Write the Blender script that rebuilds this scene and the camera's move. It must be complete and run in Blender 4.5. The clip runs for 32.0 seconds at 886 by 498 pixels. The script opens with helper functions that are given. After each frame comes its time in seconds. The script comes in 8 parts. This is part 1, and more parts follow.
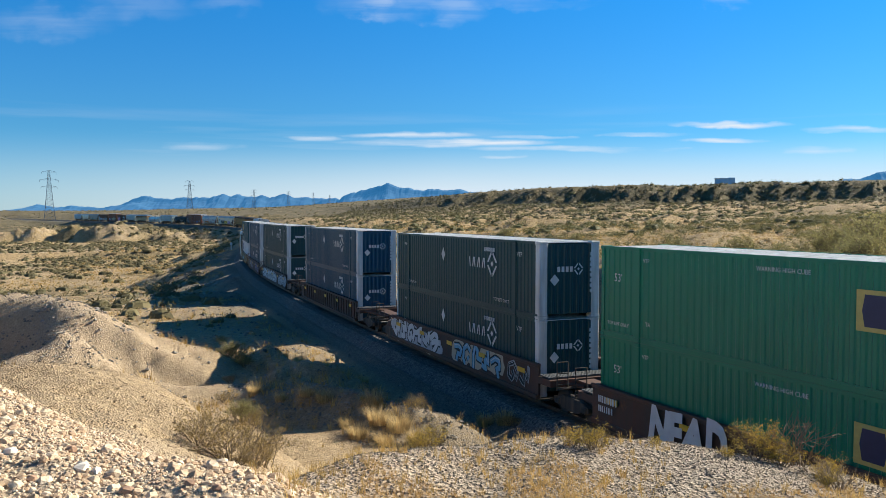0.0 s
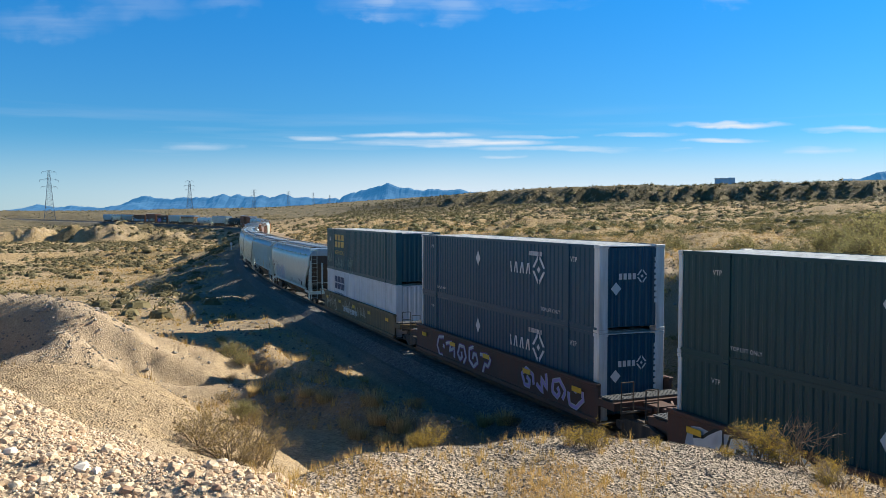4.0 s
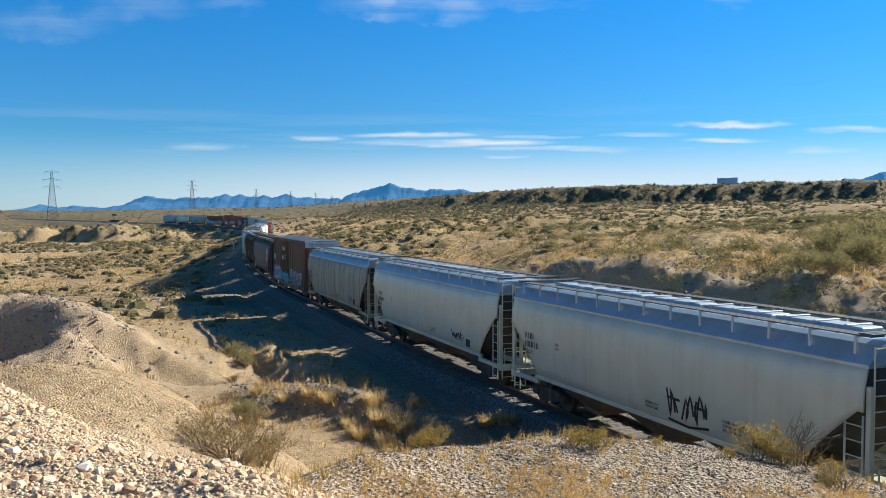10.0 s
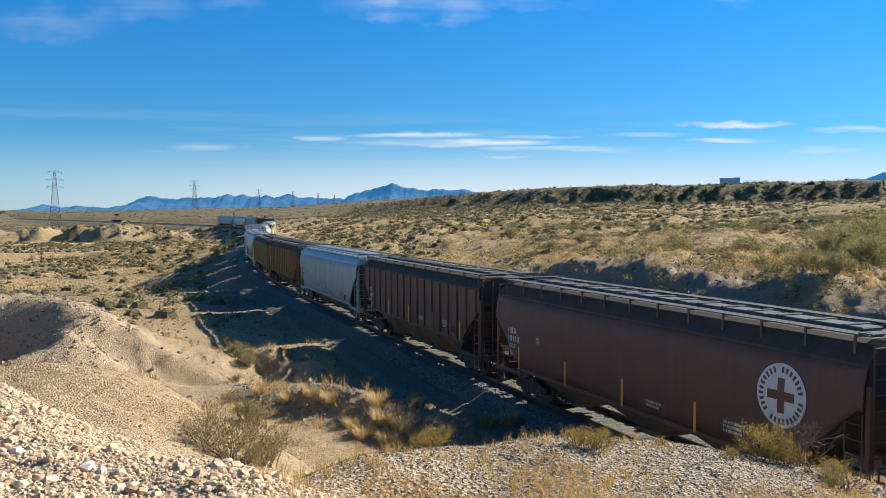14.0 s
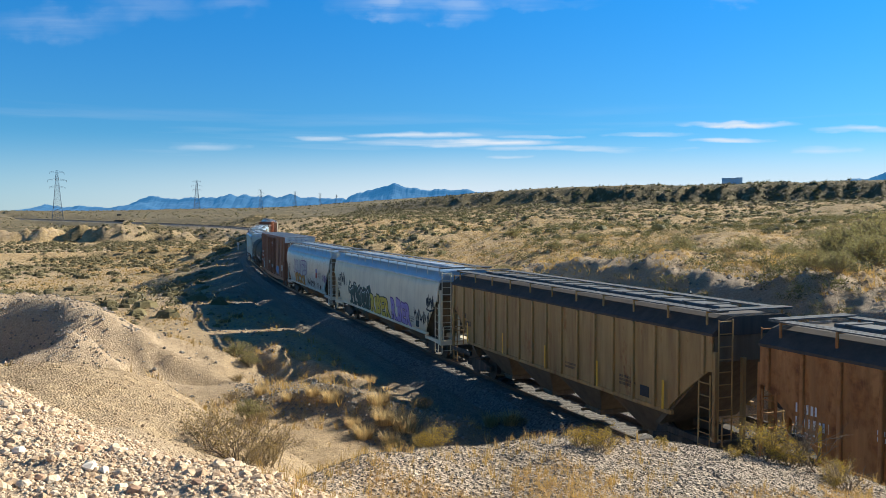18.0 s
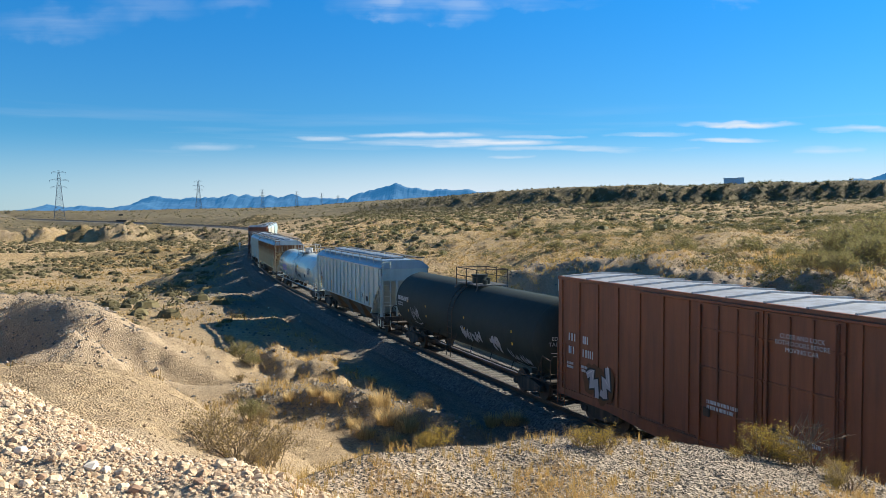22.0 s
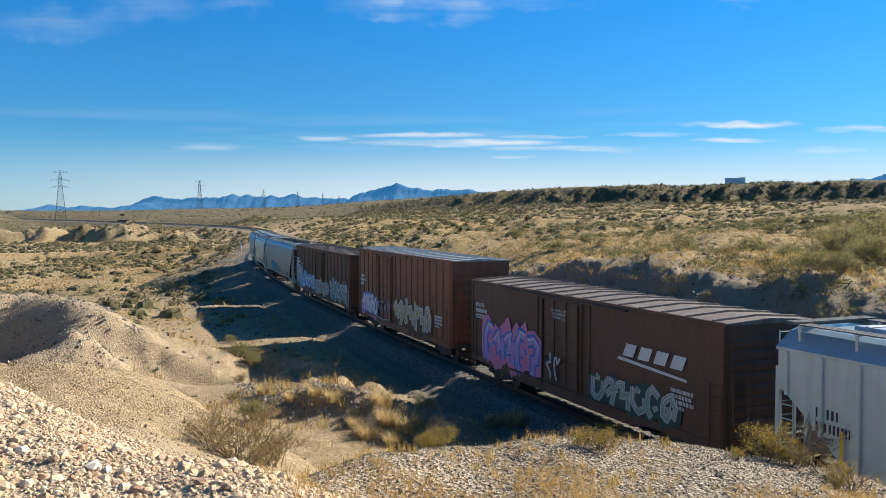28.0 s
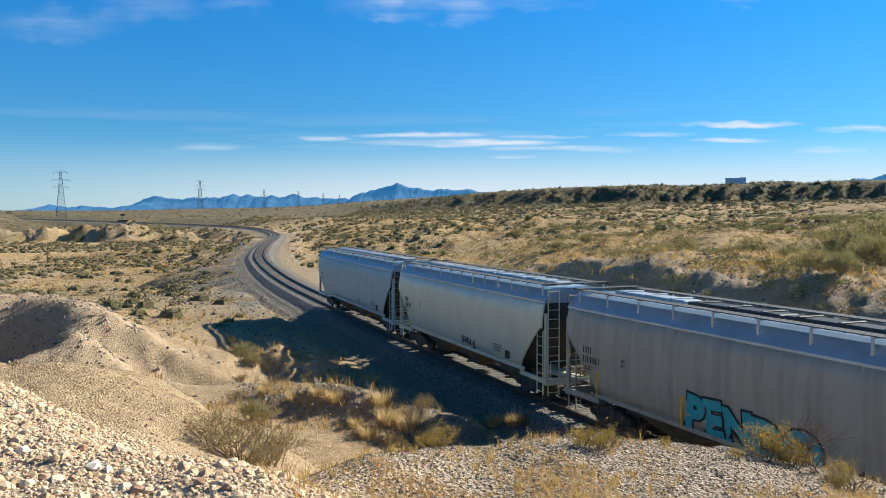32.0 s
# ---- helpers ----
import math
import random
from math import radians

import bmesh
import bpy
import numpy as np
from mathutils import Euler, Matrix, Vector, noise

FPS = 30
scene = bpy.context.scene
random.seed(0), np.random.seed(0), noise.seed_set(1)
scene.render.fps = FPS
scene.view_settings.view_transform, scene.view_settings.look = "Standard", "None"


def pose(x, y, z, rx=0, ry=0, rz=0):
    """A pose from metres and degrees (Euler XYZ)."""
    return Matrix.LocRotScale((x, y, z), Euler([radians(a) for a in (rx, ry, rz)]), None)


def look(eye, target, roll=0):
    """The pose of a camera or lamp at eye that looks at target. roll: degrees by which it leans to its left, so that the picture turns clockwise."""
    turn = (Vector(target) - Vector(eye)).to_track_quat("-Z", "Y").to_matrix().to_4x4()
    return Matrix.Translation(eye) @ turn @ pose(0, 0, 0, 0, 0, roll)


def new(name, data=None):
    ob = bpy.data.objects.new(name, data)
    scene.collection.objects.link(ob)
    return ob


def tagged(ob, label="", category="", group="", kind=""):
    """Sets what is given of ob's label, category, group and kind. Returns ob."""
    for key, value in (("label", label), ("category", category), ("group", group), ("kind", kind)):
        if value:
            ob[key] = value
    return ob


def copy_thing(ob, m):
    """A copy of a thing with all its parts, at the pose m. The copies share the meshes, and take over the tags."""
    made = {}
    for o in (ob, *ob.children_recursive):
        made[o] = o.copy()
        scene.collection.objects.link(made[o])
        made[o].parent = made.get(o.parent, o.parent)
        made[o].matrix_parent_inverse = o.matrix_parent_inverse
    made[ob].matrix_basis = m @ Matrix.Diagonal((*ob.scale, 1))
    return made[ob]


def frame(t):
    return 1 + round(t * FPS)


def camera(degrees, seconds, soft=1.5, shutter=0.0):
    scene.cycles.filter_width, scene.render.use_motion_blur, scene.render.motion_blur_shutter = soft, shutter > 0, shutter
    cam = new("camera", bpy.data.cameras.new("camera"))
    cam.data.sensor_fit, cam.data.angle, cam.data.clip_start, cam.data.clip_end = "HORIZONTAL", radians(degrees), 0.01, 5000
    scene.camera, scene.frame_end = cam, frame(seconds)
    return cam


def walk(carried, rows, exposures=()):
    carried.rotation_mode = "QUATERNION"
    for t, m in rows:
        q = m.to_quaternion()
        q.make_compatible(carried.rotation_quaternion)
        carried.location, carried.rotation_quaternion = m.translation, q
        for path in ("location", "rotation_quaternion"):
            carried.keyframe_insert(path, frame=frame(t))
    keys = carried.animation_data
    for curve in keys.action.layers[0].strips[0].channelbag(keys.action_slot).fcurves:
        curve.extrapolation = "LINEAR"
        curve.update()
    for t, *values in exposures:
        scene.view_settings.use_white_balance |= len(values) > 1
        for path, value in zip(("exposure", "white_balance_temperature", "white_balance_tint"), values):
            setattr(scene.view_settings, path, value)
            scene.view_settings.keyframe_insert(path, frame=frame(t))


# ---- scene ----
cam = camera(56.02, 32.0, soft=0.5)
EYE = (0.0, 0.0, 7.15)


def heading(turn):
    """The camera's pose, turned to its left by that many thousandths of a radian."""
    return pose(*EYE, 90 - 2.37, 0, math.degrees(turn / 1000))


walk(cam, [(0, heading(0)), (3, heading(0)), (6.5, heading(0)), (8, heading(1.3)), (10, heading(2.7)), (12, heading(4.0)),
           (14, heading(5.4)), (16.5, heading(7.0)), (18, heading(7.85)), (20, heading(8.8)), (22, heading(9.7)),
           (24, heading(10.3)), (26, heading(10.7)), (28, heading(10.95)), (30, heading(11.3)), (32, heading(11.5))],
     exposures=[(0, 0.88), (32, 0.88)])

# ---- light ----
SUN_AZ, SUN_EL = radians(27), radians(30.5)
SUN_DIR = Vector((math.cos(SUN_AZ) * math.cos(SUN_EL), math.sin(SUN_AZ) * math.cos(SUN_EL), math.sin(SUN_EL)))
sun = new("sun", bpy.data.lights.new("sun", "SUN"))
sun.data.energy, sun.data.angle, sun.data.color = 5.0, radians(0.55), (1.0, 0.935, 0.78)
sun.matrix_world = look(SUN_DIR * 100, (0, 0, 0))


# cirrus streaks: bearing, height, half-lengths and density
CIRRUS = [(0.007, 0.0855, 0.146, 0.0054, 0.90), (-0.040, 0.0943, 0.088, 0.0041, 0.55), (-0.155, 0.0909, 0.044, 0.0034, 0.60), (-0.291, 0.0828, 0.068, 0.0061, 0.35),
          (0.109, 0.0923, 0.061, 0.0034, 0.50), (0.170, 0.0780, 0.146, 0.0048, 0.75), (0.069, 0.0679, 0.041, 0.0034, 0.50), (0.340, 0.1065, 0.081, 0.0048, 0.90),
          (0.340, 0.0882, 0.068, 0.0041, 0.75), (0.238, 0.0950, 0.061, 0.0034, 0.50), (0.489, 0.1004, 0.068, 0.0054, 0.65), (0.449, 0.0760, 0.061, 0.0109, 0.35),
          (-0.054, 0.2511, 0.081, 0.0136, 0.40), (-0.077, 0.2443, 0.022, 0.0109, 0.55), (0.014, 0.2429, 0.034, 0.0122, 0.50), (0.333, 0.2545, 0.024, 0.0095, 0.70),
          (-0.474, 0.2273, 0.075, 0.0136, 0.40), (-0.359, 0.2511, 0.064, 0.0163, 0.28), (-0.250, 0.2545, 0.034, 0.0109, 0.28), (0.102, 0.2524, 0.075, 0.0061, 0.25)]


def make_world():
    world = bpy.data.worlds.new("sky")
    scene.world = world
    world.use_nodes = True
    nt = world.node_tree
    nt.nodes.clear()
    n, l = nt.nodes.new, nt.links.new
    out, bg = n("ShaderNodeOutputWorld"), n("ShaderNodeBackground")
    sky = n("ShaderNodeTexSky")
    sky.sky_type, sky.sun_disc = "NISHITA", False
    sky.sun_elevation, sky.sun_rotation = SUN_EL, math.pi / 2 - SUN_AZ
    sky.air_density, sky.dust_density, sky.ozone_density, sky.altitude = 1.0, 0.3, 3.0, 1200
    # deep desert blue: the clear air's colour, by height above the horizon
    geo, sep = n("ShaderNodeTexCoord"), n("ShaderNodeSeparateXYZ")
    l(geo.outputs["Generated"], sep.inputs[0])
    deep = n("ShaderNodeValToRGB")
    deep.color_ramp.elements[0].position, deep.color_ramp.elements[0].color = 0.0, (0.26, 0.42, 0.58, 1)
    deep.color_ramp.elements[1].position, deep.color_ramp.elements[1].color = 1.0, (0.10, 0.31, 0.42, 1)
    for p, c in ((0.1, (0.155, 0.42, 0.60, 1)), (0.3, (0.05, 0.50, 0.82, 1)), (0.5, (0.09, 0.40, 0.56, 1))):
        deep.color_ramp.elements.new(p).color = c
    l(sep.outputs["Z"], deep.inputs[0])
    hsv = n("ShaderNodeMix")
    hsv.data_type, hsv.blend_type = "RGBA", "MULTIPLY"
    hsv.inputs["Factor"].default_value = 1.0
    l(sky.outputs[0], hsv.inputs["A"]), l(deep.outputs[0], hsv.inputs["B"])
    clear = n("ShaderNodeMix")
    clear.data_type, clear.blend_type, clear.clamp_result = "RGBA", "MULTIPLY", False
    clear.inputs["Factor"].default_value = 1.0
    l(hsv.outputs["Result"], clear.inputs["A"])
    clear.inputs["B"].default_value = (2.2, 2.2, 2.2, 1)
    # thin cirrus: long level streaks low in the north, loose wisps higher up, frayed by noise
    def calc(op, a, b=None, c=None):
        m = n("ShaderNodeMath")
        m.operation = op
        for k, v in enumerate((a, b, c)):
            if v is None:
                continue
            if isinstance(v, (int, float)):
                m.inputs[k].default_value = v
            else:
                l(v, m.inputs[k])
        return m.outputs[0]
    ahead = calc("MAXIMUM", sep.outputs["Y"], 0.05)
    side, high = calc("DIVIDE", sep.outputs["X"], ahead), calc("DIVIDE", sep.outputs["Z"], ahead)
    flat = n("ShaderNodeCombineXYZ")
    l(side, flat.inputs[0]), l(high, flat.inputs[1])

    def fray(sx, sy, scale, detail):
        mp, tex = n("ShaderNodeMapping"), n("ShaderNodeTexNoise")
        mp.inputs["Scale"].default_value = (sx, sy, 1)
        tex.inputs["Scale"].default_value, tex.inputs["Detail"].default_value = scale, detail
        l(flat.outputs[0], mp.inputs[0]), l(mp.outputs[0], tex.inputs["Vector"])
        return tex.outputs["Fac"]
    warp = calc("SUBTRACT", fray(1, 2.5, 9, 5), 0.5)
    fibre = n("ShaderNodeMapRange")
    fibre.inputs["From Min"].default_value, fibre.inputs["From Max"].default_value = 0.33, 0.62
    l(fray(1, 14, 7, 6), fibre.inputs["Value"])
    wisp = calc("SUBTRACT", fray(1, 1.6, 26, 6), 0.5)
    u = calc("MULTIPLY_ADD", wisp, 0.07, calc("MULTIPLY_ADD", warp, 0.05, side))
    lift = calc("MULTIPLY", calc("MAXIMUM", calc("SUBTRACT", high, 0.08), 0.0), 0.35)
    v = calc("MULTIPLY_ADD", wisp, lift, calc("MULTIPLY_ADD", warp, 0.012, high))
    total = None
    for a, e, w, h, k in CIRRUS:
        if e > 0.2:  # high wisps: wider and thinner
            w, h, k = 1.3 * w, 1.7 * h, 0.3 * k
        p, q = calc("MULTIPLY_ADD", u, 1 / w, -a / w), calc("MULTIPLY_ADD", v, 1 / h, -e / h)
        d = calc("MULTIPLY_ADD", p, p, calc("MULTIPLY", q, q))
        g = calc("MULTIPLY", calc("POWER", calc("MAXIMUM", calc("SUBTRACT", 1.0, d), 0.0), 1.5), k)
        total = g if total is None else calc("ADD", total, g)
    streaks = calc("MULTIPLY", total, calc("MULTIPLY_ADD", fibre.outputs[0], 1.1, 0.35))
    # the same thin cloud goes on, fainter, all round
    mapping = n("ShaderNodeMapping")
    mapping.inputs["Scale"].default_value = (2.2, 2.2, 46.0)
    l(geo.outputs["Generated"], mapping.inputs[0])
    streak = n("ShaderNodeTexNoise")
    streak.inputs["Scale"].default_value, streak.inputs["Detail"].default_value = 1.6, 6
    l(mapping.outputs[0], streak.inputs["Vector"])
    cut = n("ShaderNodeMapRange")
    cut.inputs["From Min"].default_value, cut.inputs["From Max"].default_value = 0.5, 0.7
    cut.inputs["To Max"].default_value = 0.16
    l(streak.outputs["Fac"], cut.inputs["Value"])
    belt = n("ShaderNodeMapRange")
    belt.inputs["From Min"].default_value, belt.inputs["From Max"].default_value = 0.13, 0.09
    l(sep.outputs["Z"], belt.inputs["Value"])
    mul = n("ShaderNodeMath")
    mul.operation = "MULTIPLY_ADD"
    l(cut.outputs[0], mul.inputs[0]), l(belt.outputs[0], mul.inputs[1]), l(streaks, mul.inputs[2])
    # pale haze that thickens towards the horizon
    haze = n("ShaderNodeMapRange")
    haze.inputs["From Min"].default_value, haze.inputs["From Max"].default_value = 0.005, 0.096
    haze.inputs["To Min"].default_value, haze.inputs["To Max"].default_value = 1.0, 0.0
    haze.interpolation_type = "SMOOTHSTEP"
    l(sep.outputs["Z"], haze.inputs["Value"])
    thin = n("ShaderNodeMapRange")
    thin.inputs["From Min"].default_value, thin.inputs["From Max"].default_value = -0.5, 0.0
    thin.inputs["To Min"].default_value, thin.inputs["To Max"].default_value = 0.3, 1.0
    l(sep.outputs["X"], thin.inputs["Value"])
    pale = n("ShaderNodeMath")
    pale.operation = "MULTIPLY"
    l(haze.outputs[0], pale.inputs[0]), l(thin.outputs[0], pale.inputs[1])
    veil = n("ShaderNodeMath")
    veil.operation, veil.use_clamp = "MAXIMUM", True
    l(mul.outputs[0], veil.inputs[0]), l(pale.outputs[0], veil.inputs[1])
    mix = n("ShaderNodeMix")
    mix.data_type = "RGBA"
    l(veil.outputs[0], mix.inputs["Factor"]), l(clear.outputs["Result"], mix.inputs["A"])
    mix.inputs["B"].default_value = (8.2, 9.2, 10.3, 1)
    l(mix.outputs["Result"], bg.inputs["Color"])
    bg.inputs["Strength"].default_value = 0.05
    l(bg.outputs[0], out.inputs[0])


make_world()

# ---- materials ----
MATS = {}


def material(name, build):
    if name not in MATS:
        m = bpy.data.materials.new(name)
        m.use_nodes = True
        nt = m.node_tree
        build(nt, nt.nodes["Principled BSDF"])
        MATS[name] = m
    return MATS[name]


def noise_node(nt, scale, detail=5, rough=0.55, coords="Object", stretch=None):
    co = nt.nodes.new("ShaderNodeTexCoord")
    tex = nt.nodes.new("ShaderNodeTexNoise")
    tex.inputs["Scale"].default_value, tex.inputs["Detail"].default_value = scale, detail
    tex.inputs["Roughness"].default_value = rough
    src = co.outputs[coords]
    if stretch:
        mp = nt.nodes.new("ShaderNodeMapping")
        mp.inputs["Scale"].default_value = stretch
        nt.links.new(src, mp.inputs[0])
        src = mp.outputs[0]
    nt.links.new(src, tex.inputs["Vector"])
    return tex


def ramp(nt, src, *stops):
    r = nt.nodes.new("ShaderNodeValToRGB")
    els = r.color_ramp.elements
    while len(els) < len(stops):
        els.new(0.5)
    for e, (p, c) in zip(els, stops):
        e.position, e.color = p, (*c, 1) if len(c) == 3 else c
    nt.links.new(src, r.inputs[0])
    return r.outputs[0]


def mix_rgb(nt, fac, a, b, blend="MIX"):
    m = nt.nodes.new("ShaderNodeMix")
    m.data_type, m.blend_type = "RGBA", blend
    for key, v in (("Factor", fac), ("A", a), ("B", b)):
        if isinstance(v, (int, float)):
            m.inputs[key].default_value = v
        elif isinstance(v, tuple):
            m.inputs[key].default_value = (*v, 1)
        else:
            nt.links.new(v, m.inputs[key])
    return m.outputs["Result"]


def bump_of(nt, bsdf, src, strength, distance):
    b = nt.nodes.new("ShaderNodeBump")
    b.inputs["Strength"].default_value, b.inputs["Distance"].default_value = strength, distance
    nt.links.new(src, b.inputs["Height"])
    nt.links.new(b.outputs[0], bsdf.inputs["Normal"])


def grade(c, k):
    return tuple(min(1.0, v * k) for v in c)


def paint(name, color, rough=0.55, metal=0.0, dirt=(0.16, 0.12, 0.08), dirty=0.35, rust=0.0, shine=0.5, runs=None):
    """Weathered paint on sheet metal: faded patches, vertical streaks of dirt, rust where asked for."""
    def build(nt, b):
        big = noise_node(nt, 0.9, 4)
        col = mix_rgb(nt, big.outputs["Fac"], grade(color, 0.8), grade(color, 1.18))
        streak = noise_node(nt, 2.2, 6, 0.62, stretch=(1.6, 1.6, 0.16))
        mask = ramp(nt, streak.outputs["Fac"], (0.5 - 0.25 * dirty, (0, 0, 0)), (0.78, (dirty * 1.7,) * 3))
        col = mix_rgb(nt, mask, col, dirt)
        if rust:
            spots = noise_node(nt, 1.3, 9, 0.7, stretch=(1, 1, 0.45))
            rmask = ramp(nt, spots.outputs["Fac"], (0.68 - 0.3 * rust, (0, 0, 0)), (0.74 - 0.22 * rust, (min(1, 0.4 + rust),) * 3))
            hue = noise_node(nt, 5, 5)
            col = mix_rgb(nt, rmask, col, ramp(nt, hue.outputs["Fac"], (0.3, (0.14, 0.05, 0.016)), (0.7, (0.40, 0.165, 0.045))))
        if runs:  # rust that has run down from the top edge
            co = nt.nodes.new("ShaderNodeTexCoord")
            sep = nt.nodes.new("ShaderNodeSeparateXYZ")
            nt.links.new(co.outputs["Object"], sep.inputs[0])
            reach = nt.nodes.new("ShaderNodeMapRange")
            reach.inputs[1].default_value, reach.inputs[2].default_value = 1.4, 3.9
            reach.inputs[3].default_value, reach.inputs[4].default_value = -0.13, 0.14
            nt.links.new(sep.outputs[2], reach.inputs[0])
            drip = noise_node(nt, 2.4, 6, 0.7, stretch=(1.5, 1.5, 0.06))
            total = nt.nodes.new("ShaderNodeMath")
            nt.links.new(drip.outputs["Fac"], total.inputs[0]), nt.links.new(reach.outputs[0], total.inputs[1])
            col = mix_rgb(nt, ramp(nt, total.outputs[0], (0.47, (0, 0, 0)), (0.60, (0.95, 0.95, 0.95))), col, ramp(nt, noise_node(nt, 4, 5, stretch=(1, 1, 0.2)).outputs["Fac"], (0.35, runs[0]), (0.65, runs[1])))
        nt.links.new(col, b.inputs["Base Color"])
        b.inputs["Metallic"].default_value, b.inputs["Specular IOR Level"].default_value = metal, shine
        fine = noise_node(nt, 40, 3)
        nt.links.new(ramp(nt, fine.outputs["Fac"], (0.2, (max(0.05, rough - 0.1),) * 3), (0.8, (min(1, rough + 0.12),) * 3)), b.inputs["Roughness"])
        bump_of(nt, b, noise_node(nt, 3.0, 4).outputs["Fac"], 0.25, 0.02)
    return material(name, build)


def plain(name, color, rough=0.6, metal=0.0, vary=0.25, scale=8):
    def build(nt, b):
        t = noise_node(nt, scale, 5)
        nt.links.new(mix_rgb(nt, t.outputs["Fac"], grade(color, 1 - vary), grade(color, 1 + vary)), b.inputs["Base Color"])
        b.inputs["Roughness"].default_value, b.inputs["Metallic"].default_value = rough, metal
    return material(name, build)


def varied(name, c1, c2, rough=0.9, bump=0.0, island=True, thin=0.0):
    """Loose stuff: every stone, leaf or blade its own shade."""
    def build(nt, b):
        g = nt.nodes.new("ShaderNodeNewGeometry" if island else "ShaderNodeObjectInfo")
        col = mix_rgb(nt, g.outputs["Random Per Island" if island else "Random"], c1, c2)
        t = noise_node(nt, 30, 3)
        col = mix_rgb(nt, ramp(nt, t.outputs["Fac"], (0.35, (0, 0, 0)), (0.7, (0.5,) * 3)), col, grade(c1, 0.6))
        nt.links.new(col, b.inputs["Base Color"])
        b.inputs["Roughness"].default_value = rough
        if thin:  # leaves and blades let the light through
            glow, both = nt.nodes.new("ShaderNodeBsdfTranslucent"), nt.nodes.new("ShaderNodeMixShader")
            nt.links.new(col, glow.inputs["Color"])
            both.inputs[0].default_value = thin
            nt.links.new(b.outputs[0], both.inputs[1]), nt.links.new(glow.outputs[0], both.inputs[2])
            nt.links.new(both.outputs[0], nt.nodes["Material Output"].inputs["Surface"])
        if bump:
            bump_of(nt, b, noise_node(nt, 60, 4).outputs["Fac"], bump, 0.01)
    return material(name, build)


def ground_material():
    """Desert soil: sand, gravel and dry-grass cover, by the masks that the ground's vertices carry."""
    def build(nt, b):
        att = nt.nodes.new("ShaderNodeVertexColor")
        att.layer_name = "cover"
        sep = nt.nodes.new("ShaderNodeSeparateColor")
        nt.links.new(att.outputs[0], sep.inputs[0])
        gravel, grass, grey = sep.outputs[0], sep.outputs[1], sep.outputs[2]
        n1, n2, n3, n4 = noise_node(nt, 0.15, 8, 0.6), noise_node(nt, 2.5, 8, 0.65), noise_node(nt, 14, 6, 0.7), noise_node(nt, 0.5, 9, 0.7)
        sand = ramp(nt, n2.outputs["Fac"], (0.25, (0.33, 0.23, 0.124)), (0.75, (0.61, 0.455, 0.27)))
        sand = mix_rgb(nt, n1.outputs["Fac"], sand, mix_rgb(nt, 1.0, sand, (0.8, 0.78, 0.76), "MULTIPLY"))
        vor = nt.nodes.new("ShaderNodeTexVoronoi")
        vor.inputs["Scale"].default_value = 22
        co = nt.nodes.new("ShaderNodeTexCoord")
        nt.links.new(co.outputs["Object"], vor.inputs["Vector"])
        grit = nt.nodes.new("ShaderNodeTexVoronoi")
        grit.inputs["Scale"].default_value = 15
        nt.links.new(co.outputs["Object"], grit.inputs["Vector"])
        speck = nt.nodes.new("ShaderNodeSeparateColor")
        nt.links.new(grit.outputs["Color"], speck.inputs[0])
        sand = mix_rgb(nt, 1.0, sand, ramp(nt, speck.outputs[0], (0.0, (0.6, 0.58, 0.55)), (0.3, (0.95, 0.95, 0.95)), (0.85, (1.05, 1.04, 1.02)), (1.0, (1.3, 1.3, 1.3))), "MULTIPLY")
        grav = mix_rgb(nt, vor.outputs["Color"], (0.31, 0.225, 0.145), (0.64, 0.50, 0.355))
        dirt = mix_rgb(nt, vor.outputs["Color"], (0.05, 0.044, 0.036), (0.30, 0.26, 0.205))
        straw = ramp(nt, n3.outputs["Fac"], (0.3, (0.27, 0.178, 0.08)), (0.7, (0.70, 0.50, 0.25)))
        tussock = noise_node(nt, 1.7, 7, 0.72)
        straw = mix_rgb(nt, 1.0, straw, ramp(nt, tussock.outputs["Fac"], (0.36, (0.48, 0.46, 0.42)), (0.5, (0.95, 0.95, 0.93)), (0.66, (1.25, 1.22, 1.15))), "MULTIPLY")
        col = mix_rgb(nt, gravel, sand, grav)
        tuft = nt.nodes.new("ShaderNodeMath")
        tuft.operation = "MULTIPLY"
        nt.links.new(ramp(nt, n4.outputs["Fac"], (0.34, (0, 0, 0)), (0.52, (1, 1, 1))), tuft.inputs[0])
        nt.links.new(grass, tuft.inputs[1])
        col = mix_rgb(nt, tuft.outputs[0], col, straw)
        olive = ramp(nt, noise_node(nt, 0.35, 8, 0.7).outputs["Fac"], (0.31, (0, 0, 0)), (0.48, (1, 1, 1)))
        shrub = nt.nodes.new("ShaderNodeMath")
        shrub.operation = "MULTIPLY"
        nt.links.new(olive, shrub.inputs[0]), nt.links.new(att.outputs["Alpha"], shrub.inputs[1])
        col = mix_rgb(nt, shrub.outputs[0], col, (0.09, 0.073, 0.03))
        col = mix_rgb(nt, grey, col, dirt)
        nt.links.new(col, b.inputs["Base Color"])
        b.inputs["Roughness"].default_value = 0.95
        h = nt.nodes.new("ShaderNodeMath")
        h.operation = "ADD"
        nt.links.new(vor.outputs["Distance"], h.inputs[0]), nt.links.new(n3.outputs["Fac"], h.inputs[1])
        lump = nt.nodes.new("ShaderNodeMath")
        lump.operation = "MULTIPLY"
        nt.links.new(tussock.outputs["Fac"], lump.inputs[0]), nt.links.new(grass, lump.inputs[1])
        rough = nt.nodes.new("ShaderNodeMath")
        rough.operation = "MULTIPLY_ADD"
        rough.inputs[1].default_value = 7.0
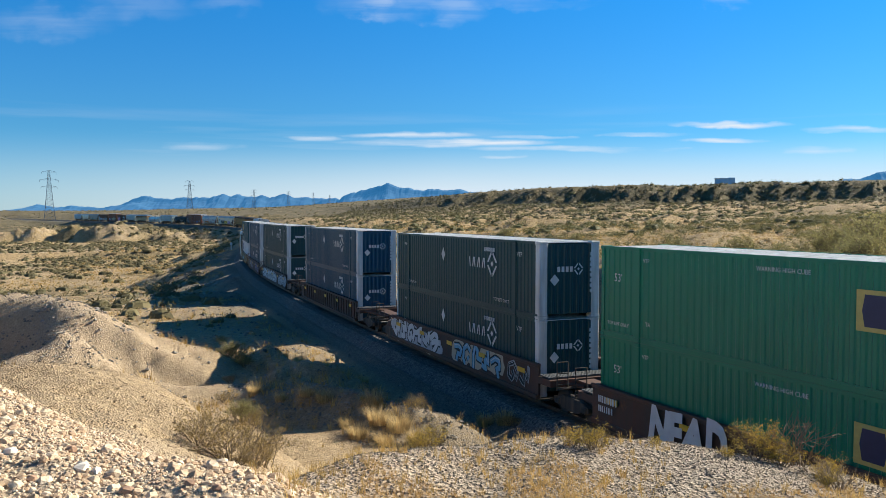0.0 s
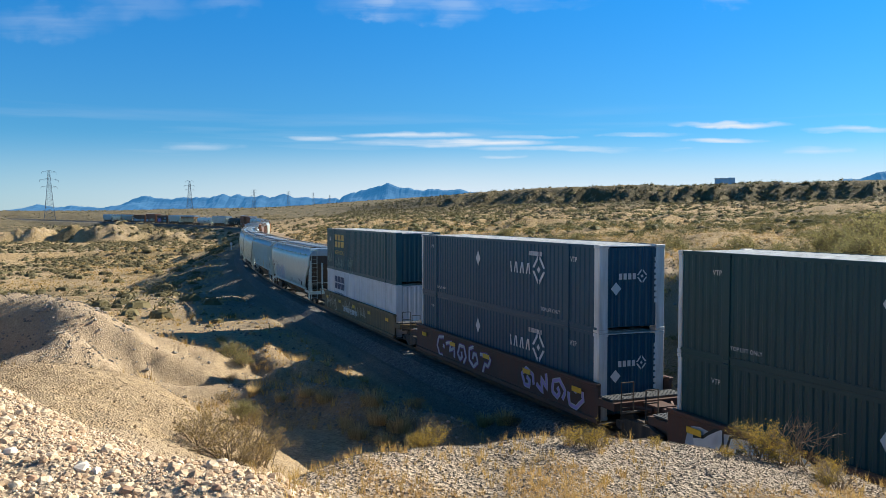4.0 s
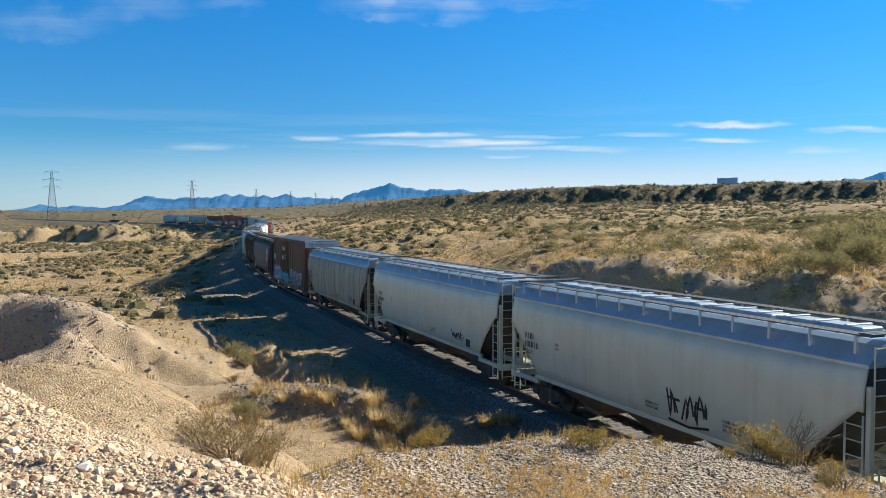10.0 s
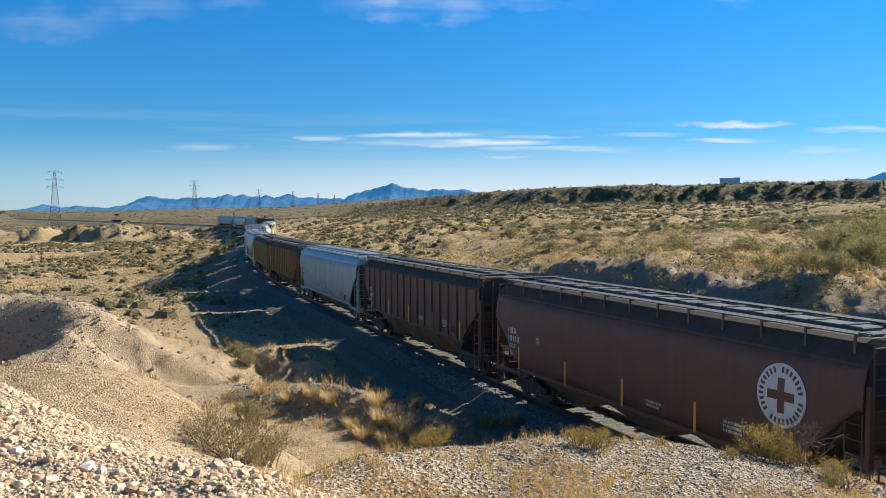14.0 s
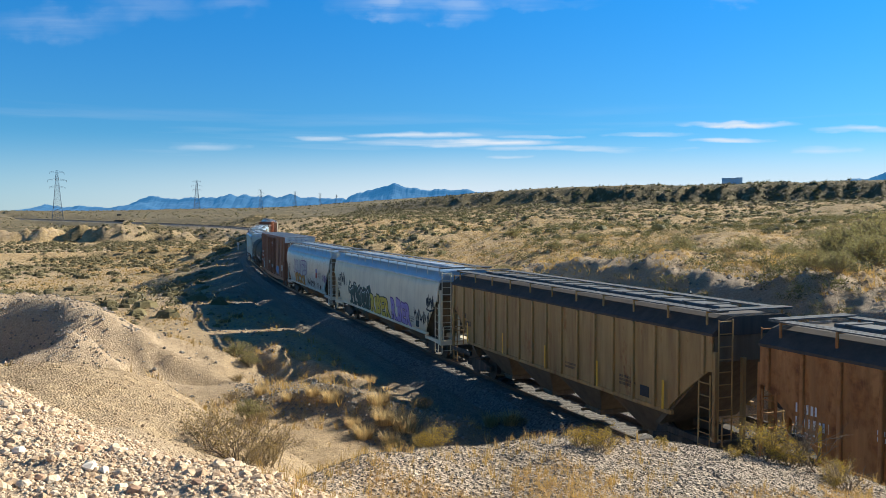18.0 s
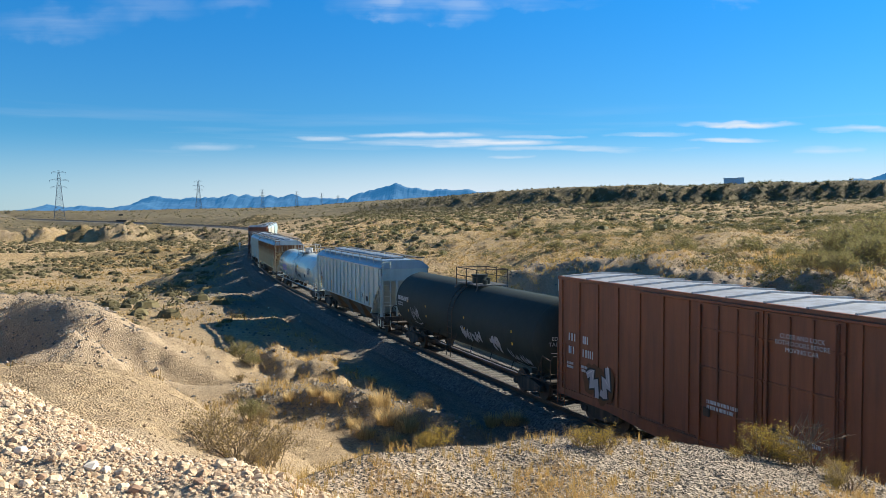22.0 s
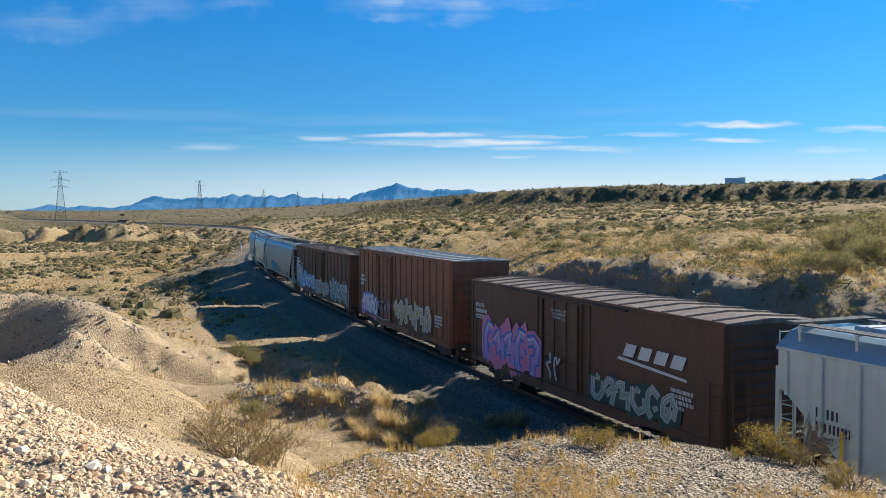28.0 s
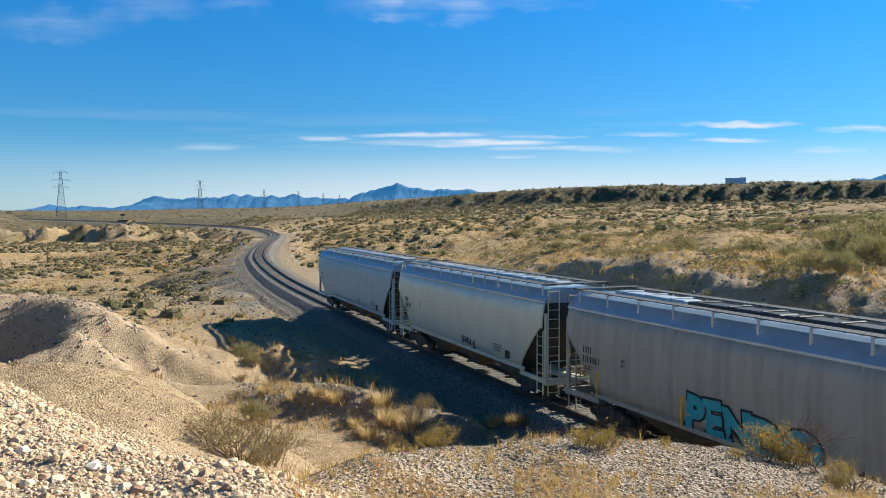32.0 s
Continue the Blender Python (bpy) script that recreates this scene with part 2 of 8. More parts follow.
        nt.links.new(lump.outputs[0], rough.inputs[0]), nt.links.new(h.outputs[0], rough.inputs[2])
        bump_of(nt, b, rough.outputs[0], 0.9, 0.06)
    return material("desert_soil", build)


# ---- plan of the track ----
LINE = [(31.4, -30.5, 0), (18.5, -0.6, 0), (6.26, 27.6, 0), (-1.5, 46.5, 0), (-10.7, 70.3, 0), (-17.3, 88, 0), (-26.3, 117, 0),
        (-35, 150, 0.05), (-46, 206, 0.25), (-55, 258, 0.5), (-65, 300, 0.9), (-84, 348, 1.7), (-118, 398, 2.2),
        (-217, 530, 2.8), (-330, 680, 3.2), (-480, 880, 3.6)]


def track_line():
    """The centre line at rail height, every half metre: distances along it and places."""
    p = np.array(LINE, float)
    q = np.vstack([2 * p[0] - p[1], p, 2 * p[-1] - p[-2]])
    u = np.linspace(0, 1, 60, endpoint=False)[:, None]
    out = np.vstack([0.5 * (2 * b + (c - a) * u + (2 * a - 5 * b + 4 * c - d) * u ** 2 + (3 * b - a - 3 * c + d) * u ** 3)
                     for a, b, c, d in (q[i - 1:i + 3] for i in range(1, len(q) - 2))])
    s = np.r_[0, np.cumsum(np.linalg.norm(np.diff(out[:, :2], axis=0), axis=1))]
    dist = np.arange(0, s[-1], 0.5)
    c = np.stack([np.interp(dist, s, out[:, k]) for k in range(3)], 1)
    k = np.exp(-0.5 * (np.arange(-40, 41) / 16) ** 2)
    k /= k.sum()
    pad = np.vstack([c[0] + (c[1] - c[0]) * np.arange(-40, 0)[:, None], c, c[-1] + (c[-1] - c[-2]) * np.arange(1, 41)[:, None]])
    c = np.stack([np.convolve(pad[:, j], k, "valid") for j in range(3)], 1)
    back = np.arange(-1240, 0)
    c = np.vstack([c[0] + (c[1] - c[0]) * back[:, None], c])
    return np.r_[dist[0] + back * 0.5, dist], c


TRACK_S, TRACK_P = track_line()
TRACK_T = np.gradient(TRACK_P, axis=0)
TRACK_T /= np.linalg.norm(TRACK_T[:, :2], axis=1)[:, None]


def on_track(s):
    return np.array([np.interp(s, TRACK_S, TRACK_P[:, k]) for k in range(3)])


def run(t):
    """How far the train has come along the track after t seconds."""
    return 18.296 * t - 0.2306 * (t - 16) ** 2 / 200 - 0.466 * ((t - 16) / 10) ** 3


def beside_track(x, y):
    """Signed distance from the track (positive on the sunny east side), its height there and the distance along it."""
    step = 4
    px, py, pz = TRACK_P[::step, 0], TRACK_P[::step, 1], TRACK_P[::step, 2]
    tx, ty, ss = TRACK_T[::step, 0], TRACK_T[::step, 1], TRACK_S[::step]
    w, z, s = np.empty_like(x), np.empty_like(x), np.empty_like(x)
    for i in range(0, len(x), 4000):
        a, b = x[i:i + 4000], y[i:i + 4000]
        j = np.argmin((a[:, None] - px) ** 2 + (b[:, None] - py) ** 2, axis=1)
        dx, dy = a - px[j], b - py[j]
        along = dx * tx[j] + dy * ty[j]
        across = dx * ty[j] - dy * tx[j]
        off = np.where(np.abs(along) > 3, np.hypot(dx, dy) * np.sign(across), across)
        w[i:i + 4000], s[i:i + 4000] = off, ss[j] + along
        z[i:i + 4000] = np.interp(ss[j] + along, TRACK_S, TRACK_P[:, 2])
    return w, z, s


# ---- the ground ----
def smooth(a, b, v):
    t = np.clip((v - a) / (b - a), 0, 1)
    return t * t * (3 - 2 * t)


class Waves:
    """Value noise on a grid, for many points at once."""
    def __init__(self, seed):
        self.g = np.random.RandomState(seed).rand(256, 256)

    def once(self, x, y):
        xi, yi = np.floor(x).astype(int), np.floor(y).astype(int)
        fx, fy = x - xi, y - yi
        fx, fy = fx * fx * (3 - 2 * fx), fy * fy * (3 - 2 * fy)
        g = self.g
        a, b = g[xi % 256, yi % 256], g[(xi + 1) % 256, yi % 256]
        c, d = g[xi % 256, (yi + 1) % 256], g[(xi + 1) % 256, (yi + 1) % 256]
        return (a * (1 - fx) + b * fx) * (1 - fy) + (c * (1 - fx) + d * fx) * fy - 0.5

    def __call__(self, x, y, size, octaves=4, keep=0.5):
        v, amp = 0, 1.0
        for k in range(octaves):
            v = v + amp * self.once(x / size + 17.3 * k, y / size + 9.1 * k)
            size, amp = size / 2.03, amp * keep
        return v


WAVE = Waves(3)


def mound(x, y, cx, cy, top, long, wide, turn=0.0, sharp=1.0):
    """A heap or hollow: its middle, height, half-lengths and turn in degrees."""
    c, s = math.cos(radians(turn)), math.sin(radians(turn))
    u, v = (x - cx) * c + (y - cy) * s, -(x - cx) * s + (y - cy) * c
    return top * np.exp(-((u / long) ** 2 + (v / wide) ** 2) ** sharp)


def mesa_edge(x, y):
    """How far behind the rim of the eastern mesa a place lies."""
    rim = [(-420, 900), (-61, 560), (22, 480), (76, 420), (133, 380), (181, 335), (300, 250), (420, 60), (500, -300)]
    best = np.full_like(x, 1e9)
    sign = np.ones_like(x)
    for (ax, ay), (bx, by) in zip(rim, rim[1:]):
        dx, dy = bx - ax, by - ay
        t = np.clip(((x - ax) * dx + (y - ay) * dy) / (dx * dx + dy * dy), 0, 1)
        d = np.hypot(x - ax - t * dx, y - ay - t * dy)
        side = np.where((x - ax) * dy - (y - ay) * dx > 0, -1, 1)
        near = d < best
        best, sign = np.where(near, d, best), np.where(near, side, sign)
    return best * sign


def knoll(x, y, cx, cy, top, base, long, wide, turn=0.0, sharp=1.5):
    """A heap with a flattish top: its middle, top and foot heights, half-lengths, turn."""
    return base + mound(x, y, cx, cy, top - base, long, wide, turn, sharp)


def soft_max(k, *heights):
    return np.log(sum(np.exp(k * h) for h in heights)) / k


BERM = [(-6.9, 32.6, 0.2), (-5.7, 31.6, 0.65), (-3.1, 29.2, 0.9), (-1.1, 27.4, 0.75), (1.2, 25.8, 0.1)]
WINDROW = [(-11.2, 46.5, -0.3), (-8.6, 41.4, 0.25), (-5.8, 37.9, 0.25), (-3.6, 36.8, -0.2)]
CONES = [(-4.6, 34.5, 0.45, 1.5), (-6.0, 35.5, 0.3, 1.5), (-7.5, 38.0, 0.2, 1.7), (-8.8, 42.0, 0.5, 2.2)]


def along_line(x, y, line):
    """The distance from a line of (x, y, height) and the line's height at the nearest place."""
    off, height = np.full_like(x, 99.0), np.zeros_like(x)
    for (ax, ay, az), (bx, by, bz) in zip(line, line[1:]):
        f = np.clip(((x - ax) * (bx - ax) + (y - ay) * (by - ay)) / ((bx - ax) ** 2 + (by - ay) ** 2), 0, 1)
        q = np.hypot(x - ax - f * (bx - ax), y - ay - f * (by - ay))
        height = np.where(q < off, az + f * (bz - az), height)
        off = np.minimum(off, q)
    return off, height


def land(x, y):
    """Height of the ground and its cover (gravel, grass, grey dirt, scrub) at many places."""
    w, zt, s = beside_track(x, y)
    d = np.hypot(x, y)
    # west of the track: a wash below the bank, then the plain that climbs to the far mountains
    plain_edge = smooth(322, 362, d + 0.45 * (x + 120) + 45 * WAVE(x, y, 60, 5, 0.55)) * smooth(-70, -115, x + 0.12 * (d - 300))
    floor = -1.3 - 2.4 * smooth(48, 95, d) - 4.6 * smooth(95, 210, d + 30 * WAVE(x, y, 40, 3)) * (1 - 0.8 * smooth(170, 300, d))
    floor = floor + 1.5 * WAVE(x, y, 26, 5, 0.6) * smooth(45, 90, d)
    floor = floor + (7.3 - 2.8 * smooth(170, 300, d) + 2.6 * WAVE(x, y, 30, 6, 0.6)) * plain_edge - 2.2 * np.abs(WAVE(x, y, 14, 5, 0.6)) * smooth(0.05, 0.4, plain_edge) * smooth(1.0, 0.7, plain_edge)
    bluffs = sum(mound(x, y, cx, cy, top, lo, wi, tu, 4.5) for cx, cy, top, lo, wi, tu in (
        (-129, 322, 5.4, 13, 9, 20), (-146, 330, 4.6, 7, 8, -20), (-159, 326, 5.0, 8, 7, 30), (-178, 322, 3.4, 14, 6, 0), (-110, 330, 3.2, 9, 7, -15)))
    floor = np.maximum(floor, -3.4 + bluffs * (1 + 0.9 * WAVE(x, y, 8, 5, 0.62)) - 1.5 * (d < 250))
    # east: the cut bank and a slope with scrub, up to the mesa
    bend = smooth(82, 125, s)
    steep = smooth(106, 88, s)
    rise = -0.9 + (4.8 + 0.5 * steep - 3.6 * bend) * smooth(3.0, 21 + 2 * bend - 9.5 * steep, w + (3.4 + 0.4 * steep) * WAVE(x, y, 12, 5, 0.62)) + 3.5 * bend * smooth(10, 40, w) + 3.2 * smooth(12, 170, w)
    rise = rise + (2.4 * WAVE(x, y, 38, 4) + 1.15 * WAVE(x, y, 13, 5, 0.62)) * smooth(8, 34, w) * smooth(500, 300, d) + 1.7 * WAVE(x, y, 21, 5, 0.66) * smooth(90, 130, d) * smooth(8, 20, w) * smooth(500, 300, d) + (0.5 + 0.25 * steep) * WAVE(x, y, 3.2, 5, 0.66) * smooth(4.6, 7, w) * smooth(130, 80, d)
    rise = rise + 1.2 * smooth(120, 300, d) + (1.3 + 3 * WAVE(x, y, 9, 5, 0.65)) * mound(x, y, -96, 428, 1, 18, 8, 45, 2)
    gully = np.clip(1 - 4.5 * np.abs(WAVE(0.75 * x - 0.66 * y, 0.3 * (0.66 * x + 0.75 * y), 24, 5, 0.6)), 0, 1)
    e = mesa_edge(x, y) + 16 * WAVE(x, y, 120, 3, 0.5) + (11 * gully * (0.75 + 0.9 * WAVE(x, y, 90, 2)) - 4) * smooth(-40, 60, x)
    rim = 12.6 - 10.2 * smooth(70, -110, x) + 2.0 * WAVE(x, y, 120, 2) - 0.6 * smooth(80, 140, x)
    rise = rise + rim * (0.3 * smooth(-95, -22, e) + 0.7 * smooth(-24, 1, e)) + 0.022 * np.clip(e, 0, 260)
    nat = np.where(w > 0, rise, floor)
    far = 7.15 + np.minimum(d, 2600) * np.interp(x / np.maximum(y, 1), (-0.54, -0.4, -0.3, -0.235, -0.167, -0.1, -0.03, 0.04), (0.0008, 0.002, 0.004, 0.0068, 0.0105, 0.0155, 0.02, 0.024)) * (y > 0) + 1.5 * WAVE(x, y, 300, 4)
    nat = nat * (1 - smooth(600, 1100, d)) + far * smooth(600, 1100, d)
    nat = np.where((w > 0) & (d > 500), np.maximum(nat, rise * (1 - smooth(900, 1600, d)) + far * smooth(900, 1600, d)), nat)
    nat = nat + 1.4 * smooth(-4.5, -8.5, w) * smooth(44, 34, d)
    # the hill on which the camera stands, and the heaps beside the wash
    brow = x * 0.67 + y * 0.74 - 3.2 + 0.7 * WAVE(x, y, 2.4, 3)
    stand = 5.5 - 0.85 * np.log1p(np.exp(np.clip(2.2 * brow, -30, 30))) / 2.2 + 0.12 * WAVE(x, y, 1.1, 3)
    stand = np.where(d < 40, stand, -20)
    hill = -soft_max(4.0, 0.45 * (x + 8.5) + 0.25 * (y - 22) - 3.2, 0.9 * (0.815 * (x + 4.5) + 0.58 * (y - 18)) - 2.7, 0.28 * np.maximum(y - 19.5, 0) - 4.0 - 0.3 * WAVE(x, y, 4, 4)) + 0.3 * WAVE(x, y, 3.5, 6, 0.6)
    hill = np.where(d < 60, hill, -20)
    front = knoll(x, y, 3.0, 5.0, 4.7, -3, 8.5, 8.1, 0, 4.0) + 0.30 * WAVE(x, y, 3.5, 3) - 0.155 * np.clip(x - 1.15, 0, 9) + 0.12 * np.clip(0.5 - x, 0, 1.5)
    pile = knoll(x, y, -21.5, 38, 3.9, -3, 12.5, 8, 8, 1.3) + 1.3 * WAVE(x, y, 7, 5, 0.6)
    dent = mound(x, y, -21.5, 35.6, 2.7, 4.3, 2.6, 20, 2.5)
    ledge = mound(x, y, -13.4, 36.4, 1.3, 3.4, 1.0, -12, 2) * (0.85 + 0.8 * WAVE(x, y, 2.4, 3, 0.5))
    # a gravel berm along the wash, and small tipped cones between it and the service road
    off, crest = along_line(x, y, BERM)
    heaps = -0.9 + (crest + 0.9 + 0.5 * WAVE(x, y, 1.9, 5, 0.6)) * np.exp(-((off + 0.5 * WAVE(x, y, 2.6, 3)) / 1.9) ** 2)
    strip, rise_to = along_line(x, y, WINDROW)
    heaps = np.maximum(heaps, -3 + (rise_to + 3 + 0.5 * WAVE(x, y, 2.4, 4, 0.6)) * np.exp(-((strip + 0.6 * WAVE(x, y, 3, 3)) / 2.3) ** 2))
    for cx, cy, top, wide in CONES:
        heaps = np.maximum(heaps, knoll(x, y, cx, cy, top, -3, wide, wide * 0.85, 20, 0.8) + 0.15 * WAVE(x, y, 0.8, 3))
    west = smooth(-2, -5, w) * (d < 200)
    hills = soft_max(5.0, nat, stand, hill, front, pile - dent, heaps) - ledge
    nat = nat + west * (hills - nat) * (d < 90)
    nat = nat + west * 0.22 * WAVE(x, y, 2.6, 4) * (d < 120) * (d > 14)
    # the formation under the track: shoulder, service road, slopes
    bed = zt - 0.62
    a = np.abs(w)
    road = np.where(w < 0, 3.7, 4.6)
    gentle = smooth(95, 165, s) * (w < 0)
    fill = bed - 0.25 - np.maximum(a - road, 0) * (0.63 - 0.36 * gentle + (0.25 - 0.1 * gentle) * WAVE(x, y, 9, 3) * (d > 60))
    cut = bed - 0.25 + np.maximum(a - road, 0) * np.where(w < 0, 1.0 + 1.6 * smooth(66, 56, s), 0.42 + 0.6 * steep + 0.3 * WAVE(x, y, 6, 4, 0.6))
    z = np.clip(nat, fill, cut)
    rill = (0.55 * WAVE(s, w * 0.12, 2.8, 4, 0.6) + 0.5 * WAVE(x, y, 5, 5, 0.62) + 1.3 * gentle * WAVE(s + 0.6 * w, w * 0.15, 6, 4, 0.6)) * smooth(road + 0.5, road + 3, a) * (nat < fill + 0.3) * (d < 450)
    z = np.where(a < 2.6, bed, np.where(a < road, bed - 0.25 * smooth(2.6, 3.4, a) + 0.12 * WAVE(x, y, 1.5, 3), z + rill))
    z = z + 0.07 * WAVE(x, y, 0.9, 4, 0.6) * (a > 3) * smooth(42, 22, d)
    gravel = np.clip(mound(x, y, 4, 6, 1, 14, 8, 0, 2) + mound(x, y, -4, 4, 1, 6, 6, 0, 2) + 0.9 * mound(x, y, -20, 36, 1, 10, 6) + (w < 0) * np.clip(bluffs * 0.5, 0, 1) + 0.75 * smooth(-10, -16, w) * smooth(55, 75, d) * smooth(-0.02, 0.16, WAVE(x, y, 36, 5, 0.6)) + smooth(-38, -6, e) * smooth(12, -6, e) * 0.4
                     + 0.7 * (w > 0) * smooth(4.6, 6, w) * smooth(15, 11, w + 6 * WAVE(x, y, 6, 4)), 0, 1)
    grass = np.clip(0.95 * smooth(8 - 2 * bend + 3.5 * steep, 12 - 3 * bend + 3.5 * steep, w + 3 * WAVE(x, y, 8, 4)) + 0.9 * smooth(-9, -14, w) * smooth(45, 60, d) * (0.85 + 0.9 * WAVE(x, y, 30, 4)), 0, 1) * (1 - 0.85 * smooth(-38, -15, e) * smooth(10, -5, e))
    grey = np.clip(smooth(4.2, 2.9, a) + 0.5 * mound(x, y, 3.4, 7.5, 1, 5.2, 4.5, 0, 2.5) * smooth(-0.6, 0.6, x) + 0.2 * smooth(8.5, 6.0, a + 2 * WAVE(x, y, 3, 4)) + 0.4 * smooth(2.4, 1.0, off + 1.2 * WAVE(x, y, 1.5, 4)) * (w < -3) + (0.1 + 0.35 * steep) * (w > 0) * smooth(4.6, 6, w) * smooth(14, 11, w + 3 * WAVE(x, y, 5, 4)) * smooth(90, 60, d) + 0.75 * smooth(-17, -7, w) * (w < 0) * smooth(52, 75, d) * smooth(300, 200, s) * (0.8 + 1.4 * WAVE(x, y, 6, 4)), 0, 1)
    scrub = np.clip(smooth(350, 480, d) * (1.3 + 0.9 * WAVE(x, y, 60, 5)) + 0.5 * smooth(-8, -14, w) * smooth(60, 90, d) * (0.4 + 2.0 * WAVE(x, y, 12, 4)) + 0.8 * smooth(-50, -30, e) * (w > 0) + 0.35 * smooth(16, 60, w) * (0.6 + 1.6 * WAVE(x, y, 25, 4)), 0, 0.95)
    return z, np.stack([gravel, grass, grey, scrub], -1)


def ground_at(x, y):
    z, _ = land(np.array([float(x)]), np.array([float(y)]))
    return float(z[0])


def mesh_from(name, verts, faces, mat=None, shade=False):
    me = bpy.data.meshes.new(name)
    me.from_pydata([tuple(v) for v in verts], [], [tuple(f) for f in faces])
    if mat:
        me.materials.append(mat)
    if shade:
        me.polygons.foreach_set("use_smooth", [True] * len(me.polygons))
    me.update()
    return me


def build_ground():
    ang = np.radians(np.r_[np.arange(-180, -31, 4.0), np.arange(-31, 30, 0.2), np.arange(30, 180, 4.0)])
    rad = [1.5]
    while rad[-1] < 4600:
        r = rad[-1]
        rad.append(r * (1.03 if r < 4 else 1.014 if r < 130 else 1.011 if r < 265 else 1.0062 if r < 470 else 1.02 if r < 900 else 1.06))
    rad = np.array(rad)
    A, R = np.meshgrid(ang, rad)
    x, y = (np.sin(A) * R).ravel(), (np.cos(A) * R).ravel()
    z, cover = land(x, y)
    n, m = len(ang), len(rad)
    x, y = np.r_[x, 0], np.r_[y, 0]
    z0, c0 = land(np.array([0.0]), np.array([0.0]))
    z, cover = np.r_[z, z0], np.vstack([cover, c0])
    i, j = np.meshgrid(np.arange(m - 1), np.arange(n), indexing="ij")
    k = (j + 1) % n
    quads = np.stack([i * n + j, i * n + k, (i + 1) * n + k, (i + 1) * n + j], -1).reshape(-1, 4)
    quads = quads[:, ::-1]
    fan = np.stack([np.full(n, n * m), np.arange(n), (np.arange(n) + 1) % n], -1)[:, ::-1]
    me = bpy.data.meshes.new("ground")
    me.vertices.add(len(x))
    me.vertices.foreach_set("co", np.stack([x, y, z], -1).ravel())
    loops = np.r_[quads.ravel(), fan.ravel()]
    me.loops.add(len(loops))
    me.loops.foreach_set("vertex_index", loops)
    me.polygons.add(len(quads) + len(fan))
    starts = np.r_[np.arange(len(quads)) * 4, len(quads) * 4 + np.arange(len(fan)) * 3]
    me.polygons.foreach_set("loop_start", starts)
    me.update(calc_edges=True)
    me.polygons.foreach_set("use_smooth", np.ones(len(me.polygons), bool))
    col = me.color_attributes.new("cover", "FLOAT_COLOR", "POINT")
    col.data.foreach_set("color", cover.ravel())
    me.materials.append(ground_material())
    me.validate()
    tagged(new("ground", me), "pale tan desert ground with gravel heaps and a rail embankment", "ground", kind="structure")


build_ground()

# ---- the train: rear and front of every car, measured along the train, and its make ----
CARS = [
    ("well", 64.86, 48.60, "green"), ("well", 85.03, 68.72, "charcoal"), ("well", 109.03, 92.85, "navy"), ("well", 133.22, 117.0, "charcoal"),
    ("well", 153.30, 137.0, "navy"), ("well", 173.5, 157.2, "twotone"), ("smooth", 196.7, 178.6, "paleblue"), ("ribbed", 215.6, 198.0, "pale"),
    ("smooth", 234.6, 217.1, "cream"), ("smooth", 252.1, 236.0, "cream"), ("smooth", 270.3, 253.3, "cream"), ("smooth", 289.1, 271.8, "stained"),
    ("boxcar", 306.9, 290.7, "brown"), ("smooth", 326.8, 309.2, "maroon"), ("ribbed", 346.3, 328.5, "maroon"), ("smooth", 366.5, 347.9, "grey"),
    ("ribbed", 385.6, 368.0, "rusty"), ("ribbed", 405.0, 387.2, "tan"), ("smooth", 427.5, 406.6, "beige"), ("smooth", 447.1, 429.3, "silver"),
    ("boxcar", 468.5, 448.7, "red"), ("tank", 487.2, 469.5, "black"), ("ribbed", 507.4, 489.6, "pale"), ("tank", 527.6, 509.0, "white"),
    ("ribbed", 548.6, 530.2, "streaked"), ("ribbed", 567.1, 550.1, "pale"), ("boxcar", 585.1, 568.9, "darkbrown"), ("boxcar", 603.8, 587.4, "red"),
    ("boxcar", 625.9, 606.2, "graffiti"), ("smooth", 648.8, 627.7, "taupe"), ("smooth", 667.1, 650.4, "cream"), ("smooth", 688.1, 668.5, "bluegrey")]


def car_pose(mid, half, t):
    s = mid - run(t)
    a, b = on_track(s + half), on_track(s - half)
    x = Vector(b - a).normalized()
    y = Vector((0, 0, 1)).cross(x).normalized()
    z = x.cross(y)
    c = Vector((a + b) / 2)
    return Matrix(((x.x, y.x, z.x, c.x), (x.y, y.y, z.y, c.y), (x.z, y.z, z.z, c.z), (0, 0, 0, 1)))


# ---- building helpers ----
MOVING = []


def part(name, bm, mat, parent, label="", shade=False):
    """Links a bmesh, or a finished mesh, as one mesh object under a thing or a part."""
    if isinstance(bm, bpy.types.Mesh):
        me = bm
    else:
        me = bpy.data.meshes.new(name)
        bm.to_mesh(me)
        bm.free()
        me.materials.append(mat)
        if shade:
            me.polygons.foreach_set("use_smooth", [True] * len(me.polygons))
    ob = new(name, me)
    ob.parent = parent
    if label:
        ob["label"] = label
    return ob


SHARED = {}


def shared(key, make, mat, shade=False):
    """A mesh that alike parts have in common."""
    if key not in SHARED:
        bm = bmesh.new()
        make(bm)
        me = bpy.data.meshes.new(key if isinstance(key, str) else key[0])
        bm.to_mesh(me)
        bm.free()
        me.materials.append(mat)
        if shade:
            me.polygons.foreach_set("use_smooth", [True] * len(me.polygons))
        SHARED[key] = me
    return SHARED[key]


def place(ob, x=0, y=0, z=0, rx=0, ry=0, rz=0):
    ob.matrix_basis = pose(x, y, z, rx, ry, rz)
    return ob


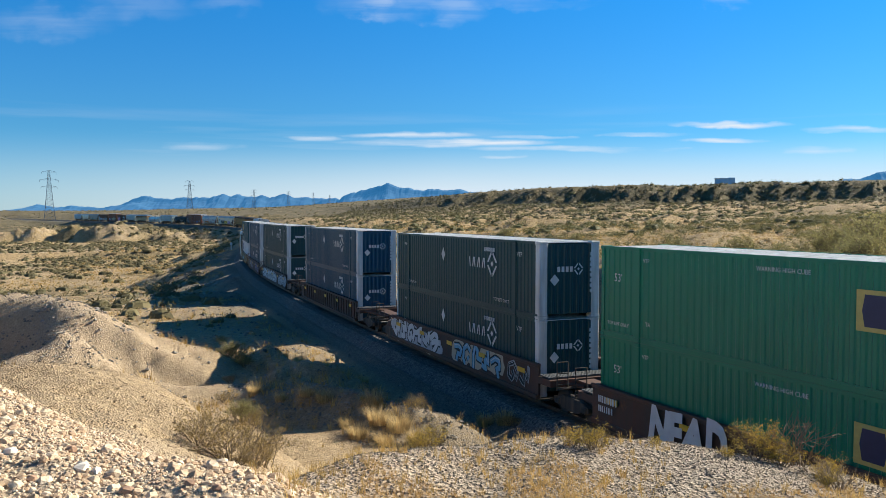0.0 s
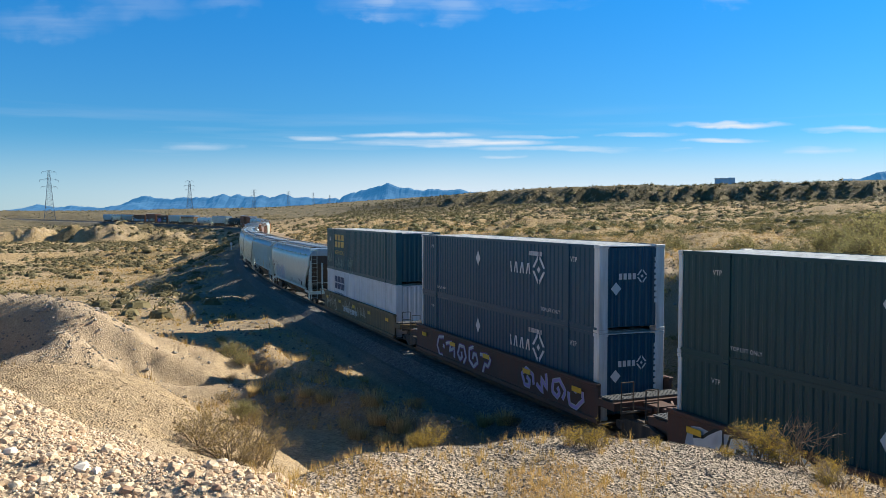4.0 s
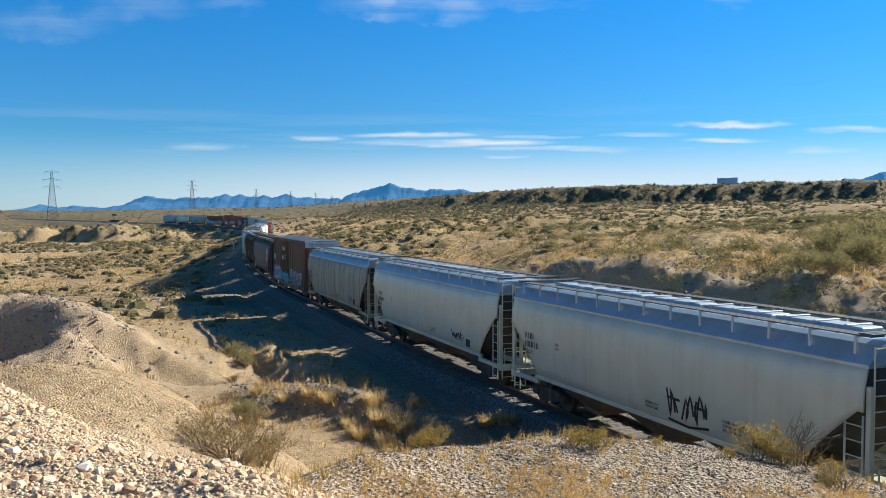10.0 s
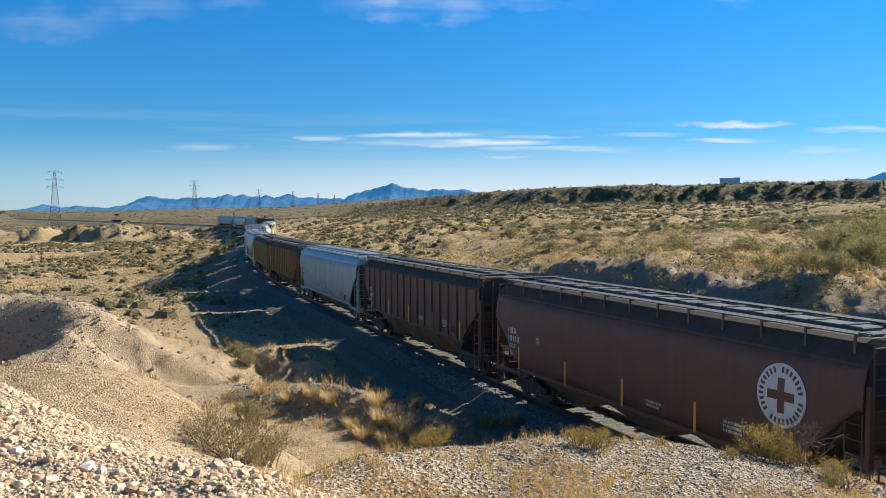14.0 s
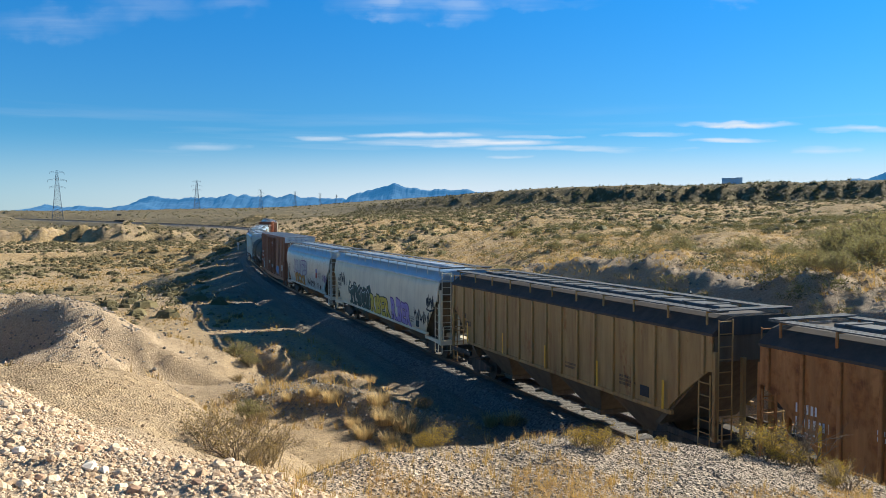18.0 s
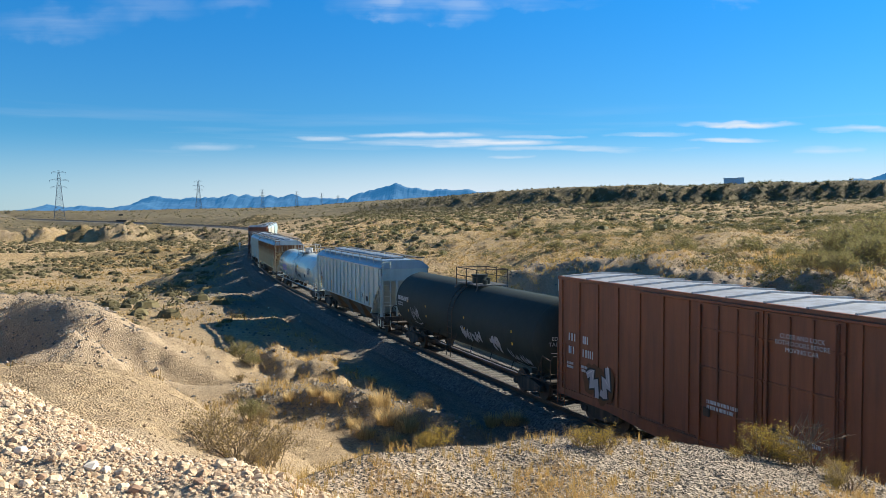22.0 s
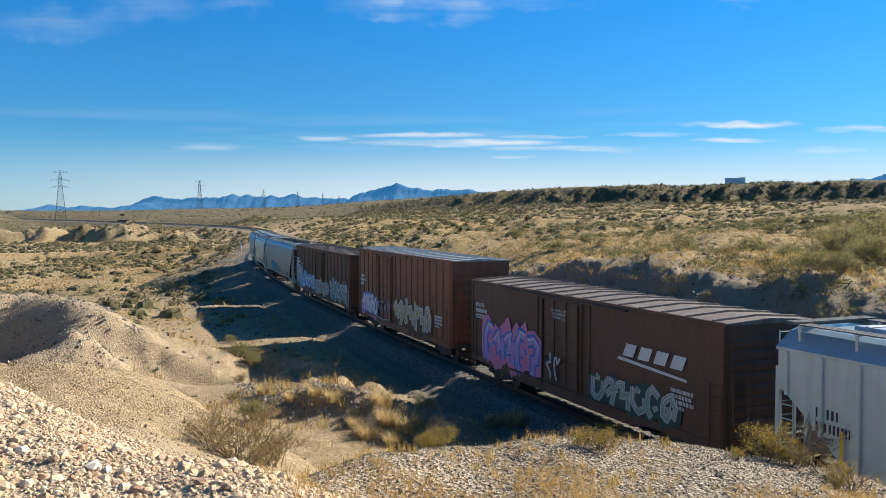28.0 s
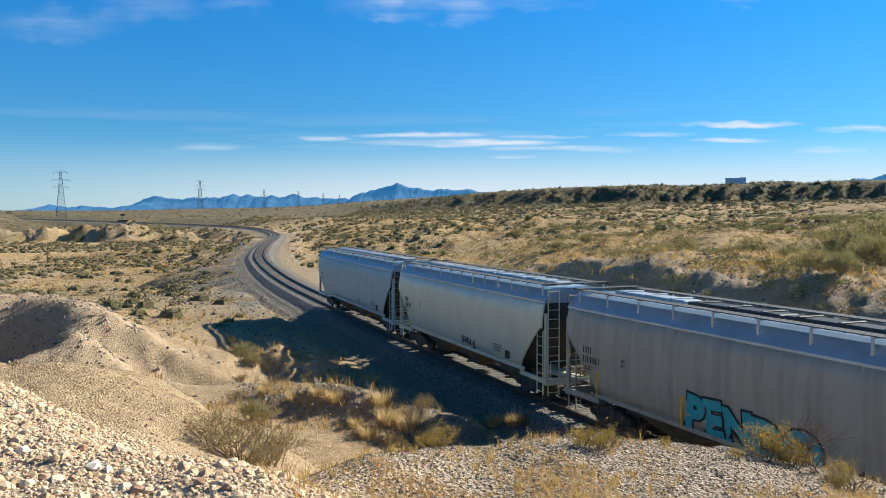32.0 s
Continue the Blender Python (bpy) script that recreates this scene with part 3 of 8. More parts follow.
def box(bm, x0, x1, y0, y1, z0, z1):
    v = [bm.verts.new(p) for p in ((x0, y0, z0), (x1, y0, z0), (x1, y1, z0), (x0, y1, z0), (x0, y0, z1), (x1, y0, z1), (x1, y1, z1), (x0, y1, z1))]
    for f in ((0, 3, 2, 1), (4, 5, 6, 7), (0, 1, 5, 4), (1, 2, 6, 5), (2, 3, 7, 6), (3, 0, 4, 7)):
        bm.faces.new([v[i] for i in f])


def soft_box(bm, x0, x1, y0, y1, z0, z1, r=0.02):
    t = bmesh.new()
    box(t, x0, x1, y0, y1, z0, z1)
    bmesh.ops.bevel(t, geom=t.edges[:], offset=r, segments=1, affect="EDGES")
    me = bpy.data.meshes.new("tmp")
    t.to_mesh(me)
    t.free()
    bm.from_mesh(me)
    bpy.data.meshes.remove(me)


def bar(bm, p, q, r, n=6, r2=None, caps=True):
    p, q = Vector(p), Vector(q)
    d = (q - p).normalized()
    a = d.orthogonal().normalized()
    b = d.cross(a)
    r2 = r if r2 is None else r2
    ring = [[bm.verts.new(c + rr * (math.cos(k * math.tau / n) * a + math.sin(k * math.tau / n) * b)) for k in range(n)] for c, rr in ((p, r), (q, r2))]
    for k in range(n):
        j = (k + 1) % n
        bm.faces.new((ring[0][k], ring[0][j], ring[1][j], ring[1][k]))
    if caps:
        bm.faces.new(ring[0][::-1])
        bm.faces.new(ring[1])


def prism(bm, pts, y0, y1):
    """An outline in x and z, from y0 to y1."""
    a, b = [bm.verts.new((x, y0, z)) for x, z in pts], [bm.verts.new((x, y1, z)) for x, z in pts]
    n = len(pts)
    for k in range(n):
        j = (k + 1) % n
        bm.faces.new((a[k], a[j], b[j], b[k]))
    bm.faces.new(a[::-1])
    bm.faces.new(b)
    bmesh.ops.recalc_face_normals(bm, faces=bm.faces[:])


def loft(bm, rings, close=True, caps=True):
    vs = [[bm.verts.new(p) for p in r] for r in rings]
    n = len(rings[0])
    for a, b in zip(vs, vs[1:]):
        for k in range(n if close else n - 1):
            j = (k + 1) % n
            bm.faces.new((a[k], a[j], b[j], b[k]))
    if caps and close:
        bm.faces.new(vs[0][::-1])
        bm.faces.new(vs[-1])
    bmesh.ops.recalc_face_normals(bm, faces=bm.faces[:])


def letters(text, size, mat, parent, m, label=""):
    """Stencilled words in the built-in font, as a flat mesh."""
    cu = bpy.data.curves.new("lettering", "FONT")
    cu.body, cu.size, cu.align_x, cu.align_y = text, size, "CENTER", "CENTER"
    cu.resolution_u = 2
    tmp = bpy.data.objects.new("lettering", cu)
    scene.collection.objects.link(tmp)
    me = bpy.data.meshes.new_from_object(tmp.evaluated_get(bpy.context.evaluated_depsgraph_get()))
    bpy.data.objects.remove(tmp)
    me.materials.clear()
    me.materials.append(mat)
    ob = part("lettering", me, mat, parent, label)
    ob.matrix_basis = m
    return ob


NEAR = (90, 0, 0)      # lettering on the side that faces -y
FRONT = (90, 0, 90)    # lettering on the end that faces +x


def bars(parent, x, z, y, rows, mat, name="reporting_mark"):
    """Unreadable small writing: rows of short bars. rows: (length, height) from the top down."""
    bm = bmesh.new()
    rnd = random.Random(int(abs(x * 100) + z * 77))
    for length, height in rows:
        cx = x
        while cx < x + length - 0.01:
            w = min(height * rnd.uniform(0.2, 0.34), x + length - cx)
            if callable(y):
                bm.faces.new([bm.verts.new((p, y(q) - 0.01, q)) for p, q in ((cx, z - height), (cx + w, z - height), (cx + w, z), (cx, z))])
            else:
                box(bm, cx, cx + w, y - 0.008, y, z - height, z)
            cx += w + height * rnd.choice((0.2, 0.24, 0.3, 0.42))
        z -= height * 1.45
    return part(name, bm, mat, parent)


def stroke(bm, pts, width, y, lift):
    """A flat ribbon of paint along points (x, z) on a side whose depth is y(z)."""
    left, right = [], []
    for i, (px, pz) in enumerate(pts):
        a, b = pts[max(i - 1, 0)], pts[min(i + 1, len(pts) - 1)]
        d = Vector((b[0] - a[0], b[1] - a[1]))
        d = d.normalized() if d.length else Vector((1, 0))
        nx, nz = -d.y * width / 2, d.x * width / 2
        for lst, k in ((left, 1), (right, -1)):
            zz = pz + k * nz
            lst.append(bm.verts.new((px + k * nx, y(zz) - lift, zz)))
    for i in range(len(pts) - 1):
        bm.faces.new((right[i], right[i + 1], left[i + 1], left[i]))


def tag_paint(parent, x0, x1, z0, z1, y, fill, edge, seed, glyphs=5, weight=0.2, cloud=None):
    """A sprayed piece on a side: bulging strokes with an outline, and a cloud of colour behind them."""
    rnd = random.Random(seed)
    depth = y if callable(y) else (lambda z, v=y: v)
    shapes = []
    gw = (x1 - x0) / glyphs
    if weight < 0.1:  # a scrawl: quick broken strokes with hooks, and a flourish under some
        hgt = z1 - z0
        for g in range(glyphs):
            gx, n = x0 + g * gw, rnd.randint(4, 6)
            line = [(gx + gw * (rnd.uniform(-0.05, 0.25) + 0.75 * k / (n - 1)), z0 + hgt * (rnd.uniform(0.0, 0.35) if (k + g) % 2 else rnd.uniform(0.6, 1.05))) for k in range(n)]
            fine = []
            for k, (a, b) in enumerate(zip(line, line[1:])):
                bow = rnd.uniform(-0.18, 0.18) * gw
                fine += [(a[0] + (b[0] - a[0]) * f + bow * math.sin(f * math.pi), a[1] + (b[1] - a[1]) * f) for f in (0, 0.25, 0.5, 0.75)]
            shapes.append(fine + [line[-1]])
            if rnd.random() < 0.4:
                zz = z0 + hgt * rnd.uniform(0.35, 0.7)
                shapes.append([(gx, zz), (gx + gw * rnd.uniform(0.6, 1.1), zz + rnd.uniform(-0.05, 0.1))])
        if rnd.random() < 0.5:
            shapes.append([(x0, z0 - 0.05), (x0 + 0.5 * (x1 - x0), z0 - 0.12), (x1, z0 + 0.02)])
    for g in range(glyphs if weight >= 0.1 else 0):
        gx = x0 + (g + 0.5) * gw
        lean = rnd.uniform(-0.25, 0.25)
        top, low = z1 - rnd.uniform(0, 0.12) * (z1 - z0), z0 + rnd.uniform(0, 0.12) * (z1 - z0)
        h = top - low
        kind = rnd.randrange(6)
        if kind == 0:    # a hook with a tail
            lines = [[(-0.45, 0.15), (-0.2, 0.75), (0.1, 1.0), (0.3, 0.7), (0.1, 0.45), (0.5, 0.1)]]
        elif kind == 1:  # a spike
            lines = [[(-0.45, 0.0), (-0.2, 0.35), (-0.05, 1.1), (0.1, 0.5), (0.2, 0.3), (0.48, 0.62)]]
        elif kind == 2:  # a coil
            lines = [[(0.45, 0.55), (0.2, 0.95), (-0.3, 0.85), (-0.42, 0.35), (-0.05, 0.02), (0.25, 0.2), (0.15, 0.5), (-0.1, 0.5)]]
        elif kind == 3:  # a lightning bend
            lines = [[(-0.3, 1.05), (0.25, 0.72), (-0.25, 0.55), (0.3, 0.3), (-0.1, -0.02)]]
        elif kind == 4:  # a crescent and a dot
            lines = [[(-0.1, 1.0), (-0.45, 0.6), (-0.3, 0.15), (0.2, 0.0), (0.45, 0.25)], [(0.12, 0.62), (0.3, 0.72)]]
        else:            # an arch with an arrow
            lines = [[(-0.45, 0.05), (-0.3, 0.7), (0.0, 0.92), (0.3, 0.65), (0.38, 0.05)], [(-0.15, 0.1), (0.05, 0.55), (0.5, 1.1)]]
        spin = radians(rnd.choice((-1, 1)) * rnd.uniform(35, 80))
        cs, sn = math.cos(spin), math.sin(spin)
        for ln in lines:
            ln = [(px * cs - (pz - 0.5) * sn * 0.8, 0.5 + px * sn + (pz - 0.5) * cs) for px, pz in ln]
            ln = [(min(max(px, -0.6), 0.6), min(max(pz, -0.05), 1.1)) for px, pz in ln]
            pts = [(gx + (px + lean * (pz - 0.5)) * gw, low + pz * h) for px, pz in ln]
            fine = []
            for (ax, az), (bx, bz) in zip(pts, pts[1:]):
                for k in range(3):
                    f = k / 3
                    fine.append((ax + (bx - ax) * f + rnd.uniform(-0.02, 0.02), az + (bz - az) * f))
            fine.append(pts[-1])
            shapes.append(fine)
    piece = None
    if cloud:
        bm = bmesh.new()
        for k in range(glyphs * 2):
            cx, cz = x0 + (k + 0.5) * (x1 - x0) / (glyphs * 2), (z0 + z1) / 2 + rnd.uniform(-0.2, 0.1) * (z1 - z0)
            rx, rz = gw * rnd.uniform(0.5, 0.75), (z1 - z0) * rnd.uniform(0.4, 0.58)
            ring = []
            for j in range(14):
                an, rr = j * math.tau / 14, rnd.uniform(0.8, 1.1)
                zz = cz + rz * rr * math.sin(an)
                ring.append(bm.verts.new((cx + rx * rr * math.cos(an), depth(zz) - 0.004 - k * 0.0002, zz)))
            bm.faces.new(ring)
        piece = part("graffiti", bm, cloud, parent, "sprayed cloud of graffiti colour")
    for wide, mat, lift in ((weight * 1.5, edge, 0.009), (weight * 0.9, fill, 0.013)):
        bm = bmesh.new()
        for i, pts in enumerate(shapes):
            stroke(bm, pts, wide, depth, lift + i * 0.0001)
        part("graffiti", bm, mat, parent, "sprayed graffiti lettering")
    if weight >= 0.14:
        bm = bmesh.new()
        for i, pts in enumerate(shapes):
            k = len(pts) // 2
            stroke(bm, [(a + weight * 0.15, b + weight * 0.2) for a, b in pts[:max(k, 2)]], weight * 0.16, depth, 0.017)
        part("graffiti", bm, SPRAY["white"], parent, "white highlights on the graffiti")


GLYPHS = {}


def glyph(ch, fat):
    """One letter of the built-in font, fattened, as points in a unit box and faces."""
    if (ch, fat) not in GLYPHS:
        cu = bpy.data.curves.new("glyph", "FONT")
        cu.body, cu.offset, cu.resolution_u = ch, fat, 3
        tmp = bpy.data.objects.new("glyph", cu)
        scene.collection.objects.link(tmp)
        me = bpy.data.meshes.new_from_object(tmp.evaluated_get(bpy.context.evaluated_depsgraph_get()))
        bpy.data.objects.remove(tmp)
        v = np.array([p.co[:2] for p in me.vertices])
        GLYPHS[ch, fat] = v, [tuple(p.vertices) for p in me.polygons]
        bpy.data.meshes.remove(me)
    return GLYPHS[ch, fat]


def spray_word(parent, word, x0, x1, z0, z1, y, fill, edge, seed, fat=0.045, rim=0.045, lean=0.12):
    """A sprayed word: fat uneven letters that jostle one another, each with a dark rim."""
    rnd = random.Random(seed)
    depth = y if callable(y) else (lambda z, v=y: v)
    spans = [np.ptp(glyph(ch, fat)[0][:, 0]) for ch in word]
    at = x0
    for i, ch in enumerate(word):
        core, _ = glyph(ch, fat)
        lo, hi = core.min(0), core.max(0)
        cell = (x1 - x0) * spans[i] / sum(spans)
        at += cell
        turn, slant = rnd.uniform(-0.12, 0.12), rnd.uniform(-0.5, 1.0) * lean
        wide, tall = cell * rnd.uniform(0.98, 1.08), (z1 - z0) * rnd.uniform(0.86, 1.08)
        up = (z0 + z1) / 2 + rnd.uniform(-0.05, 0.05) * (z1 - z0)
        piece = parent
        for extra, mat, lift, name in ((rim, edge, 0.016, "graffiti"), (0.0, fill, 0.022, "graffiti_fill")):
            if extra and edge is None:
                continue
            pts, faces = glyph(ch, fat + extra)
            u = (pts - (lo + hi) / 2) / (hi - lo)
            px, pz = u[:, 0] * wide, u[:, 1] * tall
            px = px + slant * pz
            px, pz = px * math.cos(turn) - pz * math.sin(turn), px * math.sin(turn) + pz * math.cos(turn)
            v = [(at - 0.5 * cell + a, depth(up + b) - lift - 0.0004 * (i % 3), up + b) for a, b in zip(px, pz)]
            piece = part(name if piece is not parent or extra else "graffiti", mesh_from(name, v, faces, mat), mat, piece, "sprayed graffiti letter" if piece is parent else "")


# ---- paints ----
WHITE = paint("white_paint", (0.68, 0.69, 0.67), 0.55, dirt=(0.25, 0.2, 0.15), dirty=0.4, rust=0.1)
STENCIL = plain("white_stencil", (0.62, 0.64, 0.64), 0.7, vary=0.12)
BLACKMARK = plain("black_stencil", (0.03, 0.03, 0.035), 0.7)
YELLOW = plain("yellow_reflector", (0.72, 0.42, 0.03), 0.45)
STEEL = paint("dark_steel", (0.035, 0.03, 0.028), 0.75, dirty=0.4)
GRATE = plain("galvanised_grating", (0.10, 0.105, 0.11), 0.85, 0, 0.3, 25)
DUSTY = paint("dusty_brown_underframe", (0.17, 0.125, 0.08), 0.85, dirt=(0.08, 0.06, 0.04), dirty=0.5, rust=0.15)
# hatch colour with a painted-in blue cast of sky reflection
HATCH = paint("sky_tinted_hatch_paint", (0.36, 0.43, 0.50), 0.5, dirty=0.2)
DARKHATCH = plain("black_hatch_paint", (0.035, 0.036, 0.04), 0.6, 0, 0.3, 6)
WHEEL = plain("rail_wheel_steel", (0.09, 0.075, 0.065), 0.5, 0.6)
BRIGHT = plain("polished_steel", (0.55, 0.54, 0.52), 0.3, 0.9)

BODY = {
    "green": paint("green_container_paint", (0.006, 0.20, 0.115), 0.36, dirt=(0.01, 0.14, 0.09), dirty=0.2, shine=0.35),
    "charcoal": paint("charcoal_container_paint", (0.008, 0.054, 0.062), 0.42, dirt=(0.02, 0.06, 0.07), dirty=0.2, shine=0.3),
    "navy": paint("navy_container_paint", (0.005, 0.062, 0.11), 0.4, dirt=(0.02, 0.05, 0.09), dirty=0.15, shine=0.3),
    "pine": paint("dark_green_container_paint", (0.014, 0.082, 0.105), 0.42, dirty=0.15, shine=0.3),
    "boxwhite": paint("white_container_paint", (0.62, 0.63, 0.64), 0.5, dirty=0.2),
    "paleblue": paint("pale_blue_grey_paint", (0.43, 0.54, 0.52), 0.3, dirty=0.15),
    "pale": paint("pale_grey_paint", (0.49, 0.58, 0.55), 0.4, dirty=0.15),
    "cream": paint("cream_grey_paint", (0.56, 0.59, 0.475), 0.3, dirty=0.1),
    "stained": paint("stained_beige_paint", (0.42, 0.385, 0.275), 0.6, dirt=(0.10, 0.07, 0.028), dirty=0.5, rust=0.12),
    "brown": paint("oxide_brown_paint", (0.20, 0.084, 0.036), 0.65, dirt=(0.07, 0.04, 0.03), dirty=0.45, rust=0.15),
    "maroon": paint("maroon_brown_paint", (0.135, 0.066, 0.045), 0.6, dirt=(0.07, 0.05, 0.04), dirty=0.35),
    "grey": paint("mid_grey_paint", (0.36, 0.40, 0.38), 0.5, dirty=0.35),
    "rusty": paint("rusted_tan_paint", (0.44, 0.205, 0.07), 0.8, dirt=(0.14, 0.06, 0.022), dirty=0.5, rust=0.72),
    "tan": paint("dirty_tan_paint", (0.43, 0.285, 0.115), 0.75, dirt=(0.22, 0.12, 0.045), dirty=0.6, rust=0.4),
    "beige": paint("beige_paint", (0.70, 0.645, 0.49), 0.6, dirty=0.12, shine=0.3),
    "silver": paint("silver_grey_paint", (0.43, 0.50, 0.485), 0.3, dirty=0.25),
    "red": paint("oxide_red_paint", (0.26, 0.092, 0.042), 0.6, dirt=(0.09, 0.04, 0.03), dirty=0.4, rust=0.1),
    "black": paint("black_tank_paint", (0.032, 0.044, 0.040), 0.7, dirt=(0.05, 0.055, 0.05), dirty=0.25, shine=0.25),
    "white": paint("white_tank_paint", (0.69, 0.73, 0.645), 0.15, dirt=(0.32, 0.27, 0.2), dirty=0.15),
    "streaked": paint("rust_streaked_tan_paint", (0.70, 0.575, 0.36), 0.7, dirt=(0.42, 0.24, 0.09), dirty=0.35, rust=0.12, runs=((0.10, 0.035, 0.012), (0.33, 0.12, 0.03))),
    "darkbrown": paint("dark_brown_paint", (0.115, 0.056, 0.033), 0.65, dirt=(0.05, 0.035, 0.03), dirty=0.4),
    "graffiti": paint("old_brown_paint", (0.17, 0.075, 0.036), 0.7, dirt=(0.07, 0.04, 0.03), dirty=0.5, rust=0.2),
    "taupe": paint("taupe_grey_paint", (0.385, 0.365, 0.30), 0.55, dirt=(0.16, 0.13, 0.10), dirty=0.28),
    "bluegrey": paint("blue_grey_paint", (0.32, 0.42, 0.44), 0.5, dirty=0.12),
    "wellbrown": paint("well_car_brown", (0.10, 0.045, 0.03), 0.75, dirt=(0.06, 0.05, 0.04), dirty=0.5, rust=0.15),
    "wellyellow": paint("well_car_tan", (0.20, 0.135, 0.06), 0.75, dirt=(0.08, 0.06, 0.04), dirty=0.6, rust=0.15),
}
SPRAY = {k: plain("spray_" + k, c, 0.65, vary=0.2, scale=3) for k, c in {
    "white": (0.62, 0.62, 0.62), "black": (0.02, 0.02, 0.022), "silver": (0.42, 0.43, 0.46), "blue": (0.06, 0.16, 0.5), "pink": (0.55, 0.2, 0.38),
    "lilac": (0.34, 0.27, 0.55), "yellow": (0.58, 0.45, 0.06), "orange": (0.5, 0.22, 0.03), "teal": (0.03, 0.36, 0.42), "mint": (0.2, 0.33, 0.29),
    "sky": (0.18, 0.40, 0.55), "purple": (0.12, 0.05, 0.2), "darkgreen": (0.03, 0.075, 0.06), "cream": (0.5, 0.42, 0.3), "red": (0.4, 0.05, 0.04), "brown": (0.12, 0.05, 0.015)}.items()}


# ---- running gear ----
def bogie_frame(bm):
    for y in (-1.0, 1.0):
        prism(bm, [(-1.15, 0.38), (-1.15, 0.58), (-0.55, 0.72), (0.55, 0.72), (1.15, 0.58), (1.15, 0.38), (0.75, 0.40), (0.45, 0.24), (-0.45, 0.24), (-0.75, 0.40)], y - 0.09, y + 0.09)
        for x in (-0.89, 0.89):
            soft_box(bm, x - 0.16, x + 0.16, y - 0.14, y + 0.14, 0.34, 0.58, 0.04)
        for x in (-0.22, 0, 0.22):
            bar(bm, (x, y, 0.30), (x, y, 0.60), 0.075, 8)
    soft_box(bm, -0.2, 0.2, -1.05, 1.05, 0.55, 0.80, 0.04)
    for x in (-0.89, 0.89):
        bar(bm, (x, -1.05, 0.46), (x, 1.05, 0.46), 0.08, 8)


def wheel(bm):
    bar(bm, (0, -0.065, 0), (0, 0.065, 0), 0.455, 28)
    bar(bm, (0, 0.065, 0), (0, 0.095, 0), 0.49, 28)
    bar(bm, (0, -0.10, 0), (0, -0.06, 0), 0.17, 12)


def bogies(root, xs):
    for x in xs:
        b = place(part("bogie", shared("bogie_frame", bogie_frame, STEEL), STEEL, root), x)
        for wx in (-0.89, 0.89):
            for side in (-1, 1):
                w = part("wheel", shared("wheel", wheel, WHEEL), WHEEL, b)
                place(w, wx, side * 0.755, 0.46, 0, 0, 0 if side < 0 else 180)


def coupler(bm):
    soft_box(bm, -0.75, 0.12, -0.09, 0.09, -0.10, 0.10, 0.02)
    soft_box(bm, 0.10, 0.42, -0.16, 0.14, -0.15, 0.15, 0.04)
    bar(bm, (0.0, 0.12, -0.05), (-0.2, 0.35, -0.45), 0.025, 6)


def couplers(root, x_front, x_rear, z=0.88):
    place(part("coupler", shared("coupler", coupler, STEEL), STEEL, root), x_front, 0, z)
    place(part("coupler", shared("coupler", coupler, STEEL), STEEL, root), x_rear, 0, z, 0, 0, 180)


def ladder_mesh(h, wide):
    def make(bm):
        for x in (-wide / 2, wide / 2):
            bar(bm, (x, 0, 0), (x, 0, h), 0.024, 6)
        z = 0.12
        while z < h:
            bar(bm, (-wide / 2, 0, z), (wide / 2, 0, z), 0.016, 5)
            z += 0.34
    return make


def ladder(root, x, y, z, h, mat, rz=0, wide=0.46):
    return place(part("ladder", shared(("ladder", round(h, 2), wide, mat.name), ladder_mesh(h, wide), mat), mat, root), x, y, z, 0, 0, rz)


def car_root(name, label, mid, length, base=None):
    ob = new(name)
    ob.empty_display_size = 0.5
    tagged(ob, label, "container" if name == "container" else "rail car", "containers on the train" if name == "container" else "cars of the freight train")
    MOVING.append((ob, mid, length * 0.36, base or 0.0))
    return ob


# ---- containers and well cars ----
BOX_L, BOX_W, BOX_H = 16.15, 2.59, 2.89


def corrugated(bm, length, z0, z1, pitch=0.29, deep=0.032):
    """A folded sheet along x, from z0 to z1, standing at y = 0 and bulging to -y."""
    xs, x = [], -length / 2
    while x < length / 2 - pitch * 0.6:
        xs += [(x, 0), (x + pitch * 0.36, 0), (x + pitch * 0.5, -deep), (x + pitch * 0.86, -deep)]
        x += pitch
    xs.append((length / 2, 0))
    lo, hi = [bm.verts.new((a, b, z0)) for a, b in xs], [bm.verts.new((a, b, z1)) for a, b in xs]
    for i in range(len(xs) - 1):
        bm.faces.new((lo[i], lo[i + 1], hi[i + 1], hi[i]))
    back = [bm.verts.new((length / 2, 0.03, z0)), bm.verts.new((-length / 2, 0.03, z0)), bm.verts.new((-length / 2, 0.03, z1)), bm.verts.new((length / 2, 0.03, z1))]
    bm.faces.new(back)


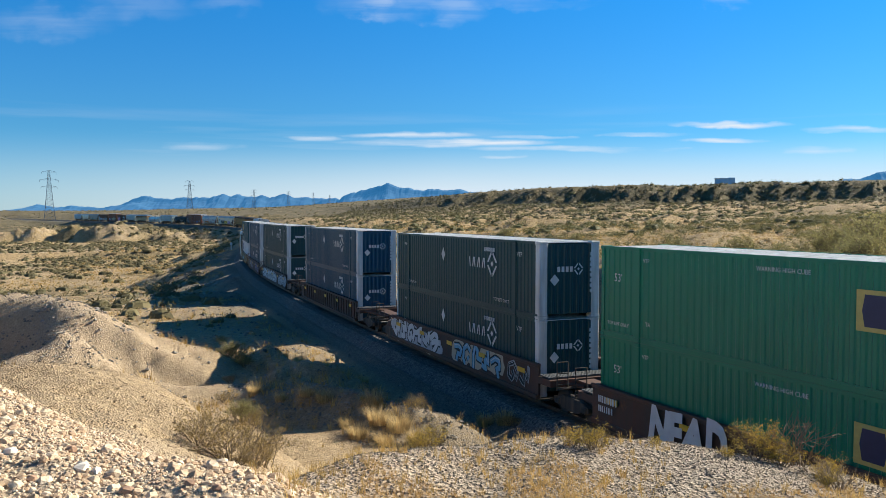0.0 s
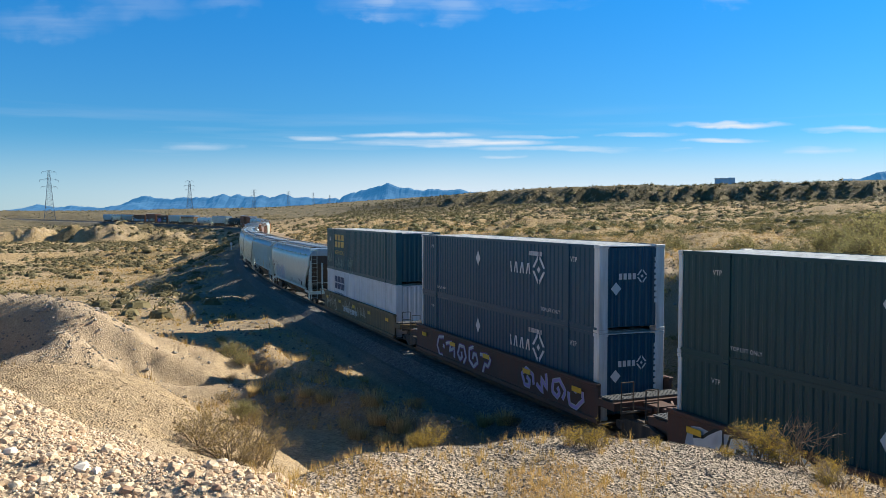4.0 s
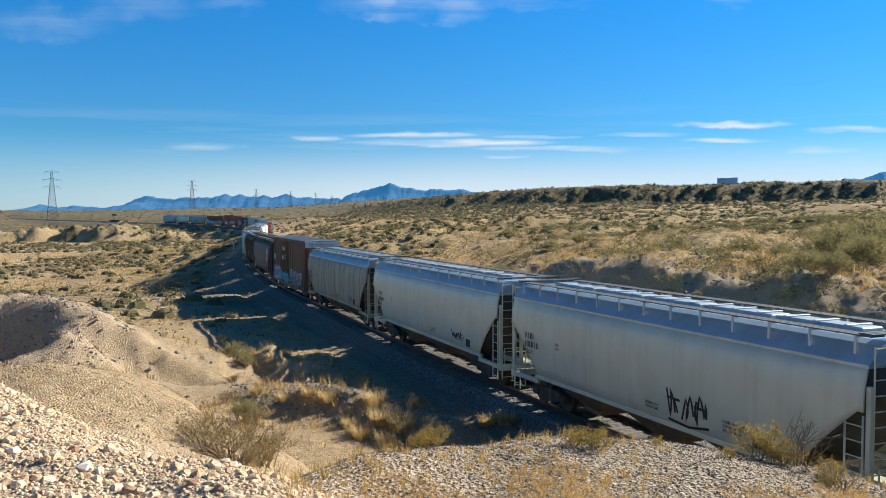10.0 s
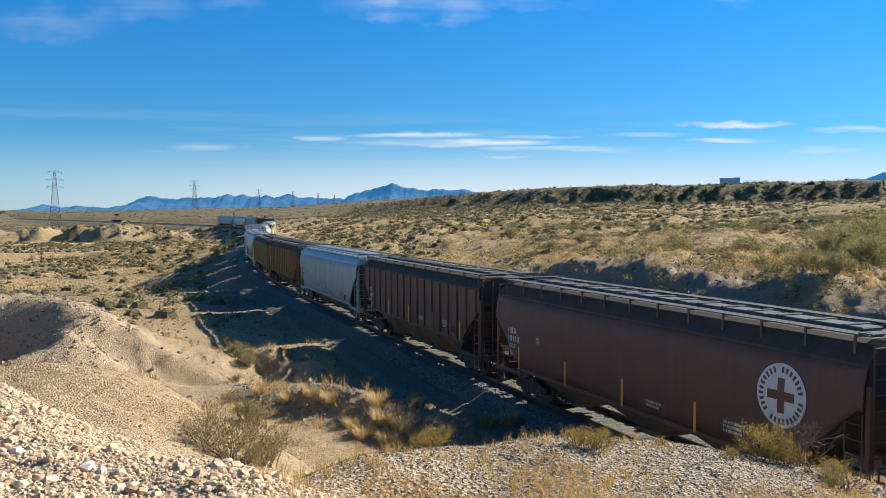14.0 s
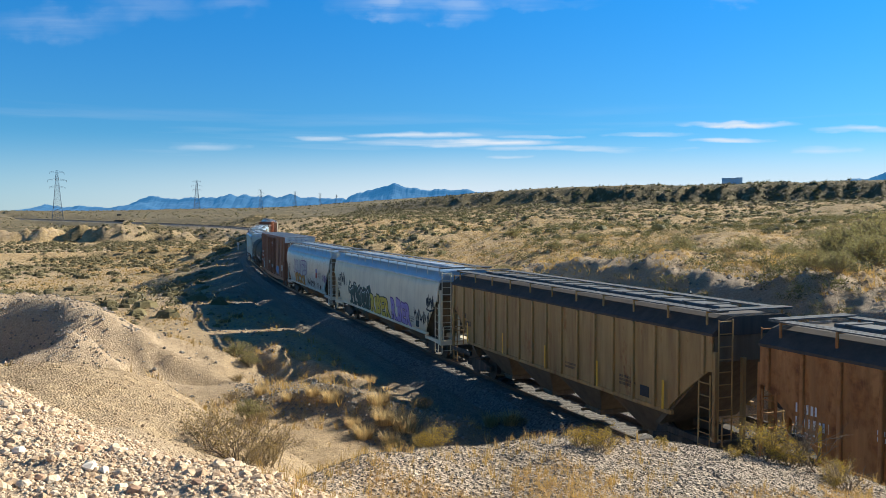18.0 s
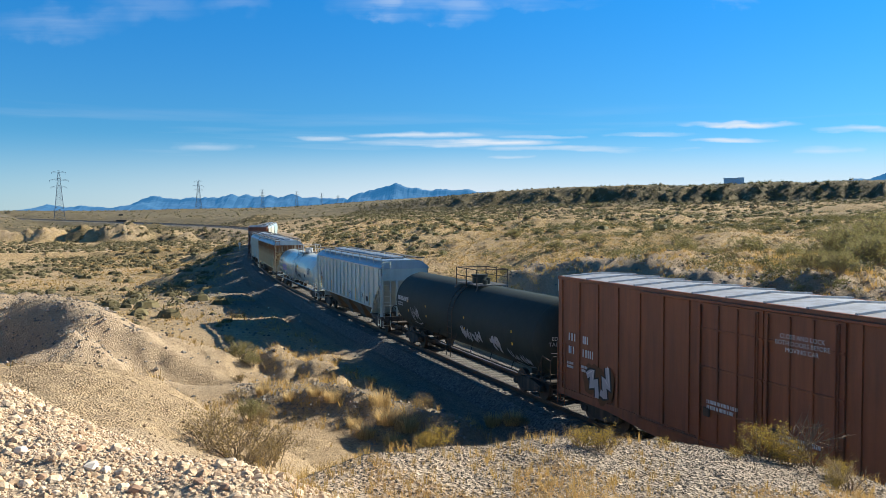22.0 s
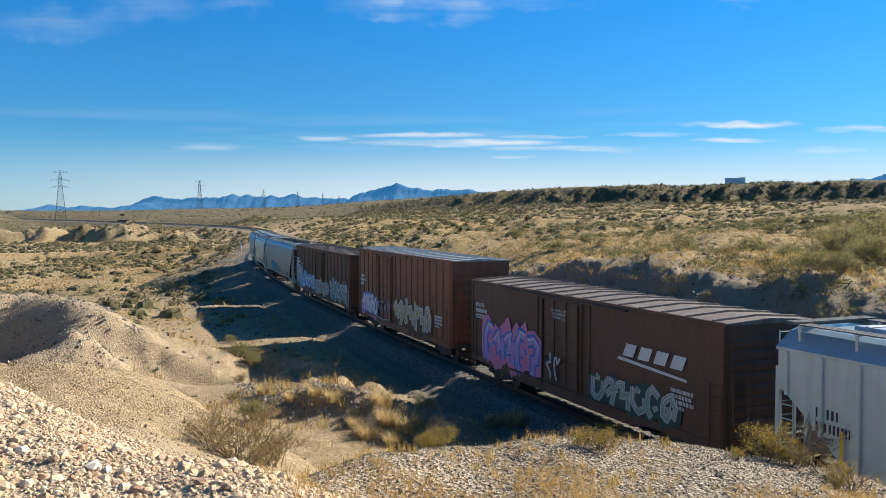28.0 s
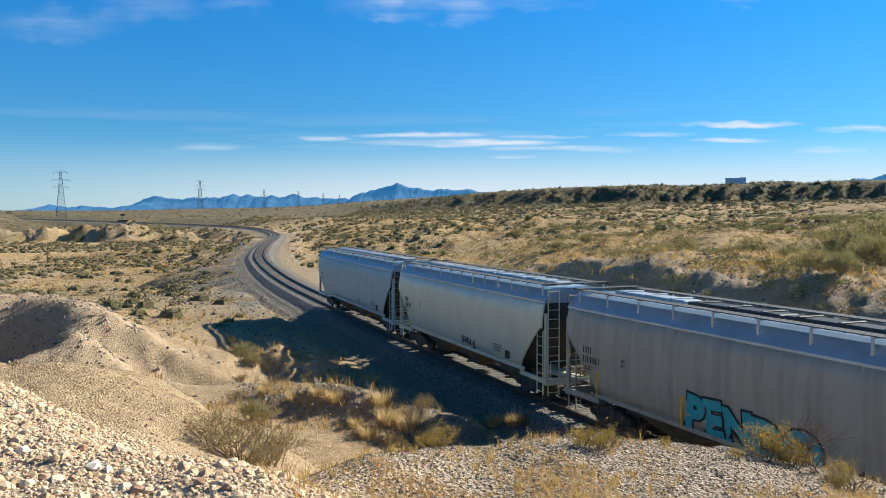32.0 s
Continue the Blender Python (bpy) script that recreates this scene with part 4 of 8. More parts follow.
def container(mid, base, color, label, seed, brand):
    mat = BODY[color]
    c = car_root("container", label, mid, BOX_L, base)
    hw, hl = BOX_W / 2, BOX_L / 2
    side = shared(("side_wall", color), lambda bm: corrugated(bm, BOX_L - 0.3, 0.17, BOX_H - 0.09), mat)
    place(part("side_wall", side, mat, c), 0, -hw + 0.045)
    place(part("side_wall", side, mat, c), 0, hw - 0.045, 0, 0, 0, 180)
    end = shared(("end_wall", color), lambda bm: corrugated(bm, BOX_W - 0.3, 0.17, BOX_H - 0.09, 0.27, 0.03), mat)
    place(part("end_wall", end, mat, c), hl - 0.07, 0, 0, 0, 0, 90)
    bm = bmesh.new()
    for y in (-0.62, 0.62):
        soft_box(bm, -0.04, 0.0, y - 0.58, y + 0.58, 0.17, BOX_H - 0.1, 0.01)
    for y in (-0.9, -0.3, 0.3, 0.9):
        bar(bm, (-0.07, y, 0.12), (-0.07, y, BOX_H - 0.08), 0.02, 6)
    place(part("cargo_door", bm, mat, c), -hl + 0.06)

    def roof(bm):
        box(bm, -hl + 0.05, hl - 0.05, -hw + 0.05, hw - 0.05, BOX_H - 0.06, BOX_H - 0.03)
        n = 54
        for k in range(n):
            x = -hl + 0.3 + k * (BOX_L - 0.6) / n
            box(bm, x, x + 0.14, -hw + 0.1, hw - 0.1, BOX_H - 0.03, BOX_H - 0.012)
    part("roof", shared(("roof", color in ("green",)), roof, WHITE), WHITE, c, "pale weathered roof sheet")

    def rail(bm):
        for y in (-hw, hw - 0.06):
            box(bm, -hl + 0.15, hl - 0.15, y, y + 0.06, BOX_H - 0.10, BOX_H)
    part("top_rail", shared(("top_rail", color), rail, mat), mat, c)

    def sill(bm):
        for y in (-hw, hw - 0.07):
            box(bm, -hl + 0.15, hl - 0.15, y, y + 0.07, 0.0, 0.18)
            box(bm, -hl + 0.15, hl - 0.15, y + (-0.012 if y < 0 else 0.05), y + (0.03 if y < 0 else 0.082), 0.10, 0.14)
    part("bottom_rail", shared(("bottom_rail", color), sill, mat), mat, c)
    postm = mat if color in ("green", "pine", "boxwhite") else WHITE

    def post(bm):
        soft_box(bm, -0.08, 0.08, -0.17, 0.17, 0, BOX_H + 0.004, 0.015)
        for z in (0.0, BOX_H - 0.12):
            soft_box(bm, -0.095, 0.095, -0.19, 0.19, z, z + 0.12, 0.02)
    def front_post(bm):
        soft_box(bm, -0.24, 0.08, -0.17, 0.17, 0, BOX_H + 0.004, 0.015)
        for z in (0.0, BOX_H - 0.12):
            soft_box(bm, -0.255, 0.095, -0.19, 0.19, z, z + 0.12, 0.02)
    for sy in (-1, 1):
        place(part("corner_post", shared(("corner_post", postm.name), post, postm), postm, c), -hl + 0.09, sy * (hw - 0.175))
        place(part("corner_post", shared(("front_post", postm.name), front_post, postm), postm, c), hl - 0.09, sy * (hw - 0.175))

    def mid_post(bm):
        soft_box(bm, -0.10, 0.10, -0.05, 0.03, 0, BOX_H, 0.012)
        soft_box(bm, -0.12, 0.12, -0.065, 0.03, BOX_H - 0.13, BOX_H, 0.015)
        soft_box(bm, -0.12, 0.12, -0.065, 0.03, 0, 0.12, 0.015)
    for x in (-6.1, 6.1):
        for sy in (-1, 1):
            place(part("lifting_post", shared(("lifting_post", color), mid_post, mat), mat, c), x, sy * (hw - 0.02), 0, 0, 0, 0 if sy < 0 else 180)
    y = -hw - 0.012
    if brand == "diamond":
        # the owner's mark: a diamond of four hooked strokes round a small diamond, and slanted bars before it
        def diamond(bm, across, cx, cz, r, thick, hole):
            for k in range(4):
                a = k * math.pi / 2
                for b0, b1 in ((0.12, 0.88),):
                    p = [(math.cos(a) * (1 - f) + math.cos(a + math.pi / 2) * f, math.sin(a) * (1 - f) + math.sin(a + math.pi / 2) * f) for f in (b0, b1)]
                    ring = [(cx + r * u * g, cz + 1.15 * r * v * g) for (u, v), g in ((p[0], 1 - thick), (p[1], 1 - thick), (p[1], 1 + thick), (p[0], 1 + thick))]
                    bm.faces.new([bm.verts.new(across(u, v)) for u, v in ring])
            bm.faces.new([bm.verts.new(across(cx + hole * u, cz + hole * v)) for u, v in ((1, 0), (0, 1), (-1, 0), (0, -1))])
        bm = bmesh.new()
        diamond(bm, lambda u, v: (u, y - 0.004, v), 4.05, 1.85, 0.46, 0.17, 0.13)
        for k in range(7):
            x = 1.8 + k * 0.25
            prism(bm, [(x, 1.64), (x + 0.085, 1.64), (x + (0.2 if k % 2 else 0.02), 2.06), (x + (0.115 if k % 2 else -0.065), 2.06)], y - 0.004, y)
        part("owner_mark", bm, STENCIL, c, "white diamond-shaped owner's mark")
        bm = bmesh.new()
        prism(bm, [(-1.5, 2.02), (-1.28, 1.7), (-1.06, 2.02), (-1.28, 2.36)], y - 0.004, y)
        part("placard", bm, STENCIL, c, "white diamond placard")
        bm = bmesh.new()
        for k in range(4):
            box(bm, hl + 0.013, hl + 0.018, -0.55 + k * 0.18, -0.43 + k * 0.18, 1.75, 1.95)
        diamond(bm, lambda u, v: (hl + 0.018, u, v), 0.36, 1.85, 0.2, 0.17, 0.06)
        part("owner_mark", bm, STENCIL, c, "white owner's mark on the end")
        bm = bmesh.new()
        v = [bm.verts.new((hl + 0.014, -0.66 + dy, 1.45 + dz)) for dy, dz in ((-0.2, 0), (0, -0.22), (0.2, 0), (0, 0.22))]
        bm.faces.new(v)
        part("placard", bm, STENCIL, c, "grey diamond placard on the end")
        bars(c, 3.3, 2.52, y, [(1.0, 0.16)], STENCIL)
        bm = bmesh.new()
        for k in range(8):
            box(bm, hl + 0.013, hl + 0.018, 0.86, 0.96, 0.95 + k * 0.2, 1.08 + k * 0.2)
        part("reporting_mark", bm, STENCIL, c)
        letters("TOP LIFT ONLY", 0.2, STENCIL, c, pose(4.9, y - 0.003, 0.42, *NEAR))
        letters("TOP LIFT ONLY", 0.16, STENCIL, c, pose(-5.4, y - 0.003, 0.42, *NEAR))
        letters("VTP", 0.26, STENCIL, c, pose(6.5, y - 0.003, 2.35, *NEAR))
        letters("VTP", 0.2, STENCIL, c, pose(-6.45, y - 0.03, 2.35, *NEAR))
    elif brand == "panel":
        letters("WARNING HIGH CUBE", 0.165, STENCIL, c, pose(-0.42, y - 0.003, 2.55, *NEAR))
        letters("53'", 0.36, STENCIL, c, pose(-7.1, y - 0.003, 1.9, *NEAR))
        letters("TOP LIFT ONLY", 0.16, STENCIL, c, pose(-7.1, y - 0.003, 0.45, *NEAR))
        letters("VTP", 0.18, STENCIL, c, pose(-5.7, y - 0.003, 2.5, *NEAR))
        letters("TA", 0.18, STENCIL, c, pose(-5.6, y - 0.003, 0.6, *NEAR))
        bm = bmesh.new()
        box(bm, 1.68, 4.3, y - 0.006, y, 1.38, 2.28)
        sign = part("owner_mark", bm, plain("cream_yellow_panel", (0.55, 0.42, 0.12), 0.5), c, "cream panel with dark blue blocks")
        bm = bmesh.new()
        for k in range(3):
            x = 1.9 + k * 0.8
            prism(bm, [(x, 1.48), (x + 0.55, 1.48), (x + 0.62, 1.83), (x + 0.55, 2.18), (x, 2.18), (x - 0.07, 1.83)], y - 0.011, y - 0.006)
        part("panel_blocks", bm, plain("dark_blue_blocks", (0.02, 0.025, 0.08), 0.5), sign)
    elif brand in ("gold", "blue"):
        m = plain("gold_mark", (0.55, 0.36, 0.09), 0.6) if brand == "gold" else plain("blue_mark", (0.03, 0.05, 0.11), 0.6)
        bm = bmesh.new()
        for k, (a, b) in enumerate(((-5.75, -5.0), (-4.95, -4.1), (-4.05, -3.2))):
            prism(bm, [(a, 1.62), (b - 0.12, 1.62), (b, 2.02), (a + 0.12, 2.02)], y - 0.005, y)
            prism(bm, [(a + 0.12, 2.1), (b, 2.1), (b - 0.12, 2.5), (a, 2.5)], y - 0.005, y)
        part("owner_mark", bm, m, c, "blocky owner's mark")
        letters("INTERMODAL", 0.38, m, c, pose(-4.5, y - 0.003, 1.25, *NEAR))
        bars(c, -7.2, 2.3, y, [(0.35, 0.26)], STENCIL)
        if brand == "gold":
            tag_paint(c, -7.7, -6.5, 0.3, 1.2, y, SPRAY["mint"], SPRAY["mint"], 5, 3, 0.028)
            tag_paint(c, -5.7, -3.2, 0.1, 0.9, y, SPRAY["mint"], SPRAY["mint"], 6, 6, 0.032)
            tag_paint(c, -2.2, -0.9, 0.1, 1.1, y, SPRAY["mint"], SPRAY["mint"], 7, 3, 0.035)
    return c


def well_car(i, r, f, color):
    mid, L = (r + f) / 2, r - f
    mat = BODY["wellyellow"] if i in (5,) else BODY["wellbrown"]
    text = {0: "brown well car with large white graffiti, carrying two green containers", 1: "brown well car with pale graffiti, carrying two charcoal containers",
            2: "plain rust-brown ribbed well car carrying two navy containers", 3: "brown well car covered in silver graffiti",
            4: "brown well car with faded pink graffiti", 5: "tan-brown well car with scrawled graffiti"}[i]
    root = car_root("well_car", text, mid, L)
    gaps = [3.8, 3.8, 7.9, 8.0, 3.7, 3.5, 4.4]
    front, rear = L / 2 + gaps[i] / 2 - 0.06, -L / 2 - gaps[i + 1] / 2 + 0.06
    hl = L / 2 + 0.15
    for sy in (-1, 1):
        bm = bmesh.new()
        y0, y1 = (-1.50, -1.36) if sy < 0 else (1.36, 1.50)
        box(bm, -hl, hl, y0 + (0.05 if sy < 0 else 0), y1 - (0.05 if sy > 0 else 0), 0.42, 1.6)
        soft_box(bm, -hl, hl, y0 - 0.02, y1 + 0.02, 1.52, 1.66, 0.02)
        soft_box(bm, -hl, hl, y0 - 0.03, y1 + 0.02, 0.36, 0.52, 0.02)
        s = part("side_sill", bm, mat, root)
        if i == 2 and sy < 0:
            def rib(bm):
                prism(bm, [(-0.06, 0.5), (0.06, 0.5), (0.06, 1.54), (-0.06, 1.54)], -0.05, 0.06)
            for k in range(24):
                place(part("rib", shared(("well_rib",), rib, mat), mat, s), -hl + 0.4 + k * (2 * hl - 0.8) / 23, -1.47)
    bm = bmesh.new()
    box(bm, -hl, hl, -1.4, 1.4, 0.28, 0.35)
    part("well_floor", bm, STEEL, root)
    for a, b in ((hl, front), (rear, -hl)):
        sx = 1 if a > 0 else -1
        bm = bmesh.new()
        box(bm, a, b, -0.35, 0.35, 0.75, 1.15)
        inner, outer = (a, b) if sx > 0 else (b, a)
        box(bm, min(inner, inner + sx * 0.9), max(inner, inner + sx * 0.9), -1.45, 1.45, 0.95, 1.2)
        for y in (-1.3, 1.3):
            bar(bm, (inner, y, 1.1), (outer - sx * 0.2, y * 0.3, 1.0), 0.08, 6)
        part("end_frame", bm, mat, root)
        bm = bmesh.new()
        gx0, gx1 = (inner + 0.05, inner + 0.75) if sx > 0 else (inner - 0.75, inner - 0.05)
        for k in range(24):
            yy = -1.4 + k * 2.8 / 24
            box(bm, gx0, gx1, yy, yy + 0.06, 1.24, 1.28)
        for xx in np.linspace(gx0, gx1 - 0.03, 5):
            box(bm, float(xx), float(xx) + 0.03, -1.4, 1.4, 1.235, 1.275)
        part("walkway", bm, GRATE, root, "galvanised grated walkway")
        bm = bmesh.new()
        e = outer - sx * 0.5
        for y in (-1.35, -0.9):
            bar(bm, (e, y, 0.9), (e, y, 1.9), 0.022, 6)
        for z in (1.1, 1.5, 1.9):
            bar(bm, (e, -1.35, z), (e, -0.9, z), 0.018, 6)
        bar(bm, (e, -1.35, 0.95), (e, 1.35, 0.95), 0.05, 6)
        part("handrail", bm, STEEL, root)
    single_front, single_rear = gaps[i] > 5, gaps[i + 1] > 4
    xs = [front - 2.2 if single_front else front]
    if single_rear:
        xs.append(rear + 2.0)
    bogies(root, xs)
    couplers(root, front - 0.3, rear + 0.3)
    for k in range(5):
        bm = bmesh.new()
        box(bm, -0.3, 0.3, -0.008, 0, -0.09, 0.09)
        place(part("reflector", bm, YELLOW, root, "yellow reflector strip"), -hl + 1.2 + k * (2 * hl - 2.4) / 4, -1.535, 1.25)
    y = -1.475
    if i == 0:
        spray_word(root, "NEAD", -5.1, -1.9, 0.5, 1.66, -1.54, SPRAY["white"], None, 21, 0.06)
        bars(root, -7.8, 1.35, -1.54, [(1.0, 0.22), (0.8, 0.2)], STENCIL)
    elif i == 1:
        tag_paint(root, -8, -1.4, 0.5, 1.55, y, SPRAY["white"], SPRAY["black"], 22, 6, 0.3, SPRAY["silver"])
        tag_paint(root, 0.4, 5.3, 0.5, 1.55, y, SPRAY["sky"], SPRAY["black"], 23, 5, 0.24, SPRAY["cream"])
        tag_paint(root, 5.8, 7.8, 0.5, 1.5, y, SPRAY["black"], SPRAY["silver"], 29, 2, 0.14)
    elif i == 3:
        tag_paint(root, -7, 2.2, 0.5, 1.55, y, SPRAY["white"], SPRAY["black"], 24, 8, 0.3, SPRAY["silver"])
        tag_paint(root, 4.0, 8.1, 0.5, 1.5, y, SPRAY["silver"], SPRAY["black"], 25, 4, 0.26, SPRAY["silver"])
    elif i == 4:
        tag_paint(root, -5.6, 0.4, 0.5, 1.5, y, SPRAY["silver"], SPRAY["purple"], 26, 5, 0.16)
        tag_paint(root, 3.0, 7.5, 0.5, 1.5, y, SPRAY["lilac"], SPRAY["silver"], 36, 4, 0.12)
    elif i == 5:
        tag_paint(root, -7.5, -4.6, 0.55, 1.5, y, SPRAY["cream"], SPRAY["cream"], 27, 4, 0.05)
        tag_paint(root, -3.0, 2.6, 0.6, 1.4, y, SPRAY["cream"], SPRAY["cream"], 28, 8, 0.04)
        bars(root, -2.6, 1.0, y - 0.02, [(3.4, 0.3)], STENCIL)
    lower, upper = 0.36, 0.36 + BOX_H + 0.006
    stacks = {"green": (("green", "green ribbed steel freight container with a cream panel", "panel"),) * 2,
              "charcoal": (("charcoal", "charcoal grey corrugated freight container with white end posts", "diamond"),) * 2,
              "navy": (("navy", "navy blue corrugated freight container with white end posts", "diamond"),) * 2,
              "twotone": (("boxwhite", "white corrugated freight container with a dark blue mark", "blue"), ("pine", "dark green freight container with a gold mark", "gold"))}[color]
    for z, (c, label, brand) in zip((lower, upper), stacks):
        container(mid, z, c, label, i, brand)


# ---- covered hoppers ----
# the blue of the reflected sky is mixed into this roof colour
ROOFING = paint("sky_tinted_roof_sheet", (0.36, 0.46, 0.53), 0.32, 0.25, dirty=0.15, shine=0.6)
# one dark brown for some roofs and most end sheets
DARKSHEET = paint("dark_brown_sheet", (0.075, 0.06, 0.05), 0.8, dirt=(0.03, 0.028, 0.026), dirty=0.5)


def hopper_car(i, kind, r, f, color):
    mid, L = (r + f) / 2, r - f
    mat, ribbed = BODY[color], kind == "ribbed"
    tone = {"paleblue": "pale blue-grey", "pale": "pale grey", "cream": "clean cream-grey", "stained": "dirt-stained beige", "maroon": "dull maroon-brown",
            "grey": "mid-grey", "rusty": "heavily rusted orange-brown", "tan": "dirty tan", "beige": "beige graffiti-covered", "silver": "silver-grey graffiti-covered",
            "streaked": "rust-streaked tan", "taupe": "taupe-grey", "bluegrey": "plain blue-grey"}[color]
    root = car_root("covered_hopper", "%s covered hopper car with %s sides" % (tone, "ribbed flat" if ribbed else "smooth rounded"), mid, L)
    h = L / 2
    prof = [(1.50, 1.05), (1.52, 3.95)] if ribbed else [(1.46, 1.02), (1.55, 1.5), (1.60, 2.2), (1.61, 2.9), (1.57, 3.5), (1.47, 3.92)]
    eave_y, eave_z = prof[-1]
    depth = lambda z: -float(np.interp(z, [p[1] for p in prof], [p[0] for p in prof]))

    zb, dz = (1.5, 0.42) if ribbed else (1.18, 0.08)

    def low(x):
        """The lower edge of the side, which climbs at both ends over the bogies."""
        return zb + (2.95 - zb) * float(np.clip((abs(x) - (h - 1.95)) / 1.75, 0, 1)) ** 0.85
    stations = [-h + 0.05, -h + 0.2, -h + 0.55, -h + 0.95, -h + 1.4, -h + 1.75, -h + 1.95, -h * 0.4, 0, h * 0.4, h - 1.95, h - 1.75, h - 1.4, h - 0.95, h - 0.55, h - 0.2, h - 0.05]
    for sy in (-1, 1):
        bm = bmesh.new()
        rows = []
        for x in stations:
            z0 = low(x)
            zs = [z0 + (eave_z - z0) * k / 7 for k in range(8)]
            rows.append([bm.verts.new((x, sy * -depth(z), z)) for z in zs])
        for a, b in zip(rows, rows[1:]):
            for k in range(7):
                bm.faces.new((a[k], b[k], b[k + 1], a[k + 1]))
        geo = bmesh.ops.extrude_face_region(bm, geom=bm.faces[:])
        for v in [g for g in geo["geom"] if isinstance(g, bmesh.types.BMVert)]:
            v.co.y -= sy * 0.05
        bmesh.ops.recalc_face_normals(bm, faces=bm.faces[:])
        side = part("side_sheet", bm, mat, root, shade=not ribbed)
        if ribbed:
            n = 17
            for k in range(n):
                x = -h + 0.35 + k * (L - 0.7) / (n - 1)
                z0 = low(x) + 0.02

                def rib(bm, z0=z0):
                    soft_box(bm, -0.05, 0.05, -0.085, 0.01, z0, 3.9, 0.015)
                place(part("rib", shared(("side_rib", color, round(z0, 2)), rib, mat), mat, side), x, sy * 1.51, 0, 0, 0, 0 if sy < 0 else 180)
        else:
            def seam(bm):
                for x in np.linspace(-h + 2.6, h - 2.6, 6):
                    zs = np.linspace(1.1, eave_z - 0.05, 7)
                    for a, b in zip(zs, zs[1:]):
                        v = [bm.verts.new((x + dx, depth(z) - 0.006, z)) for dx, z in ((-0.025, a), (0.025, a), (0.025, b), (-0.025, b))]
                        bm.faces.new(v)
            if sy < 0 and color in ("taupe", "paleblue", "stained", "grey", "beige", "bluegrey"):
                part("weld_seam", shared(("weld_seam", color, round(L, 1)), seam, mat), mat, side)
    # roof: sloped edge sheets, flat top, end hips
    bm = bmesh.new()
    top_y, top_z = 0.85, 4.42
    loft(bm, [[(x, -eave_y - 0.03, eave_z - 0.04), (x, -eave_y - 0.03, eave_z + 0.03), (x, -top_y - 0.25, top_z - 0.08), (x, -top_y, top_z), (x, top_y, top_z), (x, top_y + 0.25, top_z - 0.08),
               (x, eave_y + 0.03, eave_z + 0.03), (x, eave_y + 0.03, eave_z - 0.04)] for x in (-h, h)])
    dark_top = color in ("maroon", "rusty", "tan")
    roof = part("roof", bm, DARKSHEET if dark_top else ROOFING, root, "dark roof" if dark_top else "roof sheet tinted blue-grey like reflected sky")
    if color == "paleblue":
        for k in range(8):
            bm = bmesh.new()
            box(bm, -0.22, 0.22, -0.012, 0, -0.05, 0.05)
            place(part("tab", bm, plain("green_tab", (0.05, 0.3, 0.14), 0.5), roof, "green paint tab on the roof seam"), -h + 1.4 + k * (L - 2.8) / 7, -eave_y - 0.031, eave_z)
    for k in range(5):
        def hatch(bm, n=(L - 2.2) / 5):
            soft_box(bm, -n / 2 + 0.06, n / 2 - 0.06, -0.34, 0.34, 0, 0.13, 0.03)
            for x in (-n / 3, 0, n / 3):
                soft_box(bm, x - 0.05, x + 0.05, -0.42, 0.42, 0.10, 0.17, 0.015)
        hm = GRATE if color in ("maroon", "rusty", "tan") else DARKHATCH if color == "taupe" and k else HATCH
        place(part("hatch", shared(("hatch", round(L, 1), hm.name), hatch, hm), hm, roof, "long black hatch cover" if hm == DARKHATCH else "long pale hatch cover"), -h + 1.1 + (k + 0.5) * (L - 2.2) / 5, 0, top_z)

    def board(bm):
        for k in range(3):
            box(bm, -h + 0.1, h - 0.1, -0.2 + k * 0.14, -0.09 + k * 0.14, 0, 0.03)
        for k in range(int(L / 0.45)):
            x = -h + 0.2 + k * 0.45
            box(bm, x, x + 0.03, -0.19, 0.19, -0.012, 0.012)
    for sy in (-1, 1):
        place(part("running_board", shared(("running_board", round(L, 1)), board, GRATE), GRATE, root, "grated running board"), 0, sy * 1.12, top_z + 0.10)
    brm = WHITE if color not in ("maroon", "rusty", "tan") else mat

    def bracket(bm):
        box(bm, -0.035, 0.035, -0.015, 0.015, -0.46, 0.10)
        box(bm, -0.035, 0.035, 0.015, 0.32, 0.06, 0.09)
    n = 13 if not ribbed else 11
    for sy in (-1, 1):
        for k in range(n):
            x = -h + 0.5 + k * (L - 1.0) / (n - 1)
            place(part("bracket", shared(("bracket", brm.name), bracket, brm), brm, root), x, sy * 1.32, top_z, 0, 0, 0 if sy < 0 else 180)

    def cross(bm):
        for k in range(3):
            box(bm, -0.2 + k * 0.14, -0.09 + k * 0.14, -1.3, 1.3, 0, 0.03)
    for x in (-h + 0.25, h - 0.25):
        place(part("end_board", shared(("end_board",), cross, GRATE), GRATE, root), x, 0, top_z + 0.14)
    # slope sheets and end walls
    dark_ends = color in ("maroon", "rusty")
    for sx in (-1, 1):
        bm = bmesh.new()
        prism(bm, [(sx * (h - 0.06), eave_z), (sx * (h - 0.06), 3.2), (sx * (h - 2.4), 1.02), (sx * (h - 2.6), 1.02), (sx * (h - 0.2), 3.4), (sx * (h - 0.2), eave_z)], -1.42, 1.42)
        part("slope_sheet", bm, DUSTY if color in ("beige", "silver", "tan") else DARKSHEET if not ribbed or dark_ends else mat, root, "sloping end sheet")
        bm = bmesh.new()
        box(bm, min(sx * (h - 2.4), sx * (h + 0.25)), max(sx * (h - 2.4), sx * (h + 0.25)), -0.2, 0.2, 0.86, 1.08)
        box(bm, min(sx * (h - 0.05), sx * (h + 0.15)), max(sx * (h - 0.05), sx * (h + 0.15)), -1.5, 1.5, 0.85, 1.08)
